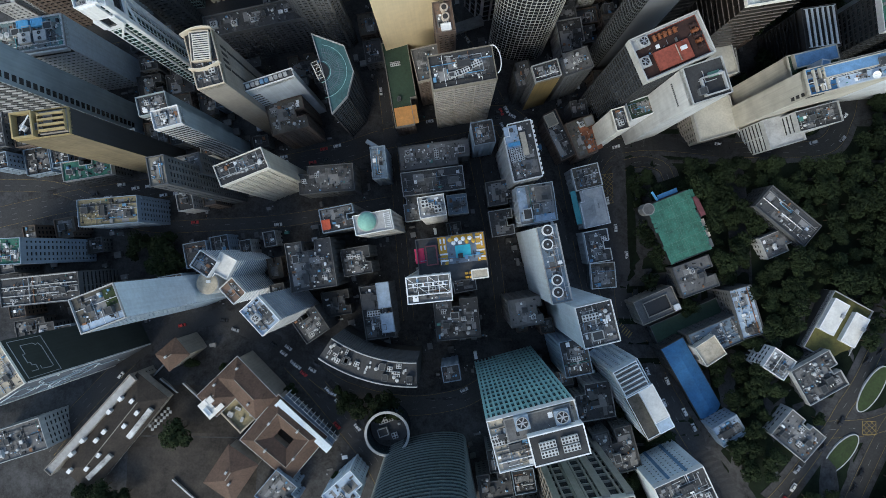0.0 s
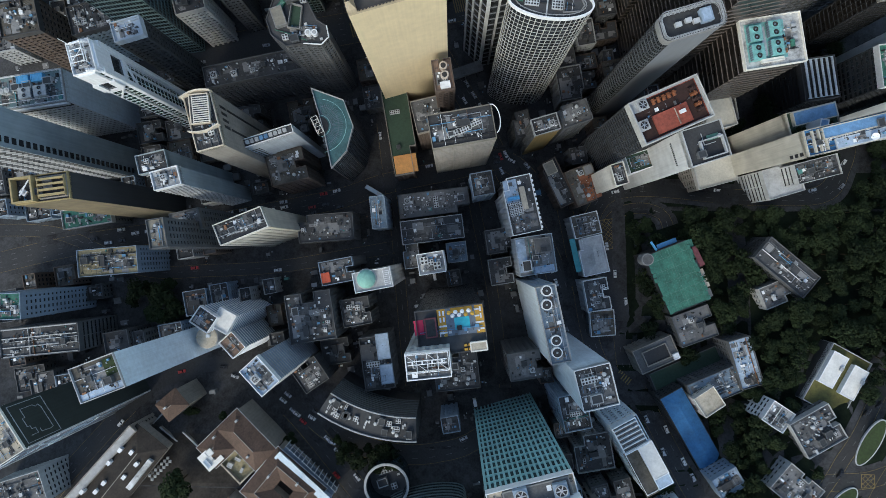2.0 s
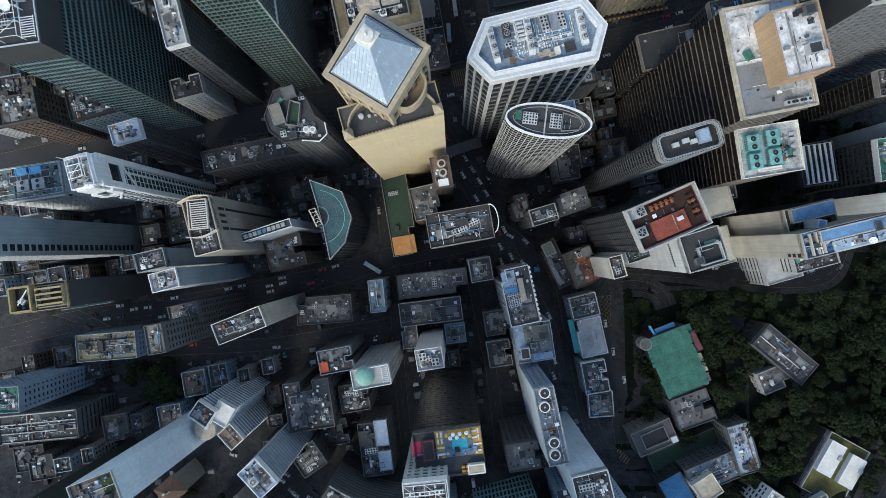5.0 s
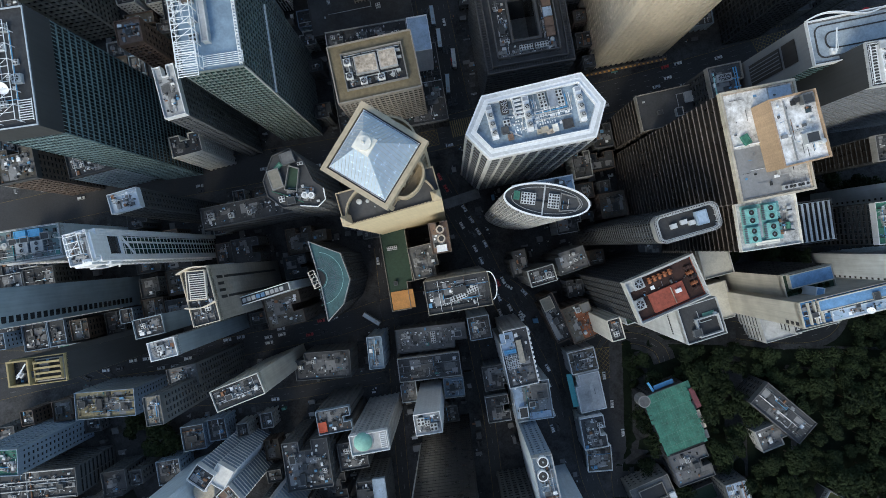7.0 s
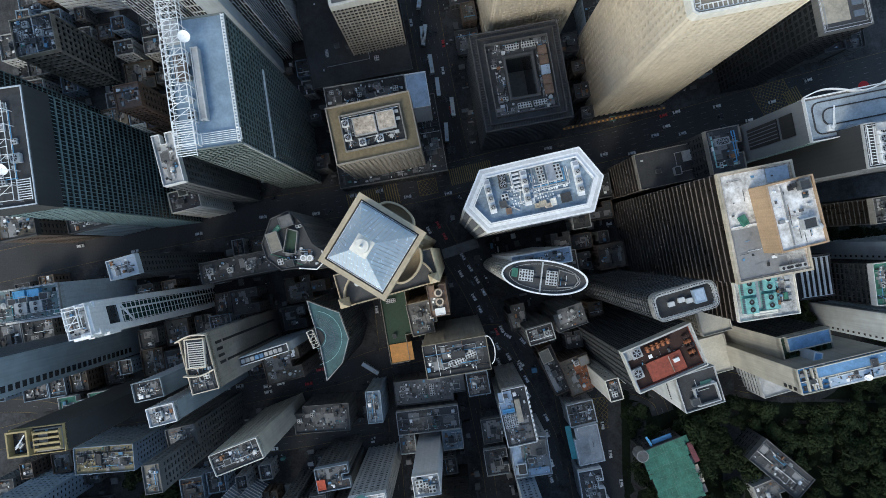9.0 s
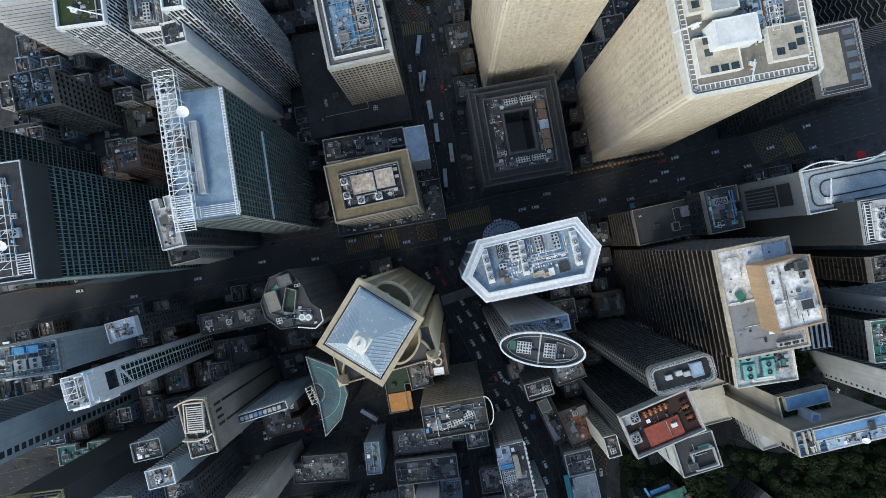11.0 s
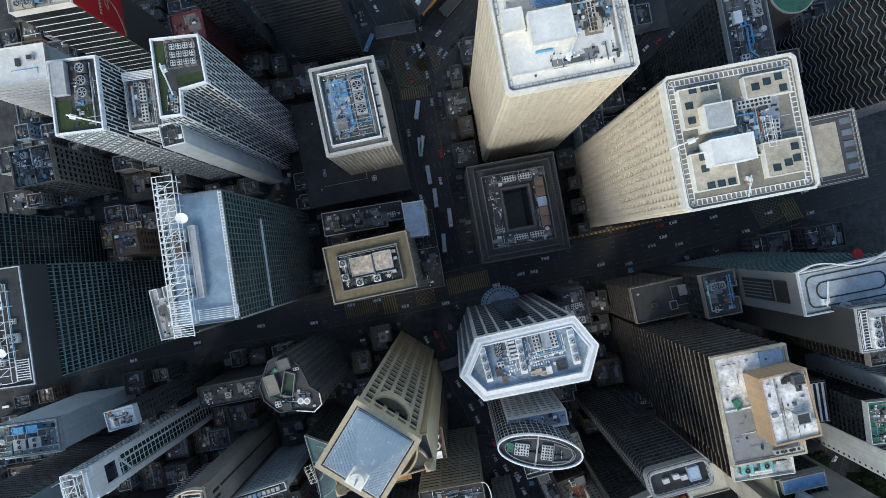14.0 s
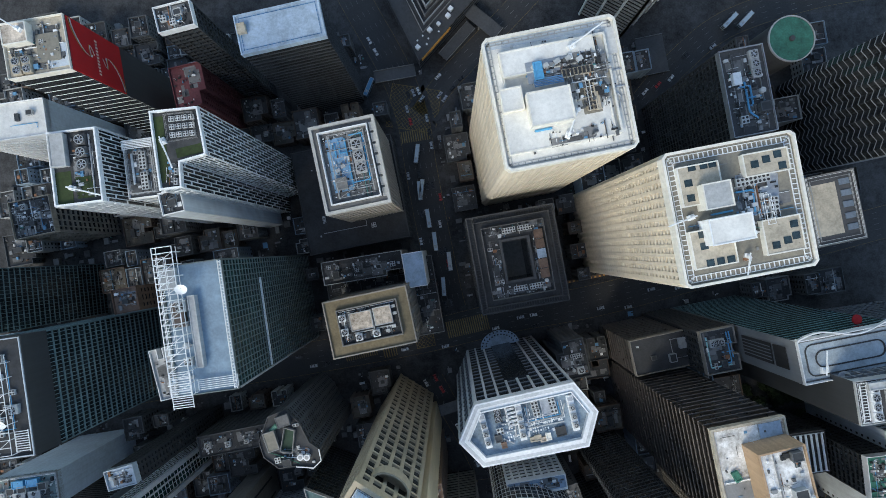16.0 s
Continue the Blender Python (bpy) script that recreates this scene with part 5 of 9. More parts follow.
clutter(ob, w - 3, d - 6, h, 23, 0.8, ("hut", "box", "pair"), 2, keep=[(0.6, -1, 4.5)])
litter(ob, w - 3, d - 4, h, 401, 1.2)
simple("slim block with a blank pale blue side", (-106.5, 238.0, 8.6, 8.6, 14.0, 127.0), "white", wall="flats_blue", blank={1: "pale_end", 0: "slab_white"}, roof="roof_dark", edge="white", amount=1.2)
simple("low flat-roofed block with sheds on the roof", (-212.4, 234.7, 21.2, 19.1, 12.5, 55.0), "office", wall="stone_grey", storey=4.2, bay=3.4, span=0.22, pier=0.2, proud=0.9, edge="roof_sand", amount=1.8)
simple("brown brick tower with a stained roof", (-146.0, 196.3, 11.5, 11.0, 12.0, 87.0), "old_brown", wall="brick_wall", roof="roof_brown", edge="brick_wall", amount=0.5)
x, y, w, d, turn, top = (-163.6, 298.8, 25.1, 22.1, 10.3, 122.0)
ob, h = tower("cream tower with a big red sign on its side", x, y, (w, d), turn, top, wall="white", storey=5.6, span=0.09, bay=14, pier=0.0, proud=0.08, roof="roof_sand", blank={1: "dark_wall"}, glass="glass_dark", edge="cream_white")
sign = part("sign_board", Mesh().box(w / 2 + 0.35, 0, h - 38, 0.4, d - 0.4, 37.5), "red_sign", ob, "big red sign with gold swooshes")
curl = [(0.0, 0.0), (0.08, 0.008), (0.18, 0.03), (0.30, 0.07), (0.40, 0.115), (0.48, 0.165), (0.54, 0.22), (0.575, 0.275), (0.578, 0.32), (0.52, 0.335), (0.42, 0.325), (0.34, 0.33), (0.36, 0.355), (0.44, 0.385), (0.52, 0.41)]
for flip in (False, True):
    for shift, key in ((0.0, "gold_line"), (0.55, "red_deep"), (0.95, "white")):
        m = Mesh()
        for k in range(len(curl) - 1):
            wide = 1.1 if k < 9 else 0.55
            ends = []
            for p, q in (curl[k], curl[k + 1]):
                v, z = (1 - p, 1 - q) if flip else (p, q)
                s = -1 if flip else 1
                ends.append((d / 2 - 0.6 - v * (d - 1.2), h - 1.0 - z * 36.5 - s * shift * (1.0 if k < 9 else 0.5)))
            (v0, z0), (v1, z1) = ends
            m.add([(w / 2 + 0.6 + 0.01 * shift, v0, z0), (w / 2 + 0.6 + 0.01 * shift, v0, z0 - wide), (w / 2 + 0.6 + 0.01 * shift, v1, z1 - wide), (w / 2 + 0.6 + 0.01 * shift, v1, z1)], [(0, 1, 2, 3), (3, 2, 1, 0)])
        part("swoosh", m, key, sign)
for k in range(11):
    part("text_bar", Mesh().box(w / 2 + 0.58, d * (0.30 - 0.064 * k), h - 19.6, 0.1, 0.75, 1.5), "cream", sign)
block(ob, (-w / 2 + 7, d / 2 - 6, 10, 8, 0), h, 4, "cream_white", "plant_room", "roof_rust")
pad(ob, (w / 2 - 4.6, -d / 2 + 6.4, 7.6, 9.0, 0), h, "slab_white", "terrace_floor", 0.3)
for u, v in ((-8, -5), (-4, -5), (-8, -8.5), (-4, -8.5)):
    big_fan(ob, u, v, h, 1.3, 0, "roof_sand")
crane(ob, -3, 6, h + 4, 140, 10)
litter(ob, w - 3, d - 3, h, 43, 1.1)
pad(ob, (5, -1, 9, 11, 0), h, "roof_sand_dark", "terrace", 0.8)
clutter(ob, w - 5, d - 5, h, 41, 0.6, ("quad", "box", "tank"), 2, keep=[(-5, 5, 7), (-6, -6, 5)])
simple("white office block with floor bands", (-210.7, 279.0, 37.5, 17.2, 8.9, 75.0), "white", roof="roof_white", span=0.72, storey=3.8, pier=0, blank={1: "flats_blue"}, amount=0.2, litter_on=False)
simple("dark tower with white rooftop frame", (-113.9, 315.1, 15.2, 10.6, 14.9, 112.0), "office", wall="dark_wall", edge="white", amount=1.6)
x, y, w, d, turn, top = (-71.9, 313.4, 36.3, 16.6, 13.2, 107.0)
ob, h = tower("office block with a flat pale blue roof", x, y, (w, d), turn, top, wall="dark_wall", glass="glass_dark", storey=3.8, span=0.12, bay=2.4, pier=0.0, roof="roof_paleblue", edge="roof_paleblue", parapet=0.7, rim=0.5)
fence(ob, rect(w, d), 1.6, h, 0.5, "roof_blue", 3.0)
block(ob, (-w / 2 + 2.6, 2, 3.4, 4, 0), h, 2.2, "roof_sand", "plant_room")
simple("maroon brick block with a flat roof", (-130.8, 301.1, 16.3, 20.7, 13.5, 60.0), "old", wall="maroon", roof="maroon", amount=0.15, pipes=0)
x, y, w, d, turn, top = (-44.8, 258.2, 29.6, 39.7, 12.7, 90.0)
ob, h = tower("white stone tower with an open roof frame of plant", x, y, (w, d), turn, top, wall="stone_grey", storey=3.5, span=0.3, bay=1.9, pier=0.3, roof="roof_grey", edge="white_stone", parapet=1.2, rim=1.2, fine=True, crown=4)
part("inner_wall", Mesh().ring(rect(w - 7, d - 7), rect(w - 8, d - 8), h, h + 3.0), "white", ob)
pad(ob, (-4.6, 1, 8.5, 24, 0), h, "roof_blue_pale")
for v in (8.2, 3.0, -2.4):
    big_fan(ob, 5.0, v, h, 1.9, 0, "white_dirty")
lattice(ob, 1.0, 0, 16, 28, 0, h, 3.4, "white_dirty", 3.4, 0.16)
pipes(ob, h, "pipe_blue", [(-3, 12), (-3, 6), (3, 6)], [(-5, 11), (-5, 4)], [(2, 13), (8, 13), (8, -8), (0, -8)], [(0, 12), (0, -10)], r=0.35)
pipes(ob, h, "metal", [(1.6, 11), (1.6, -11), (8, -11)], [(-7, -9), (1, -9)], r=0.3)
block(ob, (-5, -7.5, 5, 5, 0), h, 2.0, "concrete", "grille")
for u, v in ((-3, 0), (-5.5, -1.5)):
    put(ob, "box", u, v, h, 20, 1.4)
for k in range(7):
    block(ob, (w / 2 - 1.9, -d / 2 + 5 + k * (d - 10) / 6, 1.6, 3.6, 0), h, 0.8, "white_stone", "ledge_block")
litter(ob, w - 9, d - 9, h, 29, 0.9)
simple("dark podium under a white tower", (-55.7, 250.8, 56.2, 57.6, 11.9, 25.0), "office", wall="dark_wall", edge="concrete_dark", amount=0.12, litter_on=False)
x, y, w, d, turn, top = (126.6, 290.7, 18.8, 37.3, 11.5, 98.0)
ob, h = tower("dark tower with pipes and cooling plant on its roof", x, y, (w, d), turn, top, wall="dark_wall", glass="glass_dark", storey=3.7, span=0.25, bay=2.4, pier=0.15, roof="roof_dark", edge="metal", parapet=1.0)
for v in (d / 2 - 4, d / 2 - 8, d / 2 - 12):
    big_fan(ob, 4.5, v, h, 1.45, 0, "white_dirty")
block(ob, (-4.5, d / 2 - 13, 3.2, 5, 0), h, 2.4, "white", "plant_room")
for u, v, kind in ((3.5, -3, "box"), (5, -8, "hut_dark"), (-4, -12, "quad"), (2, -14, "box"), (5.5, -1, "tank")):
    put(ob, kind, u, v, h, 0, 1.1)
pipes(ob, h, "pipe_blue", [(-1, 4), (-1, -9), (3, -13)], [(-4, 2), (1, 2), (1, -6)], [(0, -3), (5, -3)], r=0.42)
litter(ob, w - 3, d - 3, h, 97, 0.9)
x, y, w, d, turn, top = (166.8, 241.5, 21.5, 30.6, 12.5, 93.5)
ob, h = tower("low block with a sandy roof and skylights", x, y, (w, d), turn, top, wall="dark_wall", glass="glass_dark", storey=4, span=0.3, bay=3, pier=0.2, roof="concrete_dark", edge="concrete", parapet=1.2)
pad(ob, (-3.6, 0, 12, d - 8, 0), h, "roof_sand")
fence(ob, rect(w, d), 0.6, h, 1.6, "white", 2.4)
fence(ob, rect(w, d), 2.0, h, 1.2, "white_dirty", 2.4)
for k in range(5):
    pad(ob, (6.2, -d / 2 + 6 + k * 5.0, 4.4, 2.6, 0), h, "slate_deck", "skylight", 0.5)
x, y, w, d, turn, top = (183.3, 337.8, 25.3, 21.6, 7.2, 29.0)
drum = thing("rotunda", pose(x, y, ground_z(x, y), 0, 0, 0), "round building with a flat green roof", "building")
FOOT.append((x, y, 0, 13, 13))
hz = top - ground_z(x, y)
part("wall", Mesh().cone(0, 0, 0, hz, 12, 12, 40), "concrete_dark", drum)
part("roof", Mesh().cone(0, 0, hz, hz + 1.2, 12.4, 11.8, 40), "roof_green", drum)
part("roof_edge", Mesh().ring([(12.6 * math.cos(2 * math.pi * i / 40), 12.6 * math.sin(2 * math.pi * i / 40)) for i in range(40)], [(12.0 * math.cos(2 * math.pi * i / 40), 12.0 * math.sin(2 * math.pi * i / 40)) for i in range(40)], hz + 0.2, hz + 1.5), "white_dirty", drum)
part("hub", Mesh().cone(0, 0, hz + 1.2, hz + 2.4, 1.6, 1.4, 12), "concrete_dark", drum)

# brown towers with rows of ledges
FINS = dict(wall="fin_brown", glass="glass_brown", storey=4.6, span=0.08, bay=200, pier=0, proud=0.22)
x, y, w, d, turn, top = (112.5, 140.7, 27.0, 40.1, 12.1, 137.5)
brown, hb = tower("brown tower with close rows of thin ledges", x, y, (w, d), turn, top, roof="roof_mottled", edge="roof_sand", rim=0.7, crown=1.5, group="brown ledged towers", **FINS)
pad(brown, (-4.5, 9.2, 16, 19.5, 0), hb, "stain_white")
pad(brown, (-3.5, -10.2, 18, 18.5, 0), hb, "roof_smooth")
pad(brown, (8, d / 2 - 4, 8, 5, 0), hb, "roof_paleblue")
part("inner_kerb", Mesh().ring(rect(w - 1.6, d - 1.6), rect(w - 2.3, d - 2.3), hb + 0.02, hb + 0.5), "roof_rust", brown)
for v in (6, 3.5, -2, -4.5):
    put(brown, "quad", 1.2, v, hb, 90, 0.9)
block(brown, (-7.5, 2.0, 2.4, 3.6, 20), hb, 1.2, "roof_green", "skylight")
block(brown, (3.2, -11.5, 4, 2.6, 0), hb, 2.0, "white_dirty", "plant_room")
for u in (2, 5, 8):
    put(brown, "pair", u + 1.5, -d / 2 + 2.6, hb, 0, 1.1)
litter(brown, w - 3, d - 3, hb + 0.12, 52, 0.12, patches=False)
x, y, w, d, turn, top = (117.5, 143.1, 16.2, 23.6, 14.7, 148.5)
ob, h = tower("raised sandy block on the brown tower", x, y, (w, d), turn, top, bottom=137.7, wall="roof_orange_pale", blank=(0, 1, 2, 3), roof="stain_white", edge="roof_orange_pale", crown=1, parapet=1.0, rim=0.5, span=0, pier=0)
litter(ob, w - 3, d - 3, h, 51, 0.35, patches=False)
for u, v, kind in ((3, 9, "hut_dark"), (4, 2, "box"), (1.5, -4, "hut"), (5, -6, "tank"), (3.5, 5.5, "skylight")):
    put(ob, kind, u + 1, v, h, 0, 0.9)
x, y, w, d, turn, top = (129.9, 113.2, 25.0, 20.5, 9.6, 106.0)
ob, h = tower("brown ledged tower with teal roof plant", x, y, (w, d), turn, top, roof="roof_mottled", edge="cream_white", group="brown ledged towers", crown=1.5, **FINS)
pad(ob, (-2.5, 0.5, 16, 15.5, 0), h, "teal_case")
for u, v in ((-7.4, 3.6), (-7.4, -4.0), (0.6, 4.4), (0.6, -3.2)):
    fan_case(ob, u, v, h + 0.13, 5.0, 6.4, "teal_case")
pad(ob, (-3.4, 0.4, 1.6, 12, 0), h + 0.1, "slab_white", "walkway", 0.4)
block(ob, (-1.5, -7.8, 9, 1.4, 0), h + 0.13, 1.2, "cream_white", "duct")
part("water_tank", Mesh().tube((7.6, -3.6, h + 1.0), (7.6, -0.8, h + 1.0), 0.9, 12), "roof_green", ob)
litter(ob, 6, 11, h, 141, 0.8, at=pose(7, 0, 0))
for v in (-3, 0, 3, 5):
    put(ob, "box", 9, v, h, 0, 1.2)
ob, h = simple("dark block with a flat green-black roof", (108.4, 172.2, 34.4, 17.7, 13.1, 58.0), "old", wall="fin_brown", roof="roof_dark", edge="stone_grey", amount=0.12, litter_on=False, **{k: v for k, v in FINS.items() if k != "wall"})
block(ob, (8, 3, 4, 5, 0), h, 2, "white_dirty", "plant_room")
ob, h = simple("dark block with blue roof pipes", (125.0, 176.5, 15.4, 20.0, 12.4, 79.0), "old", wall="dark_wall", amount=0.4, pipes=0, edge="stone_grey")
for u, v in ((-3, 4), (0.4, 4)):
    big_fan(ob, u, v, h, 1.3, 0, "white_dirty")
pipes(ob, h, "pipe_blue", [(4, 8), (4, -6), (2, -6)], [(5.2, 8), (5.2, -4)], [(3, 3), (6, 3)], [(3, -1), (6, -1)], r=0.3)
pipes(ob, h, "teal_panel", [(-5.5, 7), (-5.5, -7), (4, -7)], r=0.35)
x, y, w, d, turn, top = (153.5, 183.9, 39.2, 16.7, 12.2, 125.0)
ob, h = tower("grey tower with a curved white roof edge", x, y, (w, d), turn, top, wall="grey_flat", band_wall="teal_line", glass="glass_green", storey=3.8, span=0.12, proud=0.15, bay=3, pier=0, blank=(3,), roof="roof_grey", edge="white", parapet=1.6)
part("louvre_panel", Mesh().box(-w / 2 - 0.6, 0.5, h - 42, 0.3, 9, 24), "fan_dark", ob)
part("dark_opening", Mesh().box(-w / 2 - 0.6, 0.5, h - 16, 0.3, 9, 9), "fan_dark", ob)
for k in range(5):
    part("louvre", Mesh().box(-w / 2 - 0.8, -2.5 + 1.5 * k, h - 41.5, 0.3, 0.35, 23), "grey_flat", ob)
pad(ob, (0, 0, w - 2, d - 2, 0), h, "track_floor", "roof_floor", 0.02)
for inset in (2.6, 6.2):
    a, b, r = w / 2 - inset, d / 2 - inset * 0.8, 3.0
    loop = []
    for cx, cy, a0 in ((a - r, b - r, 0), (-a + r, b - r, 90), (-a + r, -b + r, 180), (a - r, -b + r, 270)):
        loop += [(cx + r * math.cos(radians(a0 + 18 * i)), cy + r * math.sin(radians(a0 + 18 * i))) for i in range(6)]
    part("cradle_track", Mesh().ring(loop, offset(loop, -0.5), h + 0.03, h + 0.35), "roof_dark", ob)
wave = [(-w / 2 + w * k / 24, d / 2 + 0.6 + 1.6 * math.sin(k * 0.33)) for k in range(25)]
part("wavy_edge", Mesh().prism([(u, v - 0.45) for u, v in wave] + [(u, v) for u, v in reversed(wave)], h + 0.2, h + 1.9), "white", ob)
part("round_sign", Mesh().cone(w / 2 - 9, d / 2 + 1.6, h - 9.0, h - 8.4, 1.9, 1.9, 20), "red_sign", ob)
crane(ob, -w / 2 + 8, -d / 2 + 4, h, 80, 8)
dish(ob, -w / 2 + 14, -d / 2 + 2, h + 1, 2.0, -40)
ob, h = simple("dark plant block with big roof fans", (202.5, 177.1, 112.0, 15.9, 9.3, 138.0), "office", wall="grey_flat", blank={3: "dark_wall"}, storey=4.2, span=0.16, bay=4.2, pier=0.14, proud=1.0, fin=0.05, edge="white_dirty", amount=0)
for v in (-5.2, -1.8, 1.6, 5.0):
    big_fan(ob, -50, v, h, 1.25, 0, "white")
    big_fan(ob, -44, v, h, 1.25, 0, "white_dirty")
slats(ob, -53.6, 0, 2, 13, 0, h + 1, 12, "white", 0.2)
fence(ob, rect(112.0, 15.9), 0.8, h, 1.6, "white", 1.8)
block(ob, (-49.6, 6.0, 6.0, 2.6, 0), h + 2.3, 0.6, "white_dirty", "duct")
litter(ob, 14, 13, h, 311, 1.0, at=pose(-34, 0, 0))
x, y, w, d, turn, top = (87.0, 111.6, 23.6, 10.4, 17.0, 130.0)
c = 2.8
foot = []
for cu, cv, a0 in ((w / 2 - c, d / 2 - c, 0), (-w / 2 + c, d / 2 - c, 90), (-w / 2 + c, -d / 2 + c, 180), (w / 2 - c, -d / 2 + c, 270)):
    foot += [(cu + c * math.cos(radians(a0 + 18 * i)), cv + c * math.sin(radians(a0 + 18 * i))) for i in range(6)]
ob, h = tower("dark tower with a rounded white roof frame", x, y, foot, turn, top, wall="dark_wall", band_wall="grey_wall", storey=3.3, span=0.2, bay=2.6, pier=0.1, proud=0.15, roof="roof_dark", edge="concrete", parapet=1.0, blank={17: "grey_flat"})
walkway(ob, foot, -0.2, 0.7, h + 2.6, "white_dirty", 1.0)
fence(ob, foot, 0.9, h, 2.6, "white_dirty", 1.8, 0.18)
block(ob, (5.5, 0.4, 4, 5, 0), h, 2.4, "blue_wall", "plant_room", "roof_paleblue")
for u, v in ((-5, 0), (-1, 0.5), (1.8, -0.5)):
    put(ob, "box", u, v, h, 0, 1.6)
SMALL_HOLE = Mesh().box(0, 0, 0, 0.3, 1.0, 1.3).data("window", "fan_dark")
ob, h = simple("low dark glass office block with pale ribs", (214.0, 117.0, 26.7, 20.0, 7.4, 68.0), "office", wall="dark_wall", edge="white", roof="roof_green", glass="glass_slate", amount=1.4, pipes=4)
ob, h = simple("low dark block under a roof of pale slats", (189.5, 117.6, 18.0, 22.0, 9.0, 40.0), "office", wall="dark_wall", glass="glass_brown", roof="roof_dark", edge="concrete_dark", amount=0)
slats(ob, 0, 0, 20.0, 16.5, 90, h + 1.6, 6, "pale_end", 1.1, 0.5, "roof_slat")
simple("dark old block with pale stair edges", (206.0, 151.5, 22.0, 12.0, 10.0, 75.0), "office", wall="dark_wall", roof="roof_dark", edge="concrete", glass="glass_brown", span=0.05, storey=3.4, pier=0.04, bay=3, amount=0.4)
for spec in ((232.0, 134.0, 38.0, 9.0, 7.4, 118.0), (231.0, 96.5, 38.0, 14.0, 7.4, 122.0)):
    ob, h = simple("pale blue-grey office wing with a blank end wall", spec, "ribbon", wall="pale_end", band_wall="slab_white", blank={0: "pale_end", 3: "pale_end"}, glass="glass_slate", span=0.3, storey=4.2, pier=0.08, bay=6, proud=0.5, group="pale office wings")
    for k in range(26):
        part("window", SMALL_HOLE, (), ob, at=pose(-spec[2] / 2 - 0.1, -spec[3] / 2 + 1.6, h - 6 - 4.2 * k))
x, y, w, d, turn, _ = (216.8, 298.6, 34.7, 54.4, 11.8, 0.0)
teeth = 7
foot = [(-w / 2, -d / 2), (w / 2, -d / 2), (w / 2, d / 2), (-w / 2, d / 2)]
for k in range(2 * teeth - 1):
    foot.append((-w / 2 - (2.2 if k % 2 == 0 else 0.0), d / 2 - (k + 1) * d / (2 * teeth)))
tower("tall dark tower with thin cream zigzag balconies", x, y, foot, turn, 135.0, wall="dark_wall", band_wall="grey_flat", storey=4.4, span=0.08, proud=0.25, pier=0, glass="glass_dark")
ob, h = simple("low roof crowded with cooling plant", (-104.8, 120.2, 54.5, 11.1, 12.2, 41.0), "old", amount=0.9, kinds=("fan", "quad", "hut_dark", "box", "bank"))
foot = [(-12.8, -7.4), (-5.7, -12.5), (2.5, -11.3), (10.7, -11.7), (14.1, -8.2), (12.9, -3.0), (8.2, -0.1), (3.4, 9.1), (-3.1, 15.1), (-11.3, 11.3), (-15.2, -0.4)]
ob, h = tower("irregular old tower with tanks on its roof", -72.0, 131.0, foot, 0, 79.0, wall="grey_wall", storey=3.1, span=0.5, bay=3.0, pier=0.3, roof="roof_dark", edge="concrete_dark", parapet=0.9, rim=0.3, crown=1.5)
for p, q in (((10.7, -11.7), (14.1, -8.2)), ((14.1, -8.2), (12.9, -3.0)), ((2.5, -11.3), (10.7, -11.7))):
    part("white_coping", Mesh().tube((*p, h + 1.1), (*q, h + 1.1), 0.3, 6), "white", ob)
part("light_well", Mesh().prism([(-4.6, -4.0), (0.6, -4.6), (1.4, 5.4), (-3.0, 6.6)], h + 0.02, h + 0.12), "court_green", ob)
part("well_wall", Mesh().ring([(-5.0, -4.4), (1.0, -5.0), (1.8, 5.8), (-3.2, 7.0)], [(-4.6, -4.0), (0.6, -4.6), (1.4, 5.4), (-3.0, 6.6)], h, h + 2.2), "concrete", ob)
block(ob, (-9.0, 0.5, 5.4, 9.0, 20), h, 2.4, "concrete", "stair_house", "roof_sand_dark")
block(ob, (-3.6, 10.2, 6.0, 5.0, 20), h, 3.2, "grey_wall", "stair_house", "roof_grey")
block(ob, (-8.0, 6.4, 3.6, 2.0, 50), h, 1.6, "roof_green", "shed", "roof_green_pale")
for u in (4.6, 7.6):
    tank = part("water_tank", Mesh().cone(u, -6.6, h, h + 2.4, 1.5, 1.5, 18), "white", ob)
    part("tank_lid", Mesh().cone(u, -6.6, h + 2.404, h + 2.55, 0.9, 0.6, 12), "white_dirty", tank)
for u, v, kind in ((-6, -8.5, "quad"), (-1.5, -9.2, "hut_dark"), (3.2, -2.2, "box"), (10.6, -9.0, "box"), (2.0, 8.0, "pair")):
    put(ob, kind, u, v, h, 15, 0.9)
part("roof_pipe", Mesh().tube((-11, -5, h + 0.6), (-5, -6.5, h + 0.6), 0.2).tube((-5, -6.5, h + 0.6), (4, -9.8, h + 0.6), 0.2), "roof_green", ob)
litter(ob, 13, 8, h, 77, 1.0, at=pose(2, -6, 0))
simple("dark low block with white roof units", (-188.4, 145.2, 26.0, 15.0, 15.0, 45.0), "blue", wall="wall_slate", roof="roof_dark", edge="concrete_dark", amount=0.5, kinds=("quad", "quad", "box"))
simple("olive old block with a crowded roof", (-221.3, 140.2, 20.0, 17.0, 12.0, 54.0), "old_brown", roof="roof_umber", edge="concrete_dark", amount=0.8)
# bluish wall coloured dark here: the shadow on it is put into the colour
simple("tower with a pale concrete roof", (-142.1, 119.6, 13.0, 8.6, 16.7, 96.0), "old", roof="slab_white", wall="dark_wall", edge="slab_white", amount=0.3)
simple("small dark block behind the hexagonal tower", (64.3, 165.1, 15.5, 20.0, 14.0, 45.0), "old")
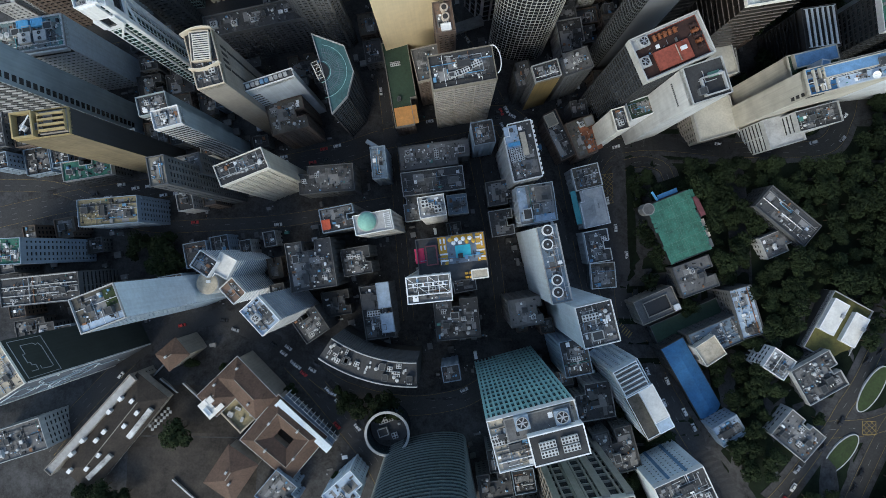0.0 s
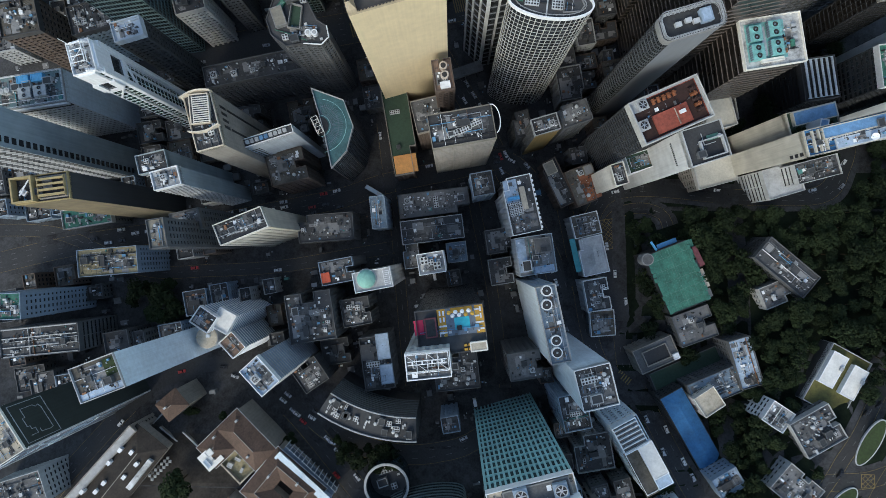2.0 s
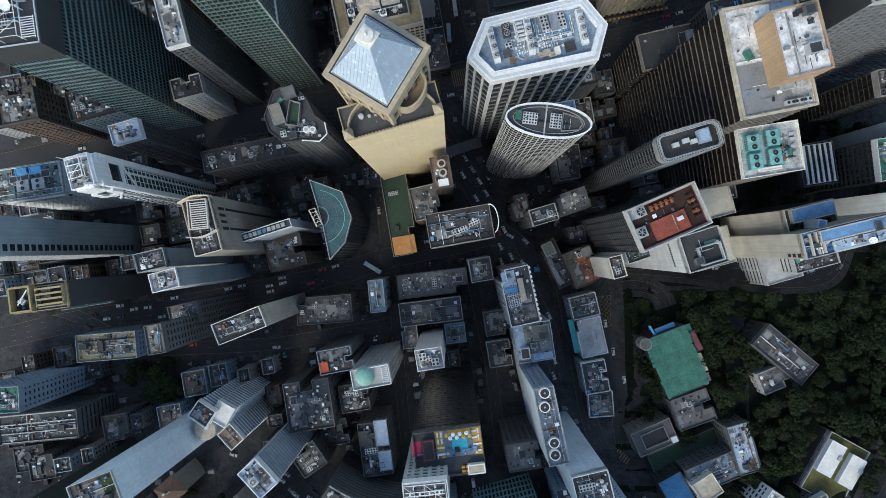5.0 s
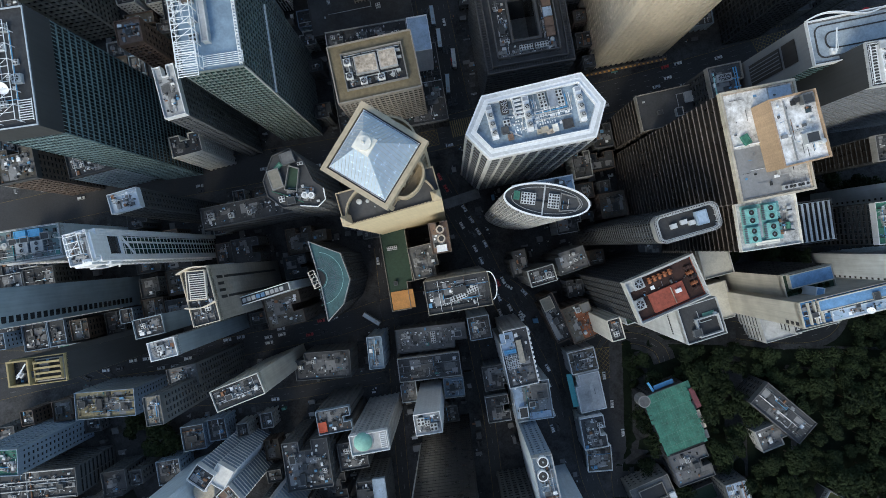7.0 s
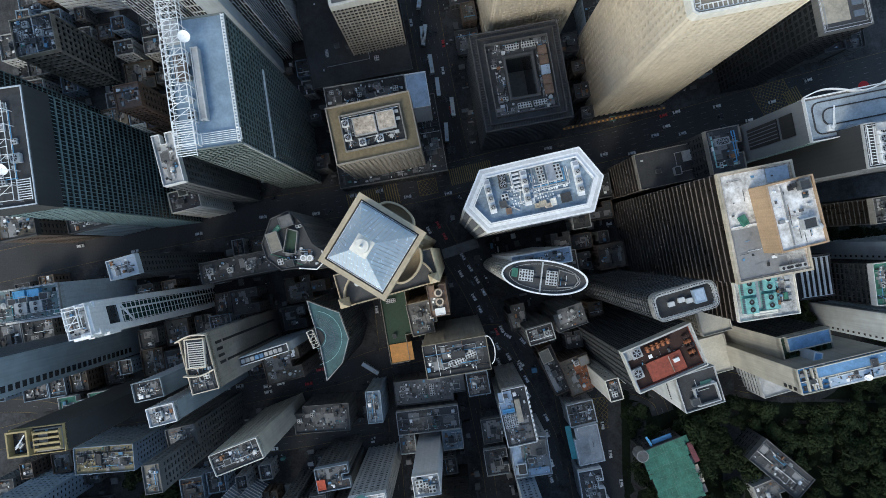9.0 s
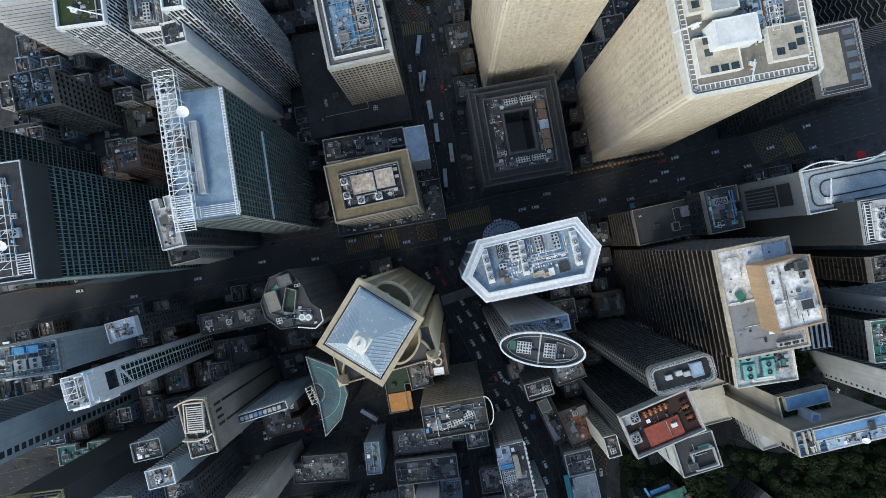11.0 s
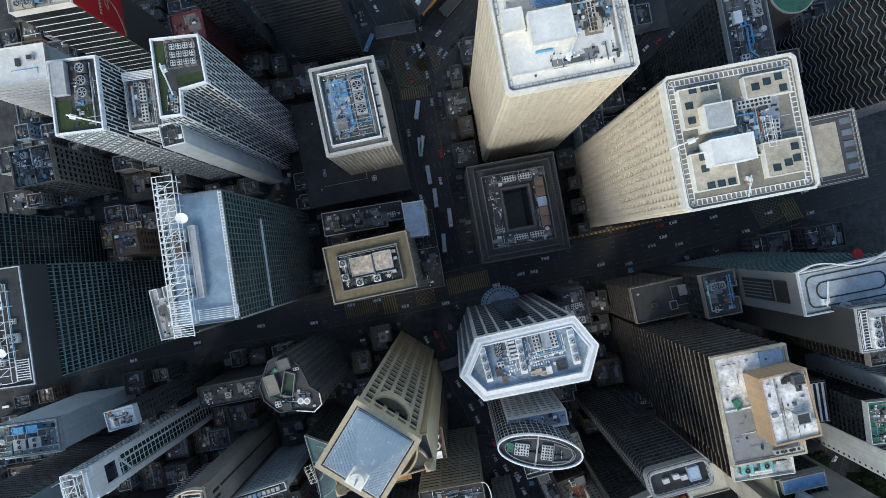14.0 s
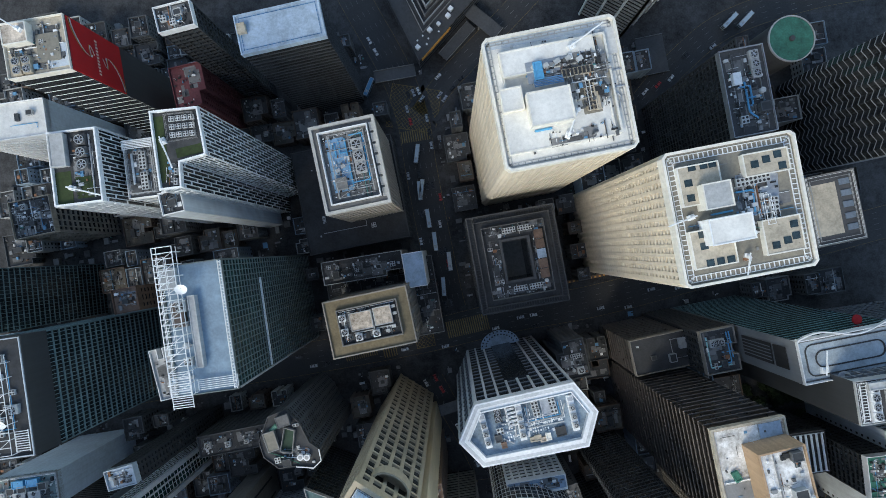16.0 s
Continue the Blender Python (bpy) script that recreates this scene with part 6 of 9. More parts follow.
# the footbridge over the street
x, y, w, d, turn, top = (5.7, 129.9, 15.6, 5.2, 19.2, 8.0)
bridge = thing("footbridge", pose(x, y, ground_z(x, y), 0, 0, turn), "covered grey footbridge over a street", "bridge")
part("deck", Mesh().box(0, 0, 7.0, w + 6, d, 0.6), "concrete", bridge)
part("roof", Mesh().box(0, 0, 10.2, w + 6, d + 0.6, 0.3), "roof_grey", bridge)
for u in (-w / 2, 0, w / 2):
    for v in (-d / 2 + 0.3, d / 2 - 0.3):
        part("post", Mesh().box(u, v, 0 if v else 7, 0.35, 0.35, 10.2), "concrete", bridge)

# ---- the middle and the old town ----
SUN_BED = Mesh().box(0, 0, 0.15, 1.7, 0.6, 0.12).box(-0.75, 0, 0.27, 0.3, 0.6, 0.3).data("sun_bed", "white")
simple("tower with a rooftop swimming pool on a yellow deck", (0.1, -3.4, 25.0, 16.6, 8.1, 134.6), "glass", wall="fan_dark", glass="glass_brown", span=0.1, storey=3.4, bay=2.4, pier=0.06, roof="roof_dark", edge="concrete_dark", amount=0)
simple("tower with an open white roof frame", (-7.7, -13.8, 15.4, 9.2, 6.7, 147.0), "old_white", roof="roof_grey", edge="white")
simple("old low block with many roof huts", (3.1, -36.2, 22.8, 20.6, 6.8, 44.0), "old", amount=1.6)
simple("white tower with a green dome on its roof", (-36.1, 11.6, 17.5, 9.1, 11.4, 81.0), "old_white", roof="roof_light", edge="white", amount=0)
simple("block with a dark blue roof and a red corner", (-57.1, 14.4, 16.8, 11.8, 11.8, 57.0), "old", roof="roof_dark", edge="blue_wall", amount=1.4)
simple("slim white tower with four roof fans", (-9.6, 19.6, 12.4, 9.8, 10.2, 76.5), "white", roof="roof_light", amount=1.0, kinds=("quad", "quad", "box"), blank=(0, 1, 2, 3))
simple("broad old block with a stepped roof", (-10.9, 36.6, 33.6, 12.6, 8.0, 31.0), "old", roof="roof_dark", edge="white_dirty", amount=0.25, pipes=0)
simple("small blue-grey lean-to block", (2.6, 24.6, 11.0, 11.0, 8.0, 25.0), "blue", roof="deck_blue", edge="white_dirty", amount=0.5)
simple("small low block beside a slim tower", (-22.6, 22.0, 8.6, 13.6, 8.0, 22.0), "old", roof="roof_grey", edge="slab_white", amount=0.6)
simple("dark old tenement with a bare roof", (25.2, 31.0, 13.4, 13.2, 10.0, 28.0), "old", roof="roof_dark", edge="concrete", amount=0.5)
simple("dark old tenement with thin roof walls", (26.6, 14.6, 12.4, 14.0, 10.0, 30.0), "old", roof="roof_dark", edge="white_dirty", amount=0.6)
simple("low block with a cluttered roof", (-10.4, 51.5, 38.9, 13.2, 7.9, 25.0), "old", roof="roof_grey", amount=1.6)
simple("long low block with one orange roof end", (-29.1, 90.1, 13.9, 46.7, 10.4, 27.0), "old_brown", roof="court_green", edge="stone_grey", amount=0.1, litter_on=False)
simple("grey office block with roof plant in a frame", (3.5, 80.9, 29.0, 15.2, 10.7, 86.0), "ribbon", wall="stone_grey", edge="roof_sand_dark", amount=0.5)
simple("brown block with round roof tanks", (-5.2, 105.8, 8.8, 14.2, 10.2, 80.0), "old_brown", roof="roof_brown", amount=0.6)
simple("brown block with a stepped roof", (-13.7, 94.2, 13.8, 16.6, 14.2, 50.0), "old_brown", roof="roof_grey", edge="stone_grey", amount=0.8)
simple("small blue-grey walled block", (15.2, 60.2, 11.2, 11.9, 10.9, 45.0), "blue", roof="roof_dark")
simple("block with white roof units and a sandy hut", (33.4, 48.2, 14.3, 28.0, 13.3, 62.0), "old_white", amount=0.5, roof="roof_dark", edge="white")
ob, h, w, d = BUILT["block with white roof units and a sandy hut"]
pad(ob, (-3.4, 7.5, 6.6, 11.0, 0), h, "roof_paleblue", "roof_deck", 0.2)
block(ob, (1.6, 3.0, 2.4, 11.0, 0), h, 2.0, "roof_sand", "stair_house", "roof_sand")
for i in range(3):
    for j in range(3):
        put(ob, "quad", -5.2 + 2.2 * i, -3.6 + 2.3 * j, h + 0.2, 0, 0.66)
block(ob, (-3.2, 3.8, 5.6, 1.6, 0), h + 0.2, 1.0, "pipe_blue", "tank")
for k in range(12):
    part("edge_post", Mesh().box(w / 2 + 0.3, -d / 2 + 1.4 + 2.3 * k, h - 1.0, 0.8, 1.2, 2.4), "white", ob)
litter(ob, 6, 10, h, 505, 1.2, at=pose(-3, -8, 0))
simple("block with a bare concrete roof", (42.7, 23.8, 18.9, 19.6, 9.4, 48.0), "blue", wall="slab_white", roof="roof_smooth", amount=0.2, edge="slab_white")
ob, h, w, d = BUILT["block with a bare concrete roof"]
pad(ob, (-w / 2 + 2.6, 0.5, 4.4, d - 2.4, 0), h, "roof_paleblue", "terrace", 0.5)
pad(ob, (3.0, -d / 2 + 2.2, w - 8, 3.4, 0), h, "roof_paleblue", "terrace", 0.5)
block(ob, (-w / 2 + 4, -d / 2 + 5, 4.5, 5.5, 0), h, 2.6, "slab_white", "stair_house", "roof_dark")
block(ob, (4, 4.5, 8.5, 7.5, 0), h, 1.4, "concrete", "plant_room", "roof_grey")
simple("pale blue slab block with round roof tanks", (44.6, -6.0, 8.9, 34.2, 12.8, 91.5), "blue", roof="deck_blue", amount=0.3, blank={3: "flats_blue"}, edge="white_dirty")
simple("pale blue tower with a blank wall", (60.8, -30.4, 15.2, 17.6, 14.5, 103.5), "blue", blank={2: "flats_blue", 3: "flats_blue"}, roof="roof_dark", edge="white", amount=1.6)
simple("low block with a white roof edge", (72.9, 40.4, 14.7, 12.3, 14.4, 26.0), "old_white", roof="roof_umber", edge="white", amount=1.2)
simple("hall with a pale hipped roof and teal edge", (76.7, 23.7, 14.0, 20.5, 13.4, 27.0), "old_white", roof="roof_light", edge="white", amount=0.1)
simple("low block with rows of air conditioners", (78.5, 2.6, 12.8, 17.1, 11.1, 30.0), "old_white", roof="roof_dark", edge="white", amount=2.0, kinds=("quad", "bank", "pair"))
simple("low bare concrete street block", (83.1, -13.4, 13.3, 13.9, 5.4, 24.0), "old", roof="roof_umber", edge="white", amount=0.5)
simple("hall with a worn green rooftop court", (118.7, 13.0, 21.5, 33.5, 22.5, 38.6), "old", wall="dark_wall", blank=(3,), roof="roof_green", parapet=0.4, amount=0)
simple("grey flat-roofed school block", (129.4, -12.8, 20.3, 17.2, 21.1, 34.0), "old", roof="roof_grey", amount=0.2, pipes=0)
simple("school block round a small yard", (110.0, -28.8, 22.2, 13.3, 24.7, 32.0), "blue", wall="stone_grey", roof="roof_grey", edge="stone_grey", amount=0)
simple("dark green school court on a low deck", (128.4, -37.6, 39.3, 11.4, 24.3, 26.0), "old", roof="court_green", amount=0.0)
simple("grey school block beside a court", (139.2, -43.6, 28.9, 14.0, 24.1, 40.0), "old", roof="deck_blue", blank=(0,), amount=0.6)
simple("small cream school block with a bare roof", (132.9, -50.3, 12.0, 11.4, 34.3, 45.0), "old", wall="cream_white", roof="roof_sand", amount=0.1, pipes=0, blank=(0, 3))
simple("school wing with a pale blue roof", (152.6, -30.5, 11.5, 26.0, 17.2, 42.0), "old", roof="roof_paleblue", amount=0.3)
simple("long hall with a bright blue roof", (127.0, -67.0, 13.1, 44.4, 30.2, 38.0), "old", wall="dark_wall", roof="roof_blue", amount=0, parapet=0.4)
simple("end block with a pale blue roof", (140.0, -88.9, 13.9, 10.9, 32, 52.0), "blue", roof="roof_paleblue", amount=0.3)
simple("grey house with dark terraces among the trees", (170.9, 19.2, 13.7, 32.2, 50.7, 45.8), "old", wall="dark_wall", roof="roof_dark", edge="grey_wall", amount=0.25)
simple("white house wing among the trees", (168.9, 5.4, 15.9, 11.6, 23.7, 40.0), "old_white", roof="roof_grey", amount=0.6)
# left wall of the white house takes a dark colour so its bared height stays unseen
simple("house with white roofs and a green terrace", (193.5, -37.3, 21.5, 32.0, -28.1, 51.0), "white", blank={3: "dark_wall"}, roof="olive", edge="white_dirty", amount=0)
simple("white apartment block on the hill", (162.7, -54.6, 11.3, 12.3, 57, 54.5), "white", roof="roof_light", amount=1.6)
simple("grey apartment block on the hill", (180.9, -60.6, 21.6, 19.2, 30.5, 57.0), "old", roof="roof_dark", edge="white_dirty", amount=0.9)
simple("apartment block with a white stair roof", (169.2, -88.2, 16.0, 21.0, 50.4, 60.0), "old_white", roof="roof_grey", amount=1.0)
simple("teal panelled tower with big roof fans", (31.3, -66.7, 32.4, 19.1, 15.3, 137.0), "office", wall="teal_panel", glass="glass_teal", edge="white", storey=6.6, span=0.16, bay=2.0, pier=0.42, proud=0.5, amount=0.5, roof="roof_sand", fine=True)
simple("small blue-grey tower of flats", (59.7, -50.9, 13.0, 17.3, 12.7, 67.0), "blue", roof="roof_dark")
simple("concrete block with a worn roof", (36.5, -30.3, 15.9, 13.6, 9.7, 60.0), "old", roof="roof_grey", amount=0.5)
simple("blue-white stepped block beside a road", (89.9, -68.8, 13.5, 35.9, 29.1, 72.0), "blue", wall="flats_blue", roof="roof_grey", edge="white", amount=0)
simple("tall slab with a blank pale blue wall", (-132.9, -24.2, 17.9, 13.8, 21.8, 129.5), "blue", blank={1: "flats_blue", 2: "flats_blue"}, roof="roof_umber", edge="white_dirty", amount=0.2)
simple("tall tower with a black and white mural", (-182.4, -53.0, 20.8, 19.8, 33.7, 118.0), "blue", wall="dark_wall", blank={0: "mural_ground", 1: "court_wall"}, edge="cream_white", roof="roof_sand", amount=0.5)
simple("tower flats with a dark roof beside a round stair", (-116.3, -8.5, 8.9, 9.9, 56.9, 74.0), "blue", wall="flats_blue", glass="blue_wall", band_wall="white", span=0.16, pier=0, roof="roof_dark", edge="white", amount=0.3)
simple("tower flats with a plain white roof", (-108.4, -9.4, 10.2, 8.8, 61.3, 70.0), "blue", wall="flats_blue", glass="blue_wall", band_wall="white", span=0.16, pier=0, roof="roof_white", edge="white", amount=0)
simple("tower flats with a small brown roof", (-105.5, -21.6, 8.2, 10.2, 43.4, 66.0), "blue", wall="flats_blue", glass="blue_wall", band_wall="white", span=0.16, pier=0, roof="roof_brown", edge="white", amount=0.3)
x, y = (-118.1, -18.3)
drum = thing("stair_tower", pose(x, y, ground_z(x, y), 0, 0, 0), "round cream stair tower with a flat roof", "building")
FOOT.append((x, y, 0, 5, 5))
hz = 66 - ground_z(x, y)
part("wall", Mesh().cone(0, 0, -1, hz, 5.4, 5.4, 28), "white_dirty", drum)
part("roof", Mesh().cone(0, 0, hz, hz + 0.5, 5.2, 5.0, 28), "roof_sand", drum)
part("hatch", Mesh().box(1, 1, hz + 0.5, 1.8, 1.4, 1.2), "white", drum)
simple("blue-grey tower of small flats", (-82.7, -30.0, 10.3, 14.6, 43.4, 95.0), "blue", wall="flats_blue", glass="blue_wall", band_wall="white_dirty", span=0.16, pier=0, edge="white", roof="roof_paleblue")
simple("dark old block with tanks on its roof", (-70.7, -8.9, 23.1, 24.6, 9.4, 54.0), "old", amount=1.6)
simple("old block with white roof units", (-49.3, -6.9, 14.8, 14.2, 11.0, 45.0), "old", amount=1.8, kinds=("quad", "pair", "box", "hut_dark"))
simple("old block with pale blue roof sheds", (-37.9, -32.9, 15.2, 27.3, 8.5, 46.0), "old", roof="roof_dark", amount=1.0)
simple("old grey block on a bend", (-73.7, -41.0, 14.6, 14.3, 35.3, 40.0), "old", amount=1.2)
simple("beige slab of flats with plant on the roof", (-94.4, 35.2, 22.9, 9.7, 22.6, 88.0), "beige", wall="wall_pale", blank=(1,), roof="roof_dark", edge="cream_white", amount=1.4)
simple("slim beige tower with a rounded end", (-123.8, 31.1, 7.4, 12.3, 10.2, 104.0), "old", wall="grey_wall", roof="roof_sand_dark", amount=0.6)
simple("grey slab of old flats", (-127.0, 37.7, 14.4, 10.2, 13.8, 70.0), "old", roof="roof_grey", amount=0.6)
simple("low roof with green matting", (-201.1, 41.4, 27.2, 10.3, 9.8, 28.0), "old", roof="roof_green", edge="white_dirty", amount=1.0)
simple("old block with a pale ochre roof", (-179.1, 17.3, 31.4, 14.0, 5.6, 45.0), "blue", roof="roof_ochre", amount=0.8)
simple("blue-grey tower with stepped roof", (-136.1, 63.6, 13.6, 8.6, 14, 85.0), "ribbon", wall="wall_slate", blank=(1,), band_wall="white_dirty", span=0.14, storey=3.2, pier=0, roof="roof_dark", amount=1.2)
simple("stepped tower with white roofs", (-124.8, 55.3, 12.1, 8.2, 15.1, 95.0), "ribbon", wall="wall_slate", blank=(1,), band_wall="white_dirty", span=0.16, storey=3.2, pier=0, edge="white", roof="roof_light", amount=1.4)
simple("tall beige tower with a louvred roof house", (-106.1, 79.1, 11.7, 24.1, 15.5, 101.0), "cream", wall="stone_grey", edge="cream", roof="roof_dark", amount=0.8, blank=(0, 1, 2))
simple("thin white slab with a blank wall", (-87.5, 78.3, 24.3, 3.9, 18.6, 73.0), "white", wall="slab_white", blank=(0, 1), roof="roof_dark", amount=0, parapet=1.0, edge="white")
ob, h, w, d = BUILT["thin white slab with a blank wall"]
for k in range(9):
    part("cabinet", Mesh().box(0, 0, 0, 1.5, 1.7, 1.4).box(0, 0, 1.4, 1.7, 1.9, 0.1), "steel_blue" if k in (3, 4) else "white_dirty", ob, at=pose(-w / 2 + 2.2 + 2.3 * k, 0, h))
m = Mesh()
for k in range(16):
    m.box(-w / 2 + 2.6, -d / 2 - 0.1, h - 9 - 3.4 * k, 4.0, 0.35, 0.7)
part("slit_window", m, "fan_dark", ob, kind="stuff")
simple("long low block with a crowded roof", (-68.3, 36.9, 29.8, 14.7, 5.2, 32.0), "old", roof="roof_dark", amount=1.0)
simple("small blue-roofed block beside a street", (-39.3, 45.2, 7.9, 17.0, 6.7, 38.0), "blue", roof="deck_blue", amount=0.3)
simple("brown block with white roof units", (-86.3, 67.8, 19.5, 16.6, 15.3, 45.0), "old_brown", roof="roof_umber", amount=1.2)
x, y, w, d, turn, top = (-56.6, 78.0, 15.2, 26.7, 10.5, 64.0)
foot = [(u * 1.04, v * 1.04) for u, v in ((-7.8, 26.2), (-5.2, 5.0), (-4.7, -12.2), (3.8, -5.3), (8.6, 5.4), (6.2, 18.2))]
fan, hf = tower("teal fan-shaped glass tower", x, y, foot, turn, top, wall="dark_wall", glass="glass_blue", storey=3.5, span=0.12, bay=2, pier=0.1, roof="teal_roof", edge="white_dirty", parapet=1.2, crown=1.5)
cu, cv = -7.3, 8.6
for r0, r1, key in ((0.1, 4.5, "fan_dark"), (5.2, 5.4, "teal_panel"), (9.5, 9.65, "slate_deck"), (13.0, 13.2, "teal_panel")):
    m = Mesh()
    arcs = [radians(-88 + 12.5 * i) for i in range(14)]
    for a0, a1 in zip(arcs, arcs[1:]):
        m.prism([(cu + r0 * math.cos(a0), cv + r0 * math.sin(a0)), (cu + r1 * math.cos(a0), cv + r1 * math.sin(a0)), (cu + r1 * math.cos(a1), cv + r1 * math.sin(a1)), (cu + r0 * math.cos(a1), cv + r0 * math.sin(a1))], hf, hf + (0.5 if r0 < 1 else 0.25))
    part("roof_ring", m, key, fan, kind="stuff")
m = Mesh()
for i in range(33):
    a = radians(-84 + 5 * i)
    m.tube((cu + 5.4 * math.cos(a), cv + 5.4 * math.sin(a), hf + 0.15), (cu + 11.5 * math.cos(a), cv + 11.5 * math.sin(a), hf + 0.15), 0.08, 4)
part("roof_rib", m, "slate_deck", fan, kind="stuff")
lattice(fan, cu - 0.5, cv, 3.0, 8.5, 15, hf, 3.2, "cream_white", 1.6, 0.14)
# olive front is the yellow wall with its dimness put into the colour
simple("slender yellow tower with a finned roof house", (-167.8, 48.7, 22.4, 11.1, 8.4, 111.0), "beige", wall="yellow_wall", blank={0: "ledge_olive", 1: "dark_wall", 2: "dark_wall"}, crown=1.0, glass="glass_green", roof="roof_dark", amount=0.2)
simple("white tower with a sloping roof frame", (-145.3, 98.9, 9.2, 12.8, 15.8, 122.0), "white", wall="white", glass="glass_green", roof="roof_light", edge="white", storey=3.6, span=0.13, bay=2.4, pier=0.08, proud=0.16, fin=0.05, amount=0.5)
simple("tower with blue tanks and fans on its roof", (-204.7, 100.2, 33.5, 15.8, 9.4, 68.0), "ribbon", wall="white", glass="glass_teal", blank={1: "flats_blue", 2: "flats_blue"}, span=0.7, storey=3.6, bay=2.4, pier=0.3, proud=0.12, fin=0.04, roof="teal_line", edge="white_dirty", amount=0.8, kinds=("hut", "quad", "box"))
HOLE = Mesh().box(0, 0, 0, 0.2, 2.8, 2.6).data("window", "glass_dark")
x, y, w, d, turn, _ = (-200.6, 72.1, 32.1, 16.7, 5.5, 5.0)
simple("huge slab tower with a blank grey-blue wall", (x, y, w, d, turn, 125.0), "blue", wall="dark_wall", band_wall="grey_wall", span=0.3, proud=0.3, pier=0, blank={1: "wall_slate"}, edge="wall_slate")
ob, h, w, d = BUILT["huge slab tower with a blank grey-blue wall"]
m = Mesh()
for k in range(30):
    for u in (-0.36, -0.12, 0.12, 0.36):
        m.box(u * w, -d / 2 - 0.3, h - 6.0 - 3.5 * k, 0.13 * w, 0.6, 0.25)
part("balcony", m, "white_dirty", ob, kind="stuff")
for k in range(26):
    part("window", HOLE, (), ob, at=pose(w / 2 + 0.12, -d / 2 + 3.4, h - 8 - 4.2 * k))
simple("tower block with a teal roof", (-215.0, -4.2, 21.5, 12.4, 3.3, 72.5), "blue", roof="roof_green")
ob, h = simple("broad old block with rows of rails on its roof", (-210.7, -23.6, 41.0, 14.8, 6.5, 50.0), "ribbon", wall="grey_wall", roof="roof_dark", amount=0.3)
for k in range(4):
    slats(ob, 0, (k - 1.5) * 4.6, 0.25, (-210.7, -23.6, 41.0, 14.8, 6.5, 50.0)[2] - 2, 90, h + 0.5, 1, "white_dirty", 0.25, 0.5, "roof_rail")
simple("small tower with a gold front", (45.1, 88.1, 13.0, 8.2, 17.4, 59.0), "old", wall="grey_wall", blank={0: "gold_wall"}, roof="roof_dark", amount=1.2, edge="white_dirty")
simple("grey block beside a gold tower", (61.1, 95.6, 15.5, 10.9, 20.3, 50.0), "old", roof="roof_grey", amount=1.0)
simple("low dark block beside a gold tower", (36.4, 93.6, 9.4, 13.5, 14.8, 34.0), "old", wall="dark_wall")
simple("grey tower with a red-painted roof yard", (89.9, 85.2, 30.8, 18.8, 24.4, 102.0), "office", wall="dark_wall", roof="roof_red", edge="white_stone", parapet=2.6, rim=0.4, storey=3.2, span=0.2, bay=3, pier=0.1, amount=0, litter_on=False)
simple("white wedge tower with a dark roof court", (105.6, 72.0, 16.9, 15.7, 18.3, 101.0), "white", wall="wall_white", blank=(0, 3), roof="roof_dark", edge="white_dirty", amount=0.25, litter_on=False)
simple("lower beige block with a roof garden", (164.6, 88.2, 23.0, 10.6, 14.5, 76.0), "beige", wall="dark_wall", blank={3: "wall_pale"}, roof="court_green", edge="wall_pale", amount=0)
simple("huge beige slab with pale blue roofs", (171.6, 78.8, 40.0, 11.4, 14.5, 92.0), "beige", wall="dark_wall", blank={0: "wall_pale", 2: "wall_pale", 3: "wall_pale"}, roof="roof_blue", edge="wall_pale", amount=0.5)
simple("white block with ribbed sides", (181.8, 68.6, 22.1, 10.3, 15.5, 52.0), "ribbon", roof="roof_dark", amount=1.2)
simple("low white hall with ribbed sides", (171.4, 64.2, 18.8, 15.8, 17.1, 40.0), "ribbon", roof="roof_light", amount=0.0)
simple("terrace block with a bare sandy roof", (141.7, 72.9, 21.7, 20.2, 15.8, 26.0), "old", wall="stone_grey", roof="wall_pale", edge="white_stone", amount=0.0, pipes=0)
simple("bare pale concrete podium beside a red-roofed tower", (133.0, 98.2, 15.0, 19.0, 15.8, 50.0), "old", wall="stone_grey", roof="wall_pale", edge="white_stone", amount=0, pipes=0)
simple("narrow beige tower with roof fans", (79.4, 63.2, 6.4, 10.5, 16.5, 66.5), "beige", wall="cream_white", roof="roof_dark", amount=1.5, kinds=("quad", "pair"), blank=(3,))
simple("white block with a green roof", (91.7, 70.7, 12.8, 8.9, 19.4, 58.0), "white", roof="court_green", amount=0.4)
simple("low brown block with roof huts", (71.3, 62.1, 15.2, 20.2, 22.3, 28.0), "old_brown", roof="roof_umber", amount=0.3)
ob, h, w, d = BUILT["low brown block with roof huts"]
pad(ob, (2.6, -1.5, 8.6, 15.5, 0), h, "rust_orange", "roof_deck", 0.3)
block(ob, (4.6, 6.8, 5.0, 5.0, 0), h, 2.0, "roof_sand_dark", "shed", "roof_smooth")
simple("narrow low roof beside a street", (57.6, 63.5, 9.1, 27.0, 26.5, 24.0), "old_brown", roof="roof_dark", amount=0.5)
ob, h, w, d = BUILT["narrow low roof beside a street"]
block(ob, (-0.6, 9.0, 6.0, 7.0, 0), h, 2.2, "roof_sand", "shed", "roof_sand_dark")
pad(ob, (-2.6, -4.0, 2.6, 14.0, 0), h, "roof_smooth", "roof_deck", 0.3)

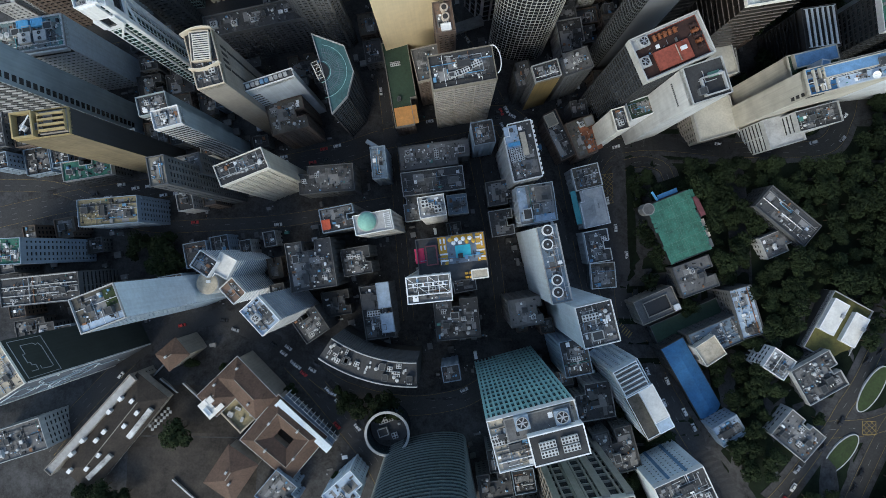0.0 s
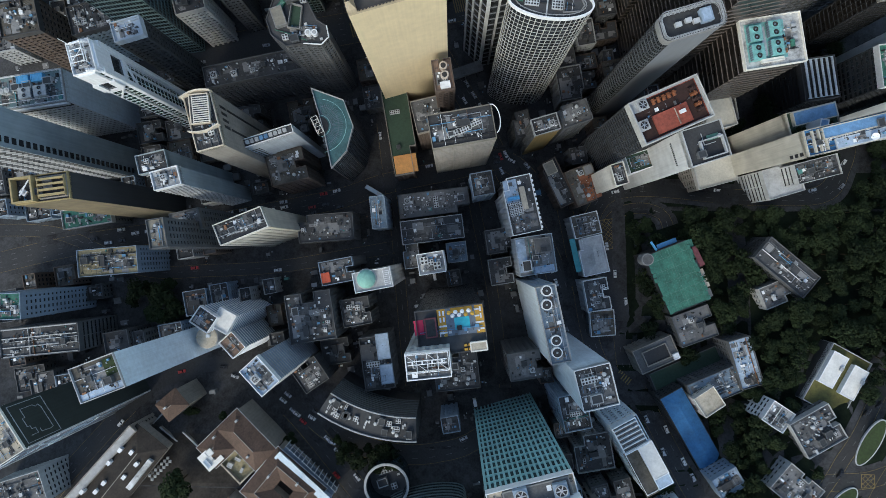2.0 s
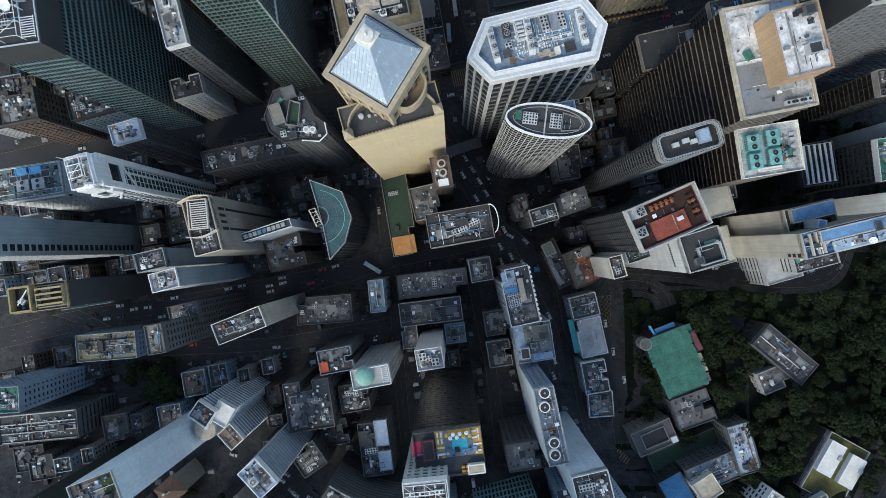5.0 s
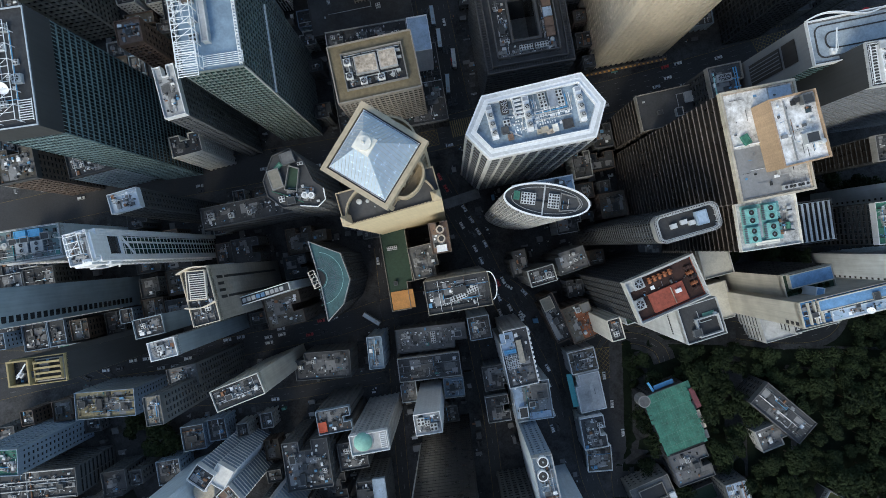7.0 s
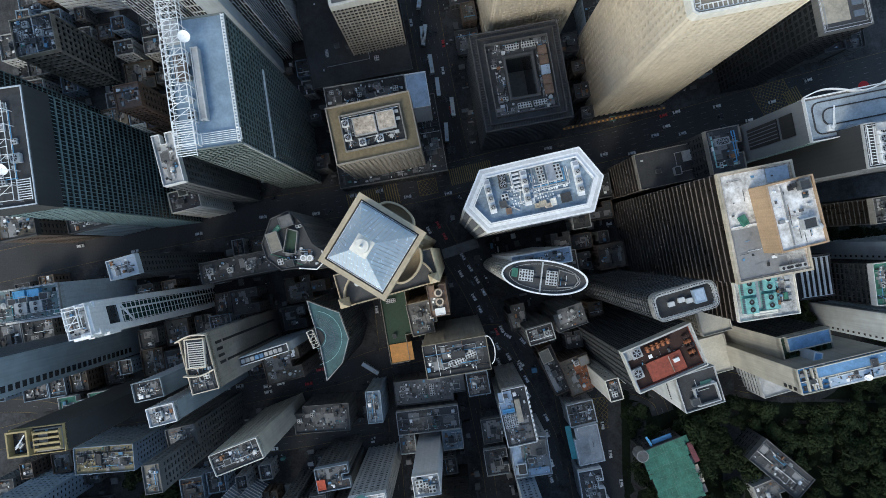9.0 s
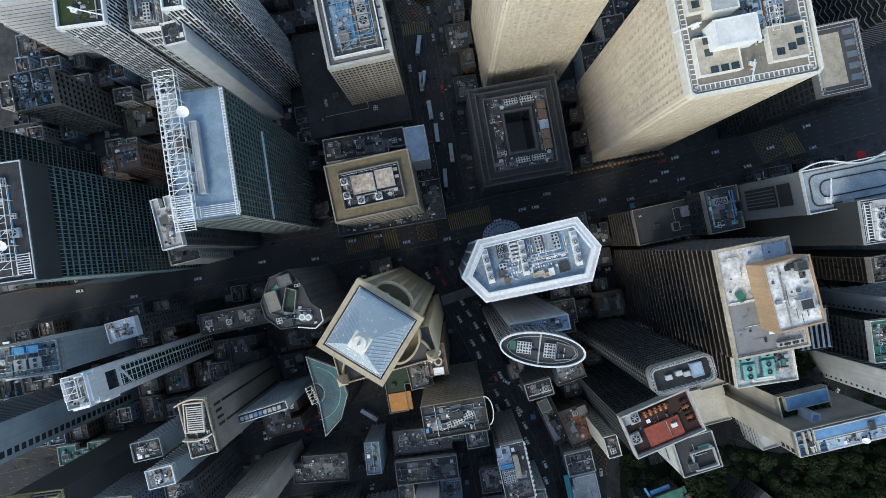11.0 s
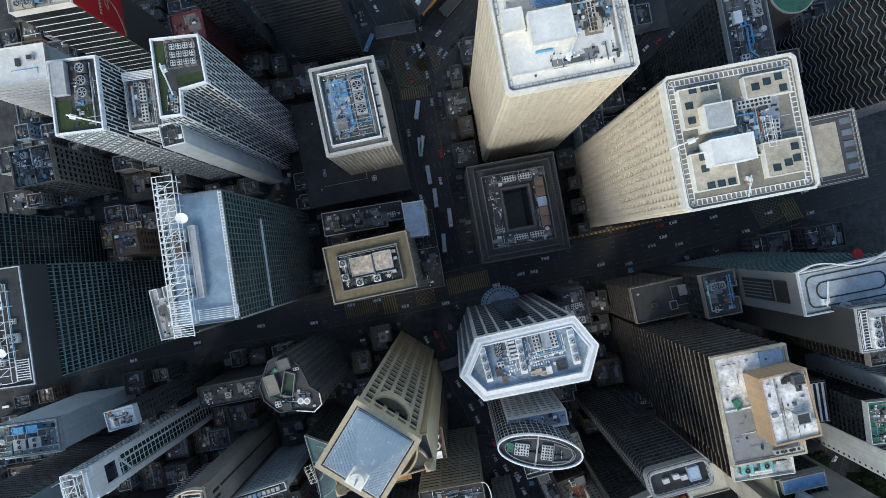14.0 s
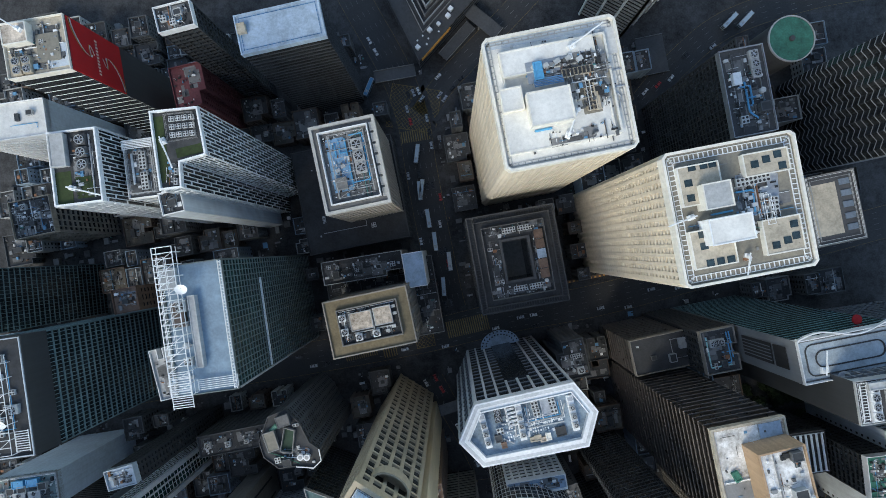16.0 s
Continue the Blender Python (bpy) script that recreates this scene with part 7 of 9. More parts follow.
# roof furniture of the old town
ob, h, w, d = BUILT["tower with a rooftop swimming pool on a yellow deck"]
deck = pad(ob, (3.9, 3.0, 15.6, 10.0, 0), h, "slate_deck", "pool_deck")
wd, dd = 17.0, 10.5
for u in (-wd / 2 + 1.6, wd / 2 - 1.6):
    part("yellow_deck", Mesh().box(u, 0, 0.12, 3.0, dd - 0.4, 0.1), "deck_yellow", deck)
part("yellow_deck", Mesh().box(0.5, dd / 2 - 1.1, 0.12, 8, 2.0, 0.1), "deck_yellow", deck)
part("pool", Mesh().box(0.4, -0.8, 0.12, 5.6, 4.4, 0.12), "water", deck, "turquoise swimming pool")
rnd = random.Random(3)
for u in (-wd / 2 + 1.1, -wd / 2 + 2.4, wd / 2 - 1.1, wd / 2 - 2.4):
    for v in (-3.6, -1.2, 1.2, 3.6):
        part("sun_bed", SUN_BED, (), deck, at=pose(u, v, 0.22, 0, 0, rnd.choice((0, 90))))
for k in range(8):
    part("parasol", Mesh().cone(0, 0, 1.9, 2.4, 0.8, 0.05, 8).cone(0, 0, 0.1, 2.0, 0.05, 0.05, 5), rnd.choice(("white", "deck_yellow")), deck, at=pose(-4 + 1.2 * k, 2.4 if k % 2 else 3.6, 0.12))
pad(ob, (-11.6, 2.3, 3.5, 5.4, 0), h, "pink", "red_deck")
block(ob, (-7.2, 2.0, 4.1, 7.0, 0), h, 2.2, "maroon", "plant_room", "roof_dark")
block(ob, (9.2, -6.7, 6.1, 3.4, 0), h, 2.2, "cream_white", "plant_room", "roof_sand")
for k in range(5):
    part("yellow_box", Mesh().box(0, 0, 0, 1.2, 0.8, 0.9), "deck_yellow", ob, at=pose(4.5 + 1.6 * (k % 3), -6.0 - 1.5 * (k // 3), h))
litter(ob, w - 2, 4.5, h, 61, 0.7)
ob, h, w, d = BUILT["white tower with a green dome on its roof"]
cu, cv = -2.7, 1.0
rings = []
for k in range(8):
    a = math.pi / 2 * k / 7
    rings.append([(4.3 * math.cos(a) * math.cos(b * 0.2618), 4.3 * math.cos(a) * math.sin(b * 0.2618), 2.6 * math.sin(a)) for b in range(24)])
m = Mesh()
for lo, hi in zip(rings, rings[1:]):
    m.add(lo + hi, [(i, (i + 1) % 24, 24 + (i + 1) % 24, 24 + i) for i in range(24)])
part("dome", m, "dome_green", ob, "pale green copper dome", at=pose(cu, cv, h + 0.6))
part("dome_ring", Mesh().cone(0, 0, 0, 0.6, 4.8, 4.6, 24), "white_dirty", ob, at=pose(cu, cv, h))
slats(ob, w / 2 - 2.2, 0, 2.6, d - 2, 0, h + 0.3, 8, "white", 0.25)
ob, h, w, d = BUILT["block with a dark blue roof and a red corner"]
block(ob, (-5.9, -2.1, 4.0, 4.8, 0), h, 1.2, "roof_red_bright", "red_shed")
ob, h, w, d = BUILT["pale blue slab block with round roof tanks"]
for u, v in ([(-0.1, 15.1), (-1.3, 9.1), (-0.5, -6.9), (-1.2, -12.1)]):
    tank = part("water_tank", Mesh().cone(u, v, h, h + 2.4, 2.4, 2.4, 28), "white", ob)
    # shade inside the tank mouth, laid on its closed top as a dark disc
    part("tank_mouth", Mesh().cone(u, v, h + 2.402, h + 2.46, 1.9, 1.9, 24), "fan_dark", tank)
    part("tank_hub", Mesh().cone(u, v, h + 2.46, h + 2.7, 0.5, 0.4, 10), "metal", tank)
slats(ob, w / 2 - 1.2, 0, 1.6, d - 2, 0, h + 0.6, 3, "metal", 0.3)
ob, h, w, d = BUILT["school block round a small yard"]
part("yard_wall", Mesh().ring(rect(w * 0.62, d * 0.62), rect(w * 0.62 - 0.8, d * 0.62 - 0.8), h, h + 1.4), "stone_grey", ob)
pad(ob, (0, 0, w * 0.62 - 0.8, d * 0.62 - 0.8, 0), h, "fan_dark", "yard")
block(ob, (w / 2 - 2, -d / 2 + 2, 3, 3, 0), h, 1.6, "white", "stair_house")
ob, h, w, d = BUILT["old block with pale blue roof sheds"]
block(ob, (4.4, 8.3, 6.5, 13.0, 0), h, 2.4, "blue_wall", "shed", "roof_paleblue")
block(ob, (4.6, -6.0, 6.5, 9.9, 0), h, 2.4, "blue_wall", "shed", "roof_paleblue")
block(ob, (-4.1, 6.1, 6.8, 8.0, 0), h, 1.6, "concrete_dark", "shed")
ob, h, w, d = BUILT["tower with an open white roof frame"]
lattice(ob, 0, 1.5, d - 3, w - 1, 90, h, 4.0, "white", 3.0, 0.15)
slats(ob, 0, 1.8, 1.2, w - 2, 90, h + 4.2, 4, "white", 0.5)
ob, h, w, d = BUILT["hall with a pale hipped roof and teal edge"]
hip_roof(ob, w - 3, d - 1, h + 0.2, 3.2, "roof_light")
pad(ob, (-w / 2 - 1.6, 2, 3.0, d - 2, 0), h - 3, "teal_bright", "canopy", 0.3)
ob, h, w, d = BUILT["long hall with a bright blue roof"]
hip_roof(ob, w - 0.6, d - 0.6, h + 0.3, 2.2, "roof_blue")
ob, h, w, d = BUILT["house with white roofs and a green terrace"]
for spot in ((-6.0, 3.9, 18.2, 10.0, 90), (6.1, 3.1, 17.2, 9.7, 90)):
    base = block(ob, (spot[0], spot[1], spot[2] - 1.2, spot[3] - 2.0, spot[4]), h, 3.0, "white", "villa", "roof_white")
    part("stair_hatch", Mesh().box(2, -3, 3.0, 2.0, 1.6, 1.2), "white_dirty", base)
ob, h, w, d = BUILT["blue-white stepped block beside a road"]
raised = block(ob, (-1.0, 12.0, 12.0, 13.5, 0), h, 5.0, "flats_blue", "roof_house", "roof_grey")
for k in range(6):
    part("roof_fin", Mesh().box(0, -5.5 + 2.2 * k, 5.0, 11.4, 0.5, 1.4), "slab_white", raised)
block(ob, (3.2, -3.5, 7.4, 17.0, 0), h, 3.2, "white", "roof_house", "roof_white")
block(ob, (3.2, -15.0, 7.4, 6.0, 0), h, 1.4, "flats_blue", "terrace", "roof_paleblue")
pad(ob, (-4.0, -7.5, 6.4, 23.0, 0), h + 0.02, "roof_umber", "old_roof", 0.5)
ob, h, w, d = BUILT["teal panelled tower with big roof fans"]
block(ob, (2, 4.6, w - 8, 8.5, 0), h, 1.2, "concrete", "plant_deck", "roof_grey")
for spot in ((-4.0, 6.7), (10.3, 5.2)):
    big_fan(ob, *spot, h + 1.3, 2.0, 0, "blue_wall")
raised = block(ob, (6.6, -3.5, 20.1, 10.9, 0), h, 5.0, "white", "penthouse", "roof_dark")
for u in (-4, 4):
    for v in (-1.5, 1.5):
        part("air_conditioner", SHARED["bank"], (), raised, at=pose(u, v, 5.1) @ Matrix.Scale(0.8, 4))
for u, v in ([(-13.5, 2.9), (-9.7, 2.8), (-13.3, 1.2), (-9.1, 1.0)]):
    put(ob, "bank", u, v, h, 0, 0.7)
litter(ob, w - 3, d - 3, h, 5, 0.5)
ob, h, w, d = BUILT["hall with a worn green rooftop court"]
tank = part("water_tank", Mesh().cone(-w / 2 - 1, d / 2 - 2, h - 6, h + 1.5, 3.2, 3.2, 20), "concrete", ob)
part("tank_lid", Mesh().cone(-w / 2 - 1, d / 2 - 2, h + 1.502, h + 1.6, 2.7, 2.7, 20), "roof_grey", tank)
for k in range(6):
    v = -d / 2 + 3 + k * 5.5
    pad(ob, (w / 2 + 1.6, v, rnd.uniform(2, 4), 4.6, 0), h - 1.5, rnd.choice(("roof_green", "roof_rust", "roof_grey")), "lean_to", 0.3)
m = Mesh()
for k in range(5):
    m.box(0, -d / 2 + 4 + k * 6.2, h + 0.002, w - 2, 0.12, 0.02)
m.box(0, 0, h + 0.003, 0.12, d - 2, 0.02)
# overlapping sheets of netting with a ragged hem
ragged = random.Random(31)
for k in range(13):
    v = -d / 2 + (k + 0.5) * d / 13
    for side in (-1, 1):
        reach = ragged.uniform(0.3, 1.7)
        pad(ob, (side * (w / 2 + reach / 2 - 0.6), v, reach + 1.2, d / 13 - ragged.uniform(0, 0.4), 0), h + 0.42, "roof_green", "netting_sheet", 0.06)
for k in range(8):
    u = -w / 2 + (k + 0.5) * w / 8
    m.box(u, 0, h + 0.002, 0.07, d - 1, 0.03)
pad(ob, (w / 2 + 3.2, 6.5, 2.6, 11, 4), h - 1.2, "maroon", "red_shed", 1.0)
pad(ob, (1.5, d / 2 + 1.8, w * 0.5, 2.4, 0), h - 2.0, "roof_blue", "blue_shed", 0.5)
pad(ob, (-w / 4, d / 2 + 3.0, 1.2, 5.5, 12), h - 1.6, "pipe_blue", "blue_ramp", 0.4)
part("court_line", m, "line_pale", ob, kind="stuff")
ob, h, w, d = BUILT["grey tower with a red-painted roof yard"]
pad(ob, (0, 0, w - 2.4, d - 2.4, 0), h, "oxide", "roof_yard")
part("inner_rail", Mesh().ring(rect(w - 1.0, d - 1.0), rect(w - 1.7, d - 1.7), h + 0.3, h + 1.9), "white_dirty", ob)
red = pad(ob, (-0.3, -3.4, 15.3, 8.2, 0), h + 0.1, "roof_red", "red_deck", 1.2)
part("red_step", Mesh().box(2, 0, 1.2, 0.3, 7, 0.5), "roof_rust", red)
part("white_box", Mesh().box(4.5, 1, 1.2, 2.4, 1.6, 1.2), "white", red)
for spot in ((-9.9, 6.6), (-12.7, -1.5)):
    big_fan(ob, *spot, h + 0.1, 1.7, 0, "white_dirty")
for k in range(5):
    part("copper_pipe", Mesh().tube((-5 + 2.3 * k, d / 2 - 4.6, h + 1.0), (-5 + 2.3 * k, d / 2 - 2.2, h + 1.0), 0.8, 8).tube((-6 + 2.3 * k, d / 2 - 3.0, h + 1.7), (-4 + 2.3 * k, d / 2 - 3.0, h + 1.7), 0.3, 6), "copper_pipe", ob)
    part("copper_pipe", Mesh().tube((w / 2 - 5.2, d / 2 - 4.6 - 2.3 * k, h + 1.0), (w / 2 - 2.4, d / 2 - 4.6 - 2.3 * k, h + 1.0), 0.8, 8).tube((w / 2 - 3.4, d / 2 - 5.6 - 2.3 * k, h + 1.7), (w / 2 - 3.4, d / 2 - 3.6 - 2.3 * k, h + 1.7), 0.25, 6), "copper_pipe" if k % 2 else "oxide", ob)
pad(ob, (-13.2, 6.6, 3.6, 4.2, 0), h + 0.1, "white_dirty", "fan_base", 0.5)
litter(ob, w - 6, 4, h + 0.1, 212, 0.5, at=pose(2, 1.8, 0), patches=False)
ob, h, w, d = BUILT["white wedge tower with a dark roof court"]
part("court_edge", Mesh().ring(rect(10, 8), rect(9, 7), h, h + 2.2), "white_dirty", ob, at=pose(2, -2.5, 0))
pad(ob, (2, -2.5, 9, 7, 0), h, "fan_dark", "court")
pad(ob, (3.5, 1.8, 5, 2.2, 0), h, "roof_green_pale", "green_strip", 0.4)
m = Mesh()
for k in range(12):
    m.box(-w / 2 - 0.32, -5 + k * 0.9, h - 14, 0.14, 0.5, 1.2)
part("slit_window", m, "glass_dark", ob, kind="stuff")
ob, h, w, d = BUILT["huge beige slab with pale blue roofs"]
block(ob, (3.4, 2.4, w - 8, 5.0, 0), h, 1.6, "wall_pale", "plant_room", "steel_blue")
block(ob, (6.0, -3.2, w - 13, 4.4, 0), h, 0.9, "slab_white", "terrace", "roof_paleblue")
part("kiosk", Mesh().cone(-6.5, 7.0, h - 16, h - 5, 2.8, 2.8, 4, 0.4), "slab_white", ob)
part("kiosk_roof", Mesh().cone(-6.5, 7.0, h - 5 + 0.004, h - 4.9, 2.0, 2.0, 4, 0.4), "steel_blue", ob)
for k in range(3):
    part("roof_frame", Mesh().box(-w / 2 + 3.4 + 2.6 * k, 0, h + 0.004, 0.6, d - 1.6, 1.5), "wall_pale", ob)
    for j in range(3):
        # no hollow here: thin near-black plates carry the shade of the pits
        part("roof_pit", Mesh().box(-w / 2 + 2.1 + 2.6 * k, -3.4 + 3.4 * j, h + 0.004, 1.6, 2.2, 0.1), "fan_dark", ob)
for k in range(3):
    part("balcony_slot", Mesh().box(-w / 2 + 1.6 + 2.6 * k, -d / 2 - 0.05, h - 4.4, 1.7, 0.5, 3.0), "fan_dark", ob)
    part("balcony_slot", Mesh().box(-w / 2 - 0.05, -d / 2 + 1.6, h - 5 - 3.9 * k, 0.5, 1.6, 2.2), "fan_dark", ob)
dish(ob, w / 2 - 12, -d / 2 + 1.8, h + 1, 1.6, -60)
litter(ob, 18, 3, h + 1.0, 8, 0.8, at=pose(8, -3.2, 0))
ob, h, w, d = BUILT["lower beige block with a roof garden"]
block(ob, (0.6, d / 2 - 3.6, 20.0, 6.4, 0), h, 2.2, "wall_pale", "plant_room", "steel_blue")
for k, (u, v) in enumerate(((-9.5, -3.6), (-7, -3.0), (-4.5, -3.8), (-1, -3.4), (2, -3.8), (5, -3.2), (8, -3.6))):
    part("roof_shrub", TREE_CROWN, (), ob, at=pose(u, v, h - 1.0, 0, 0, 60 * k) @ Matrix.Scale(0.3, 4))
ob, h, w, d = BUILT["slender yellow tower with a finned roof house"]
part("open_frame", Mesh().ring(rect(9, 10.5), rect(7.6, 9.1), 0, 3.6), "yellow_wall", ob, at=pose(-w / 2 + 4.6, 0, h))
pad(ob, (-w / 2 + 4.6, 0, 7.6, 9, 0), h, "fan_dark")
crane(ob, -w / 2 + 4, -1, h, 50, 6)
block(ob, (5, 0, 11.5, 9, 0), h, 1.0, "stone_grey", "roof_house", "roof_dark")
slats(ob, 5, 0, 11, 8.6, 0, h + 1.4, 4, "yellow_wall", 0.8, 1.6)
ob, h, w, d = BUILT["tall beige tower with a louvred roof house"]
block(ob, (0.2, 4.8, 8.1, 12.5, -9), h, 2.4, "cream", "roof_house", "roof_dark")
slats(ob, 1.0, 4.3, 6.9, 11.1, -9, h + 2.8, 12, "cream_white", 0.35, 0.5)
for v in (d / 2 - 0.8, d / 2 - 15.5):
    bow = [(-w / 2 - 0.8 + (w + 1.6) * k / 12, v + 1.4 * math.sin(math.pi * k / 12) * (1 if v > 0 else -1)) for k in range(13)]
    m = Mesh().prism([(a, b - 0.25) for a, b in bow] + [(a, b + 0.25) for a, b in reversed(bow)], h, h + 3.4)
    part("curved_screen", m, "cream", ob)
for v in (-2.4, 0.6, 3.6, 6.6):
    part("slot_window", Mesh().box(w / 2 + 0.12, v, h - 13, 0.2, 1.3, 6.5), "fan_dark", ob)
for v in (-2.4, 6.6):
    part("slit_window", Mesh().box(w / 2 + 0.12, v, 10, 0.2, 1.1, h - 25), "fan_dark", ob)
ob, h, w, d = BUILT["tower with blue tanks and fans on its roof"]
for u in (-1.5, 5.5):
    block(ob, (u, d / 2 - 3.2, 5.6, 3.4, 0), h, 2.4, "pipe_blue", "tank")
for u in (-1.5, 6.0):
    fan_case(ob, u, -1.8, h, 6.0, 5.2, "tank")
fence(ob, rect(w, d), 0.5, h, 1.4, "white", 2.0)
for u in (-12.5, -9.5):
    tank = part("water_tank", Mesh().cone(u, 0.5, h, h + 3.0, 1.4, 1.4, 18), "tank", ob)
    part("tank_lid", Mesh().cone(u, 0.5, h + 3.004, h + 3.3, 1.0, 0.4, 12), "white_dirty", tank)
part("roof_pipe", Mesh().tube((-7, -5, h + 0.8), (-7, 4, h + 0.8), 0.22).tube((-7, 4, h + 0.8), (10, 4.2, h + 0.8), 0.22).tube((-5.5, -5, h + 1.2), (-4, 3, h + 1.2), 0.16), "teal_bright", ob)
ob, h, w, d = BUILT["white tower with a sloping roof frame"]
for side in (-1, 1):
    m = Mesh()
    for k in range(12):
        a0, a1 = radians(7.5 * k), radians(7.5 * (k + 1))
        p = (w / 2 - 3.5 + 4.5 * math.sin(a0), side * (d / 2 - 0.6), h - 9 + 10.5 * math.cos(a0))
        q = (w / 2 - 3.5 + 4.5 * math.sin(a1), side * (d / 2 - 0.6), h - 9 + 10.5 * math.cos(a1))
        m.tube(p, q, 0.8, 6)
    m.box(w / 2 + 0.9, side * (d / 2 - 0.6), 3, 1.5, 1.5, h - 11)
    part("arched_frame", m, "white", ob)
    part("edge_frame", Mesh().box(w / 2 + 0.7, side * (d / 2 - 0.9), 3, 1.5, 2.4, h - 6), "white", ob)
for turn, half, wide in ((0, w / 2, d), (-90, d / 2, w)):
    front = pose(0, 0, 0, 0, 0, turn)
    part("front_shield", Mesh().box(half + 0.5, 0, h - 11, 1.0, wide - 2.4, 11), "white", ob, at=front)
    part("front_opening", Mesh().box(half + 0.4, 0.4, h - 19, 0.5, wide - 4.4, 8), "glass_dark", ob, at=front)
    part("front_beam", Mesh().box(half + 0.7, 0, h - 20.6, 1.4, wide - 2.0, 1.6), "white", ob, at=front)
    for s in (-1, 1):
        part("front_pier", Mesh().box(half + 0.7, s * (wide / 2 - 1.3), h - 19, 1.4, 2.6, 8), "white", ob, at=front)
    part("slanting_brace", Mesh().tube((half + 0.9, -wide / 2 + 1.6, h - 30), (half + 0.9, wide / 2 - 1.6, h - 20.4), 0.5, 6), "white", ob, at=front)
    part("inner_mullion", Mesh().box(half + 0.35, wide * 0.12, 4, 0.7, 0.7, h - 25), "white", ob, at=front)
lattice(ob, -0.4, 1.0, 5.5, 7.5, 0, h, 3.4, "white", 2.4, 0.22)
part("mast", Mesh().tube((-2.4, d / 2 - 1.4, h), (-2.4, d / 2 - 1.39, h + 9), 0.16, 6), "white", ob)
ob, h, w, d = BUILT["tower with blue tanks and fans on its roof"]
part("top_ledge", Mesh().box(2.0, -d / 2 - 0.5, h - 3.4, w - 5, 1.0, 2.6), "white", ob)
part("louvre_band", Mesh().box(2.0, -d / 2 - 0.3, h - 6.2, w - 5, 0.5, 2.2), "fan_dark", ob)
ob, h, w, d = BUILT["long low block with one orange roof end"]
pad(ob, (0, -d / 2 + 5.5, w - 1.6, 10, 0), h, "roof_orange", "orange_roof", 0.6)
ob, h, w, d = BUILT["brown block with round roof tanks"]
for v in (3.6, -0.6):
    t = part("water_tank", Mesh().cone(0.6, v, h, h + 2.6, 1.9, 1.9, 20), "roof_rust", ob)
    part("tank_lid", Mesh().cone(0.6, v, h + 2.602, h + 2.7, 1.2, 1.2, 16), "fan_dark", t)
block(ob, (0.2, -5, 4.5, 3, 0), h, 1.6, "white", "plant_room")
ob, h, w, d = BUILT["slim white tower with four roof fans"]
for u, v in ((-3, 1.6), (2.6, -1.6)):
    put(ob, "quad", u, v, h, 0, 1.15)
ob, h, w, d = BUILT["grey office block with roof plant in a frame"]
for u, v in ((-4, -2.5), (1, -1.5), (6, 0.5), (0, 2)):
    put(ob, "bank", u, v, h + 0.02, 15, 0.8)
m = Mesh()
for k in range(9):
    a0, a1 = radians(-80 + 20 * k), radians(-60 + 20 * k)
    m.tube((w / 2 + 3.0 * math.cos(a0), 1 + 6.5 * math.sin(a0), h + 1), (w / 2 + 3.0 * math.cos(a1), 1 + 6.5 * math.sin(a1), h + 1), 0.25, 6)
part("curved_rail", m, "white", ob, kind="stuff")
ob, h, w, d = BUILT["tall slab with a blank pale blue wall"]
pad(ob, (w / 2 - 3, 2.6, 4.5, 6.5, 0), h, "lawn", "roof_lawn", 0.3)
pad(ob, (0, -d / 2 + 1.8, w - 1, 2.6, 0), h, "roof_paleblue", "terrace", 0.3)
ob, h, w, d = BUILT["tall tower with a black and white mural"]
for k in range(12):
    m = Mesh()
    v, z, a = rnd.uniform(-w / 2 + 3, w / 2 - 3), rnd.uniform(h - 60, h - 8), rnd.uniform(0, 6.28)
    for _ in range(16):
        a += rnd.uniform(-0.7, 0.8)
        v1, z1 = min(max(v + 1.3 * math.cos(a), -w / 2 + 1), w / 2 - 1), min(max(z + 2.6 * math.sin(a), 12), h - 4)
        m.tube((v, -d / 2 - 0.25, z), (v1, -d / 2 - 0.25, z1 + 0.01), 0.22, 4)
        v, z = v1, z1
    part("mural_stroke", m, "bus_pale", ob, kind="stuff")
m = Mesh()
for pts in ([(-8.6, 2.4), (8.6, 2.4), (8.6, 22), (-8.6, 22), (-8.6, 2.4)], [(-6, 6), (-6, 10), (-3.5, 10), (-3.5, 8), (-2, 8), (-2, 6.5), (2, 6.5), (2, 8), (6, 8), (6, 15), (5, 16.5), (5.6, 18), (4, 19), (-6, 19), (-6.4, 17), (-6, 12), (-4.5, 12)]):
    for (v0, z0), (v1, z1) in zip(pts, pts[1:]):
        m.tube((w / 2 + 0.2, v0 * d / 20, h - z0), (w / 2 + 0.2, v1 * d / 20, h - z1 + 0.01), 0.14, 4)
part("wall_drawing", m, "white_dirty", ob, kind="stuff")
part("mural_border", Mesh().box(w / 2, -d / 2, 0, 0.7, 0.7, h - 1), "white_pier", ob)
part("mural_border", Mesh().box(-w / 2 + 0.6, -d / 2 - 0.2, 0, 0.8, 0.5, h - 1), "white_pier", ob)
block(ob, (0, 0, 5, 3, 0), h, 1.4, "dome_green", "roof_tank")

# curved glass tower and its neighbours at the south edge
x0, y0 = (-33.3, -103.8)
x1, y1 = (8.3, -94.8)
gw = math.hypot(x1 - x0, y1 - y0)
foot = [(-gw / 2, 0), (-gw / 2, -30), (gw / 2, -30), (gw / 2, 0)] + [(gw / 2 * math.cos(a), 6.0 * math.sin(a)) for a in [radians(15 * i) for i in range(1, 12)]]
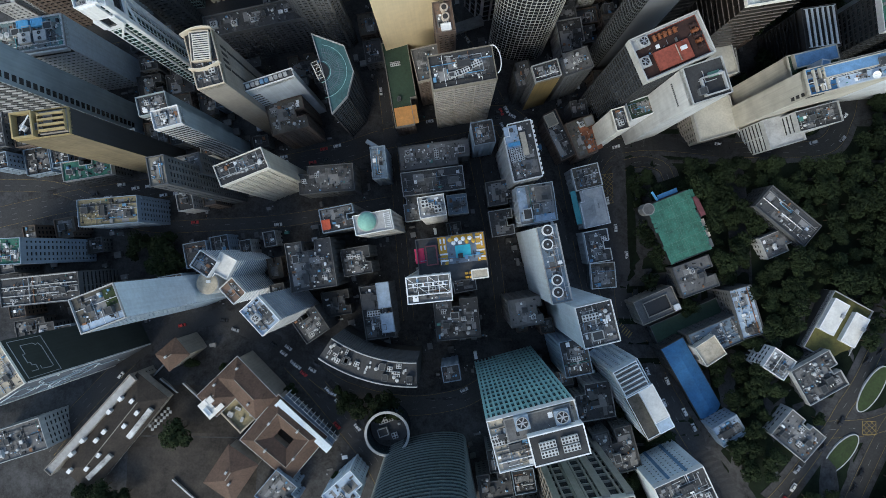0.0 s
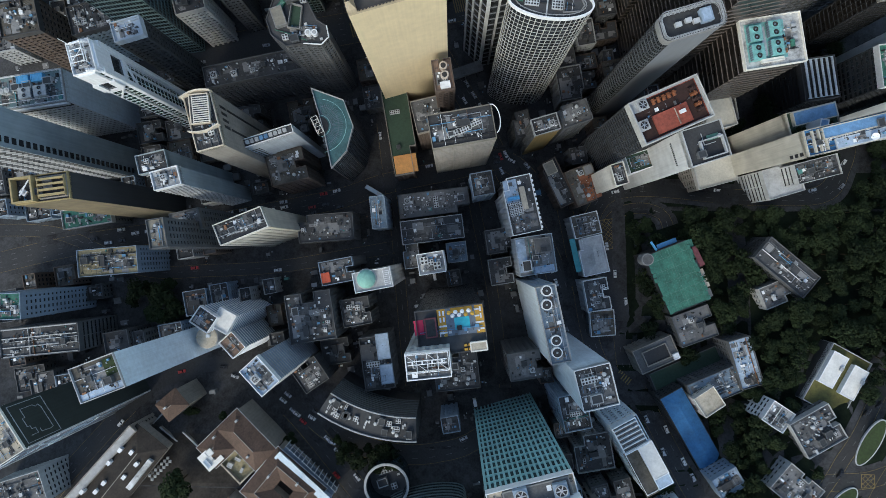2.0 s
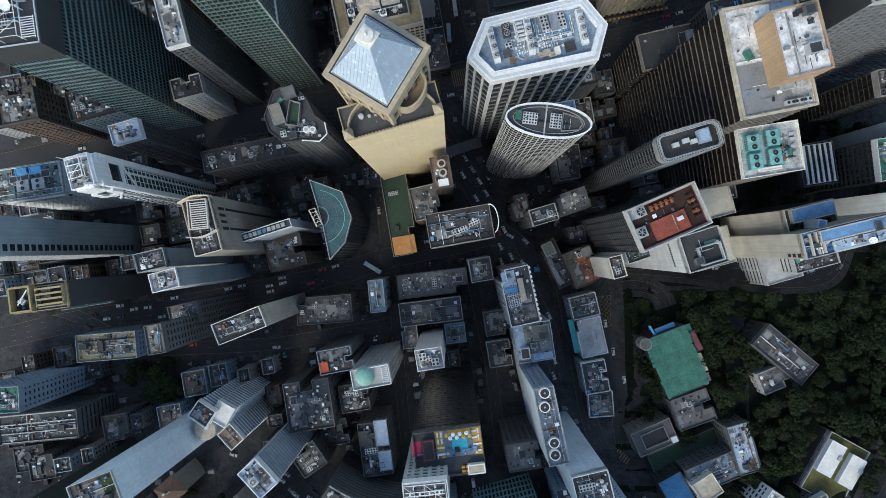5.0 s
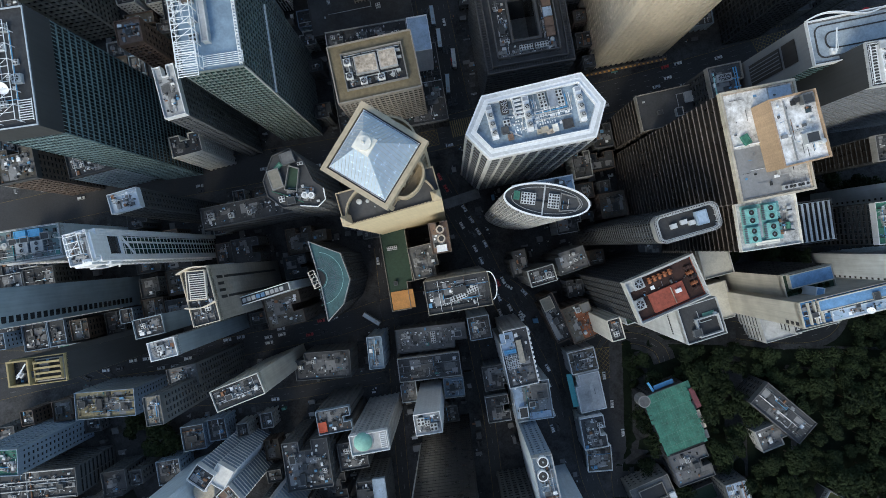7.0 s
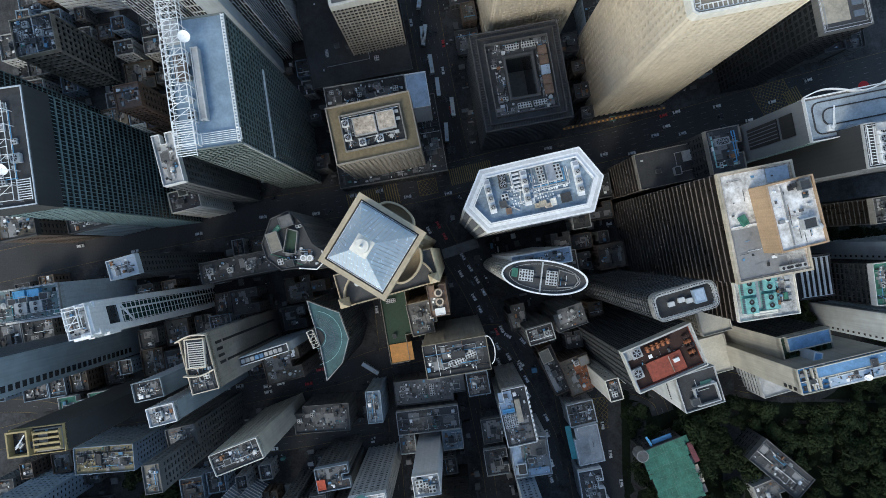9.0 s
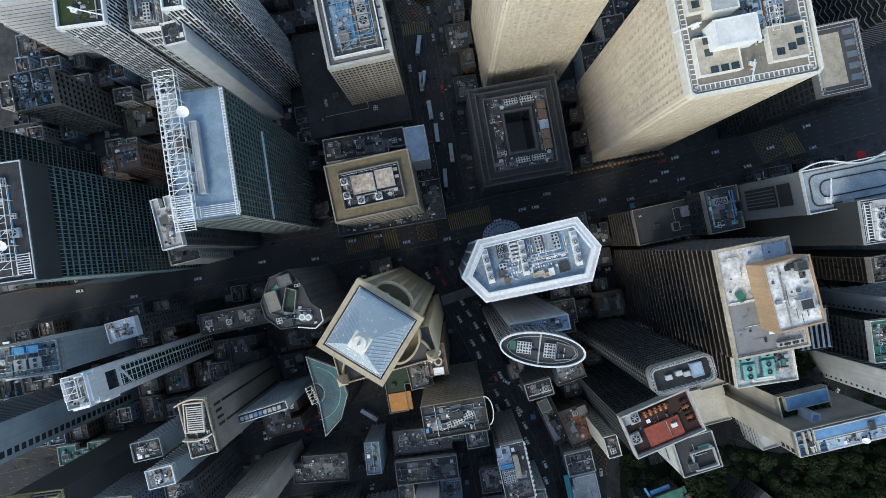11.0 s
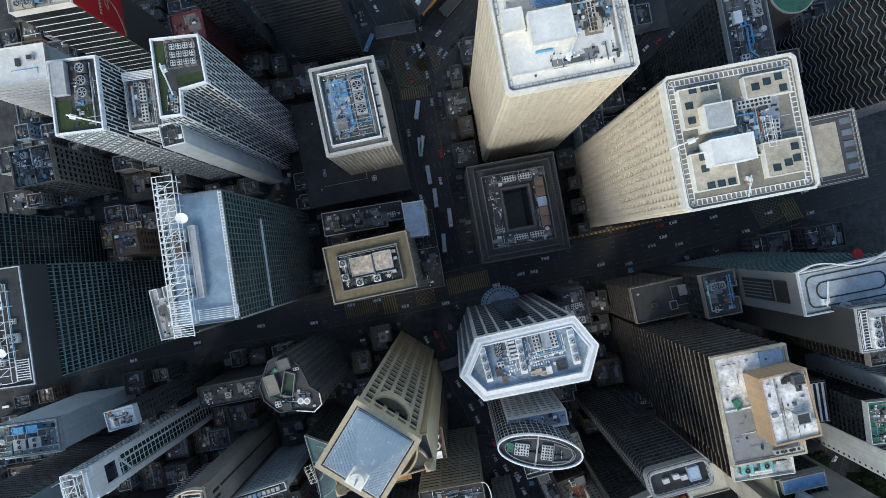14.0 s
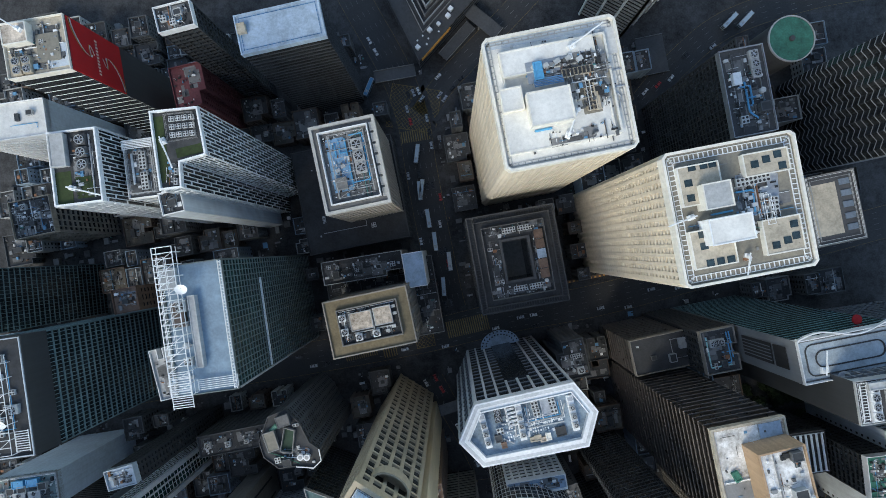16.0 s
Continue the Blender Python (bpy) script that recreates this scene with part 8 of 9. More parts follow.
tower("dark glass tower with curved ribbed front", (x0 + x1) / 2, (y0 + y1) / 2 - 3, foot, math.degrees(math.atan2(y1 - y0, x1 - x0)), 150.0, wall="dark_wall", glass="glass_blue",
      storey=3.6, span=0.14, bay=40, pier=0.0, proud=0.5, roof="roof_dark", band_wall="slab_rib")
x, y = (-31.3, -93.1)
drum = thing("glass_drum", pose(x, y, ground_z(x, y), 0, 0, 0), "round glass drum with a white rim", "building")
FOOT.append((x, y, 0, 13, 13))
zz = 54 - ground_z(x, y)
circle = [(math.cos(2 * math.pi * i / 40), math.sin(2 * math.pi * i / 40)) for i in range(40)]
part("wall", Mesh().ring([(10.9 * a, 10.9 * b) for a, b in circle], [(10 * a, 10 * b) for a, b in circle], -6, zz), "glass_blue", drum)
part("rim", Mesh().ring([(11.4 * a, 11.4 * b) for a, b in circle], [(10.2 * a, 10.2 * b) for a, b in circle], zz, zz + 0.7), "white_dirty", drum)
part("floor", Mesh().prism([(9.8 * a, 9.8 * b) for a, b in circle], -6, 2), "concrete_dark", drum)
for u, v, kind in ((-3, -2, "hut"), (3, -4, "quad"), (-2, 4, "bank"), (5, 2, "box"), (2, 6, "tank")):
    put(drum, kind, u, v, 2, 20, 1.0)
ob, h = tower("tall beige tower with deep window bays", 59.1, -107.5, (30.6, 20.0), 10.0, 118.0, wall="stone_grey", storey=7.2, span=0.1, bay=4.6, pier=0.2, proud=0.9, roof="roof_dark", edge="white_stone")
for k in range(4):
    part("rib", Mesh().box(-14.1 + 9.39 * k, 10.3, 0, 3.0, 1.4, h - 1), "stone_grey", ob)
simple("bright blue-white block of flats", (108.7, -111.9, 24.4, 22.0, 25.4, 80.0), "white", wall="flats_blue", edge="white", storey=3.1, pier=0.66, span=0.7, bay=2.4, proud=0.14, fin=0.02)
ob, h, w, d = BUILT["bright blue-white block of flats"]
for u in (-w * 0.16, w * 0.2):
    part("recess", Mesh().box(u, d / 2 + 0.05, 0, 1.6, 0.3, h - 1.5), "steel_blue", ob)
x, y = (83.1, -99.1)
simple("grey low block beside the teal tower", (x, y, 20.0, 22.0, 16.0, 55.0), "old", amount=1.2)

# the road fork at the north edge, with its footbridges and low dark roofs
(x, y), foot = (-13.5, 368.8), [(-5.6, -39.1), (29.0, 1.3), (5.8, 32.1), (-29.1, 5.7)]
ob, h = tower("dark low block with stepped ridged roof and white cubes", x, y, foot, 0, 12.0, wall="dark_wall", storey=4, span=0.3, pier=0, roof="roof_dark", edge="concrete_dark", parapet=0.6, crown=1)
for k in range(6):
    step_foot = offset(foot, -9 - 2.6 * k)
    part("roof_step", Mesh().ring(step_foot, offset(step_foot, -0.35), h, h + 1.2 + 1.2 * k), "white_dirty" if k % 2 else "concrete", ob)
a, b = Vector(foot[0]), Vector(foot[1])
t, n = (b - a).normalized(), Vector(((a - b).y, (b - a).x)).normalized()
for k, (s, q, big) in enumerate(((5, 5.5, 2.4), (17, 7, 2.4), (23, 5.5, 2.0), (30, 4.5, 2.4), (34, 6, 2.4), (10, 3, 0.8), (13, 4.5, 0.8), (8, 8.5, 0.8), (20, 2.6, 0.8), (12, 8, 0.8))):
    c = a + t * s + n * q
    part("white_cube", Mesh().box(c.x, c.y, h, big, big, big, math.degrees(math.atan2(t.y, t.x))), "white", ob)
for k in range(16):
    c = a + t * (2.5 + 1.55 * k) - n * 0.5
    part("lit_panel", Mesh().box(c.x, c.y, h - 3.0, 1.2, 0.5, 3.0, math.degrees(math.atan2(t.y, t.x))), "lit_edge", ob)


def deck_bridge(label, spec, high, roof=True):
    x, y, w, d, turn, top = spec
    g = ground_z(x, y)
    ob = thing("footbridge", pose(x, y, g, 0, 0, turn), label, "bridge", "footbridges")
    part("deck", Mesh().box(0, 0, high, w, d, 0.6), "concrete_dark", ob)
    for v in (-d / 2 + 0.15, d / 2 - 0.15):
        part("railing", Mesh().box(0, v, high + 0.6, w, 0.2, 1.1), "concrete", ob)
    for u in (-w / 2 + 1, w / 2 - 1):
        part("post", Mesh().box(u, 0, 0, 0.9, 0.9, high), "concrete", ob)


deck_bridge("grey concrete footbridge over the road end", (-34.1, 324.9, 24.5, 7.3, 10.8, 5.0), 6.0)
deck_bridge("grey concrete footbridge between podium roofs", (17.6, 356.7, 8.5, 24.0, 51.0, 5.0), 6.0)
deck_bridge("pale flat canopy beside the curving road", (2.4, 345.5, 25.5, 6.6, 49.0, 1.0), 3.5)
(x, y), foot = (98.9, 369.7), [(-23.4, -6.2), (1.5, -19.2), (23.7, 2.6), (-1.8, 22.8)]
ob, h = tower("dark striped tower with white upright ribs", x, y, foot, 0, 95.0, wall="concrete", storey=3.6, span=0.3, pier=0, proud=0.6, roof="roof_dark")
for i in (0, 1):
    p, q = Vector(foot[i]), Vector(foot[i + 1])
    for k in range(4):
        c = p.lerp(q, k / 3)
        part("rib", Mesh().box(c.x, c.y, 0, 1.0, 1.0, h - 1), "white", ob)
deck_bridge("low dark terrace with pale walls", (119.0, 339.0, 16.5, 22.9, 12.0, -1.0), 1.0)

BOXES = [(-23.1, 305.9, 30, 26, -8), (-14.3, 166.6, 11, 9, 12), (189.7, 225.0, 20, 22, 30), (90.0, 36.1, 11, 17, 8), (-134.4, -42.8, 15, 8, 5), (204.5, -84.4, 6.4, 6.4, 0)]
CROSSINGS = [(-53.1, 159.2, 20, 9, 14), (-36.1, 162.8, 9, 14, 14), (11.3, 175.4, 26, 10, 14), (-21.8, 289.6, 18, 7, 10), (97.2, -44.3, 9, 4, -40), (204.2, 220.1, 10, 16, 30)]
BUSES = [(-17.6, 257.3, 84, "bus_pale"), (-20.6, 278.3, 84, "bus_pale"), (-13.2, 239.6, 100, "bus_pale"), (-18.6, 256.2, 96, "bus_pale"), (-50.0, 318.0, 68, "car_blue"), (164.3, 359.4, 48, "bus_pale"), (173.6, 360.2, 48, "bus_pale"), (-45.8, 59.2, 150, "bus_pale"), (-9.0, 225.9, 98, "bus_pale"), (-0.1, 214.2, 98, "car_white"), (-3.5, 199.0, 95, "bus_pale")]
TOWN_TREES = [(-46.7, -84.1, 1, 1.1), (-42.6, -79.5, 2, 1), (-53.3, -78.4, 4, 1), (-38.0, -87.3, 0, 1), (-59.6, -75.9, 2, 0.9), (-181.7, -128.6, 1, 1.2), (-175.7, -124.0, 3, 1), (-187.7, -125.8, 0, 1), (-55.9, -82.3, 3, 0.9), (-175.0, 1.1, 3, 1.3), (-163.6, -11.5, 1, 1.3), (-152.4, -9.7, 3, 1.2)]
TOWN_TREES += [(-144.5, -3.3, 0, 1.1), (-179.7, -5.4, 2, 1.2), (-160.5, -1.3, 3, 1.4), (-138.0, -94.8, 3, 1.5), (-141.3, -97.8, 1, 1.2), (-135.8, -98.9, 0, 1.2), (-140.8, -92.5, 2, 1.1), (-174.2, -129.0, 3, 1.4), (-169.7, -131.4, 1, 1.3), (-178.6, -131.4, 0, 1.3), (-165.2, -127.6, 2, 1.2), (-122.8, -66.1, 2, 0.9)]
TOWN_TREES += [(-106.3, -63.0, 0, 0.8), (-83.9, -76.2, 1, 0.8), (-140.5, -63.5, 4, 0.8), (-57.1, -117.2, 2, 1), (-158.7, -14.6, 0, 1.1), (-32.0, -79.4, 3, 1.2), (-36.3, -82.1, 1, 1.2), (-28.6, -85.3, 0, 1.1), (-163.7, -2.0, 1, 1.2), (-155.6, -6.6, 3, 1.1), (-170.2, 2.7, 4, 1), (-159.0, 4.5, 0, 1.1)]


# ---- the old police compound: tiled roofs round courts ----
def hip_house(label, x, y, w, d, turn, eave, rise, roof="tile_brown", wall="stone_grey", dormers=2, group="compound houses"):
    """A house with a hipped roof that overhangs its walls, with chimneys and window rows."""
    base = ground_z(x, y) - 1.5
    ob = thing("house", pose(x, y, base, 0, 0, turn), label, "building", group)
    FOOT.append((x, y, turn, w / 2, d / 2))
    h = eave - base
    part("wall", Mesh().prism(rect(w, d), 0, h), wall, ob)
    a, b, o = w / 2, d / 2, 0.7
    r = abs(a - b)
    ridge = [(-r, 0), (r, 0)] if a > b else [(0, -r), (0, r)]
    m = Mesh()
    vs = [(-a - o, -b - o, h), (a + o, -b - o, h), (a + o, b + o, h), (-a - o, b + o, h), (*ridge[0], h + rise), (*ridge[1], h + rise)]
    fs = [(0, 1, 5, 4), (1, 2, 5), (2, 3, 4, 5), (3, 0, 4)] if a > b else [(0, 1, 4), (1, 2, 5, 4), (2, 3, 5), (3, 0, 4, 5)]
    part("roof", m.add(vs, fs + [(3, 2, 1, 0)]), roof, ob, "brown tiled hipped roof")
    m = Mesh()
    p, q = Vector((*ridge[0], h + rise)), Vector((*ridge[1], h + rise))
    part("ridge", m.tube(p + Vector((0, 0, 0.05)), q + Vector((0.01, 0, 0.05)), 0.22), "stone_grey", ob)
    rnd = random.Random(int(x * 3 + y))
    for k in range(dormers):
        t = (k + 0.5) / dormers
        c = p.lerp(q, t) + Vector((rnd.uniform(-1, 1) * min(a, b) * 0.5, rnd.uniform(-1, 1) * min(a, b) * 0.3, -rise * 0.45))
        part("chimney", Mesh().box(c.x, c.y, c.z, 1.3, 0.9, 2.2).box(c.x, c.y, c.z + 2.2, 1.5, 1.1, 0.2), "white_dirty", ob)
    for side in (-1, 1):
        for k in range(max(2, int(w / 3.4))):
            u = -w / 2 + (k + 0.5) * w / max(2, int(w / 3.4))
            part("window", SHARED_WINDOW, (), ob, at=pose(u, side * (d / 2 + 0.02), h - 3.4))
    return ob


SHARED_WINDOW = Mesh().box(0, 0, 0, 1.2, 0.12, 2.0).data("window", "glass_dark")
HOUSES = [
    (-109.9, -114.7, 21.9, 17.0, 57.1, 54.0, 4.0, "tile_brown", "stone_grey", 2),
    (-144.1, -56.6, 12.7, 10.4, 40.7, 46.0, 3.0, "tile_brown", "stone_grey", 1),
]
for spec in HOUSES:
    hip_house("old brick house with a brown tiled hipped roof", *spec)


def quad_house(label, spec, wing, rise):
    """A house of four hipped wings round a small court, with a white gutter, chimneys and window rows."""
    x, y, w, d, turn, eave = spec
    base = ground_z(x, y) - 1.5
    ob = thing("house", pose(x, y, base, 0, 0, turn), label, "building", "compound houses")
    FOOT.append((x, y, turn, w / 2, d / 2))
    h = eave - base
    part("wall", Mesh().ring(rect(w, d), rect(w - 2 * wing, d - 2 * wing), 0, h), "stone_grey", ob)
    part("court", Mesh().prism(rect(w - 2 * wing, d - 2 * wing), 0, h - 7.0), "earth", ob)
    levels = [(rect(w + 1.4, d + 1.4), h), (rect(w - wing, d - wing), h + rise), (rect(w - 2 * wing - 1.0, d - 2 * wing - 1.0), h + 0.1)]
    for (low, z0), (high, z1) in zip(levels, levels[1:]):
        for i in range(4):
            k = (i + 1) % 4
            part("roof_slope", Mesh().add([(*low[i], z0), (*low[k], z0), (*high[k], z1), (*high[i], z1)], [(0, 1, 2, 3)]), "tile_brown", ob, "brown tiled roof slope")
    part("gutter", Mesh().ring(rect(w + 1.7, d + 1.7), rect(w + 1.1, d + 1.1), h - 0.3, h + 0.12), "white_dirty", ob)
    m = rect(w - wing, d - wing)
    for i in range(4):
        part("ridge", Mesh().tube((*m[i], h + rise + 0.05), (*m[(i + 1) % 4], h + rise + 0.05), 0.2), "stone_grey", ob)
        c = Vector(m[i]).lerp(Vector(m[(i + 1) % 4]), 0.35)
        part("chimney", Mesh().box(c.x, c.y, h + rise - 0.8, 1.3, 0.9, 2.4).box(c.x, c.y, h + rise + 1.6, 1.5, 1.1, 0.2), "white_dirty", ob)
    for side in (-1, 1):
        for k in range(6):
            part("window", SHARED_WINDOW, (), ob, at=pose(-w / 2 + (k + 0.5) * w / 6, side * (d / 2 + 0.02), h - 3.4))
    return ob


x, y, w, d, turn, top = (-107.2, -76.0, 27.2, 27.8, 45.1, 54.0)
base = ground_z(x, y) - 1.5
ob = thing("house", pose(x, y, base, 0, 0, turn), "old brick barrack with brown tiled roofs beside an ochre court", "building", "compound houses")
FOOT.append((x, y, turn, w / 2, d / 2))
h = top - base
for u, v, a, b in ((6.6, 0, 14.0, d), (-7.0, 7.4, 13.2, 13.0)):
    part("wall", Mesh().prism(rect(a, b, u, v), 0, h), "stone_grey", ob)
    r = abs(a - b) / 2
    ends = [(u - r, v), (u + r, v)] if a > b else [(u, v - r), (u, v + r)]
    low = rect(a + 1.4, b + 1.4, u, v)
    fs = [(0, 1, 5, 4), (1, 2, 5), (2, 3, 4, 5), (3, 0, 4)] if a > b else [(0, 1, 4), (1, 2, 5, 4), (2, 3, 5), (3, 0, 4, 5)]
    part("roof", Mesh().add([(*p, h) for p in low] + [(*p, h + 3.8) for p in ends], fs + [(3, 2, 1, 0)]), "tile_brown", ob, "brown tiled hipped roof")
    part("gutter", Mesh().ring(rect(a + 1.9, b + 1.9, u, v), rect(a + 1.5, b + 1.5, u, v), h - 0.3, h + 0.1), "white_dirty", ob)
    part("ridge", Mesh().tube((*ends[0], h + 3.85), (ends[1][0] + 0.01, ends[1][1], h + 3.85), 0.2), "stone_grey", ob)
    for k in range(3):
        part("chimney", Mesh().box(u + a * (0.3 - 0.3 * k), v + b * (0.36 - 0.3 * k), h + 0.4, 1.2, 0.9, 2.6).box(u + a * (0.3 - 0.3 * k), v + b * (0.36 - 0.3 * k), h + 3.0, 1.4, 1.1, 0.2), "white_dirty", ob)
part("court", Mesh().prism(rect(13.2, 14.8, -7.0, -6.5), 0, h - 7.0), "roof_ochre", ob, "ochre paved court")
part("court_wall", Mesh().ring(rect(13.6, 15.2, -7.0, -6.5), rect(12.6, 14.2, -7.0, -6.5), 0, h - 4.6), "stone_grey", ob)
part("coping", Mesh().ring(rect(13.9, 15.5, -7.0, -6.5), rect(12.4, 14.0, -7.0, -6.5), h - 4.6, h - 4.4), "roof_sand", ob)
for u, v, a, b, c in ((-8.6, -9.6, 2.4, 1.2, 1.5), (-6.2, -4.2, 1.4, 3.0, 1.3), (-10.8, -3.6, 2.4, 2.6, 2.2), (-3.6, -11.0, 1.6, 1.2, 1.1)):
    block(ob, (u, v, a, b, 20), h - 7.0, c, "white_dirty", "court_shed", "roof_light")
quad_house("old brick headquarters with brown tiled roofs round a court", (-83.3, -96.3, 28.8, 31.4, 50.6, 54.0), 11.0, 3.8)
x, y, w, d, turn, _ = (-172.5, -97.2, 62.2, 19.5, 52.1, 28.0)
hall = hip_house("long dark-roofed prison hall with white roof lights", x, y, w, d, turn, 48.0, 3.0, "tile_dark", "stone_grey", 0)
hz = 48.0 - ground_z(x, y) + 1.5
for u, v in ([(17.1, 7.9), (8.3, 8.3), (19.9, 2.6), (16.8, -3.2), (7.6, -2.3), (-11.9, 9.8), (-21.0, 9.9), (-28.1, 5.3), (-12.3, -1.4), (-21.6, -0.9), (-1.3, 3.9), (-7.3, 4.4)]):
    part("roof_light", Mesh().box(0, 0, 0, 2.2, 1.7, 3.4).box(0, 0, 3.4, 2.4, 1.9, 0.15), "white", hall, at=pose(u, v, hz))
for u, v, a, b, r in ((13.3, -7.5, 18.6, 2.5, 0), (-17.1, -5.2, 16.8, 2.5, -6)):
    part("long_roof_light", Mesh().box(0, 0, 0, a, b, 3.0), "roof_mottled", hall, at=pose(u, v, hz, 0, 0, r))
x, y = (-134.0, -105.7)
yard = sheet("courtyard", [x - 34 + 8.5 * i for i in range(9)], [y - 30 + 7.5 * i for i in range(9)], lambda u, v: ground_z(u, v) + 0.12, "earth", "bare brown earth parade court", "ground")

for spec, words, key, lid in (((-184.0, -92.6, 66.0, 4.4, 48.8, 49.5), "long low roofed walkway with a worn grey roof", "stone_grey", "roof_light"),
                               ((-214.2, -98.2, 28.1, 15.8, 18.7, 60.0), "grey block of flats with balcony rows", "white_dirty", "roof_grey"),
                               ((-50.1, -117.9, 18.4, 12.6, 42.4, 66.0), "blue-white block with a flat roof", "flats_blue", "roof_paleblue"),
                               ((-83.8, -122.6, 17.0, 17.9, 50.9, 58.0), "grey block with a blue roof edge", "blue_wall", "roof_grey")):
    simple(words, spec, "old", wall=key, roof=lid, amount=0.35 if spec[3] > 8 else 0, pipes=0)

x, y = -119.7, -80.4
ob = thing("annex", pose(x, y, ground_z(x, y) - 1.5, 0, 0, 42.9), "white annex with a bare roof at a brick house", "building")
h = 55.5 - ground_z(x, y) + 1.5
part("wall", Mesh().prism(rect(9.6, 9.0), 0, h), "wall_white", ob)
part("roof", Mesh().prism(rect(10.0, 9.4), h, h + 0.25), "roof_white", ob)
block(ob, (2.2, 2.4, 3.6, 3.2, 0), h + 0.25, 1.6, "wall_white", "stair_house", "roof_white")
block(ob, (-2.6, -1.0, 2.0, 4.4, 0), h + 0.25, 0.9, "slab_white", "skylight", "roof_paleblue")
x, y = -73.0, -89.4
ob = thing("balcony_wing", pose(x, y, ground_z(x, y) - 1.5, 0, 0, 48.5), "narrow white balcony wing along an old house", "building")
h = 56.0 - ground_z(x, y) + 1.5
part("wall", Mesh().prism(rect(3.6, 34.6), 0, h), "slab_white", ob)
part("roof", Mesh().prism(rect(4.2, 35.2), h, h + 0.3), "flats_blue", ob, "pale blue metal roof")
for level in (4.0, 9.0):
    part("balcony_floor", Mesh().box(3.2, 0, h - level, 3.0, 34.0, 0.3), "slate_deck", ob)
    part("rail", Mesh().box(4.6, 0, h - level + 0.9, 0.15, 34.0, 0.15), "white", ob)
    for k in range(13):
        part("post", Mesh().box(4.6, -17 + 34 * k / 12, h - level - 3.8, 0.4, 0.4, 4.9), "white", ob)

# low walls, steps and tables round the parade court
rnd = random.Random(31)
for px0, py0, ln, ang in ((-158.2, -90.6, 30, 50), (-150.0, -76.9, 16, -38), (-135.5, -80.5, 20, -42), (-133.2, -129.8, 26, -40), (-159.9, -69.0, 14, 48)):
    ob = thing("garden_wall", pose(px0, py0, ground_z(px0, py0), 0, 0, ang), "low grey stone wall round a court", "wall", "court walls")
    part("wall", Mesh().box(0, 0, -1, ln, 0.5, 2.4), "stone_grey", ob)
    part("coping", Mesh().box(0, 0, 1.4, ln + 0.2, 0.8, 0.15), "white_dirty", ob)
for k in range(14):
    u, v = (-156.6, -94.6)
    u, v = u + 1.9 * (k % 7) * 0.68 + 2.2 * (k // 7) * 0.7, v + 1.9 * (k % 7) * 0.72 - 2.2 * (k // 7) * 0.7
    ob = thing("parasol", pose(u, v, ground_z(u, v) + 0.12, 0, 0, 0), "pale square parasol on a terrace", "parasol", "terrace parasols")
    part("canopy", Mesh().cone(0, 0, 2.2, 2.7, 1.1, 0.08, 4, 0.8), rnd.choice(("white_dirty", "roof_grey", "white_dirty")), ob)
    part("pole", Mesh().cone(0, 0, 0, 2.3, 0.06, 0.06, 6), "metal", ob)

# the curved block on the bend of the street
ax, ay, ar, a0, a1 = -19.0, 15.6, 81.9, -2.143, -1.531
arc = thing("curved_block", pose(ax, ay, ground_z(ax, ay - ar), 0, 0, 0), "long low curved block with a pale roof edge", "building")
az = 68.0 - ground_z(ax, ay - ar)
angles = [a0 + (a1 - a0) * i / 18 for i in range(19)]
outer = [(ar * math.cos(a), ar * math.sin(a)) for a in angles]
inner_line = [((ar - 11.9) * math.cos(a), (ar - 11.9) * math.sin(a)) for a in angles]
m, rim, bands = Mesh(), Mesh(), Mesh()
for i in range(18):
    quad = [outer[i], outer[i + 1], inner_line[i + 1], inner_line[i]]
    m.prism(quad, -12, az)
    for u, v in ((outer[i], outer[i + 1]), (inner_line[i + 1], inner_line[i])):
        n = Vector(((Vector(v) - Vector(u)).y, -(Vector(v) - Vector(u)).x)).normalized()
        rim.prism([u, v, (v[0] - n.x * 0.5, v[1] - n.y * 0.5), (u[0] - n.x * 0.5, u[1] - n.y * 0.5)], az, az + 1.1)
        for k in range(10):
            bands.prism([(u[0] + n.x * 0.3, u[1] + n.y * 0.3), (v[0] + n.x * 0.3, v[1] + n.y * 0.3), v, u], az - 2.2 - 3.2 * k, az - 0.9 - 3.2 * k)
    FOOT.append((ax + quad[0][0], ay + quad[0][1], 0, 8, 8))
part("body", m, "roof_dark", arc, kind="stuff")
part("parapet", rim, "white_dirty", arc, kind="stuff")
part("balcony_band", bands, "grey_wall", arc, kind="stuff")
rnd = random.Random(77)
for i in range(46):
    a, r = rnd.uniform(a0 + 0.03, a1 - 0.03), ar - rnd.uniform(1.8, 10.2)
    put(arc, rnd.choice(("box", "tank", "pair", "vent", "box", "hut_dark", "quad")), r * math.cos(a), r * math.sin(a), az, math.degrees(a), 0.8)


# ---- small old blocks that fill the gaps between the streets ----
def clash(x, y, r):
    for fx, fy, ft, hw, hd in FOOT:
        c, s = math.cos(radians(-ft)), math.sin(radians(-ft))
        u, v = c * (x - fx) - s * (y - fy), s * (x - fx) + c * (y - fy)
        if abs(u) < hw + r and abs(v) < hd + r:
            return True
    return False


GARDEN = (-167.7, -2.0)


def open_ground(x, y):
    """Wood, courts and squares where no block stands."""
    return (x > 88 and y < 62) or (x < -38 and y < -52) or (x > 150 and y < 100) or (y > 318 and 0 < x < 90) or (x > 172 and 60 < y < 200) or (abs(x - GARDEN[0]) < 19 and abs(y - GARDEN[1]) < 15) or abs(x) > 262


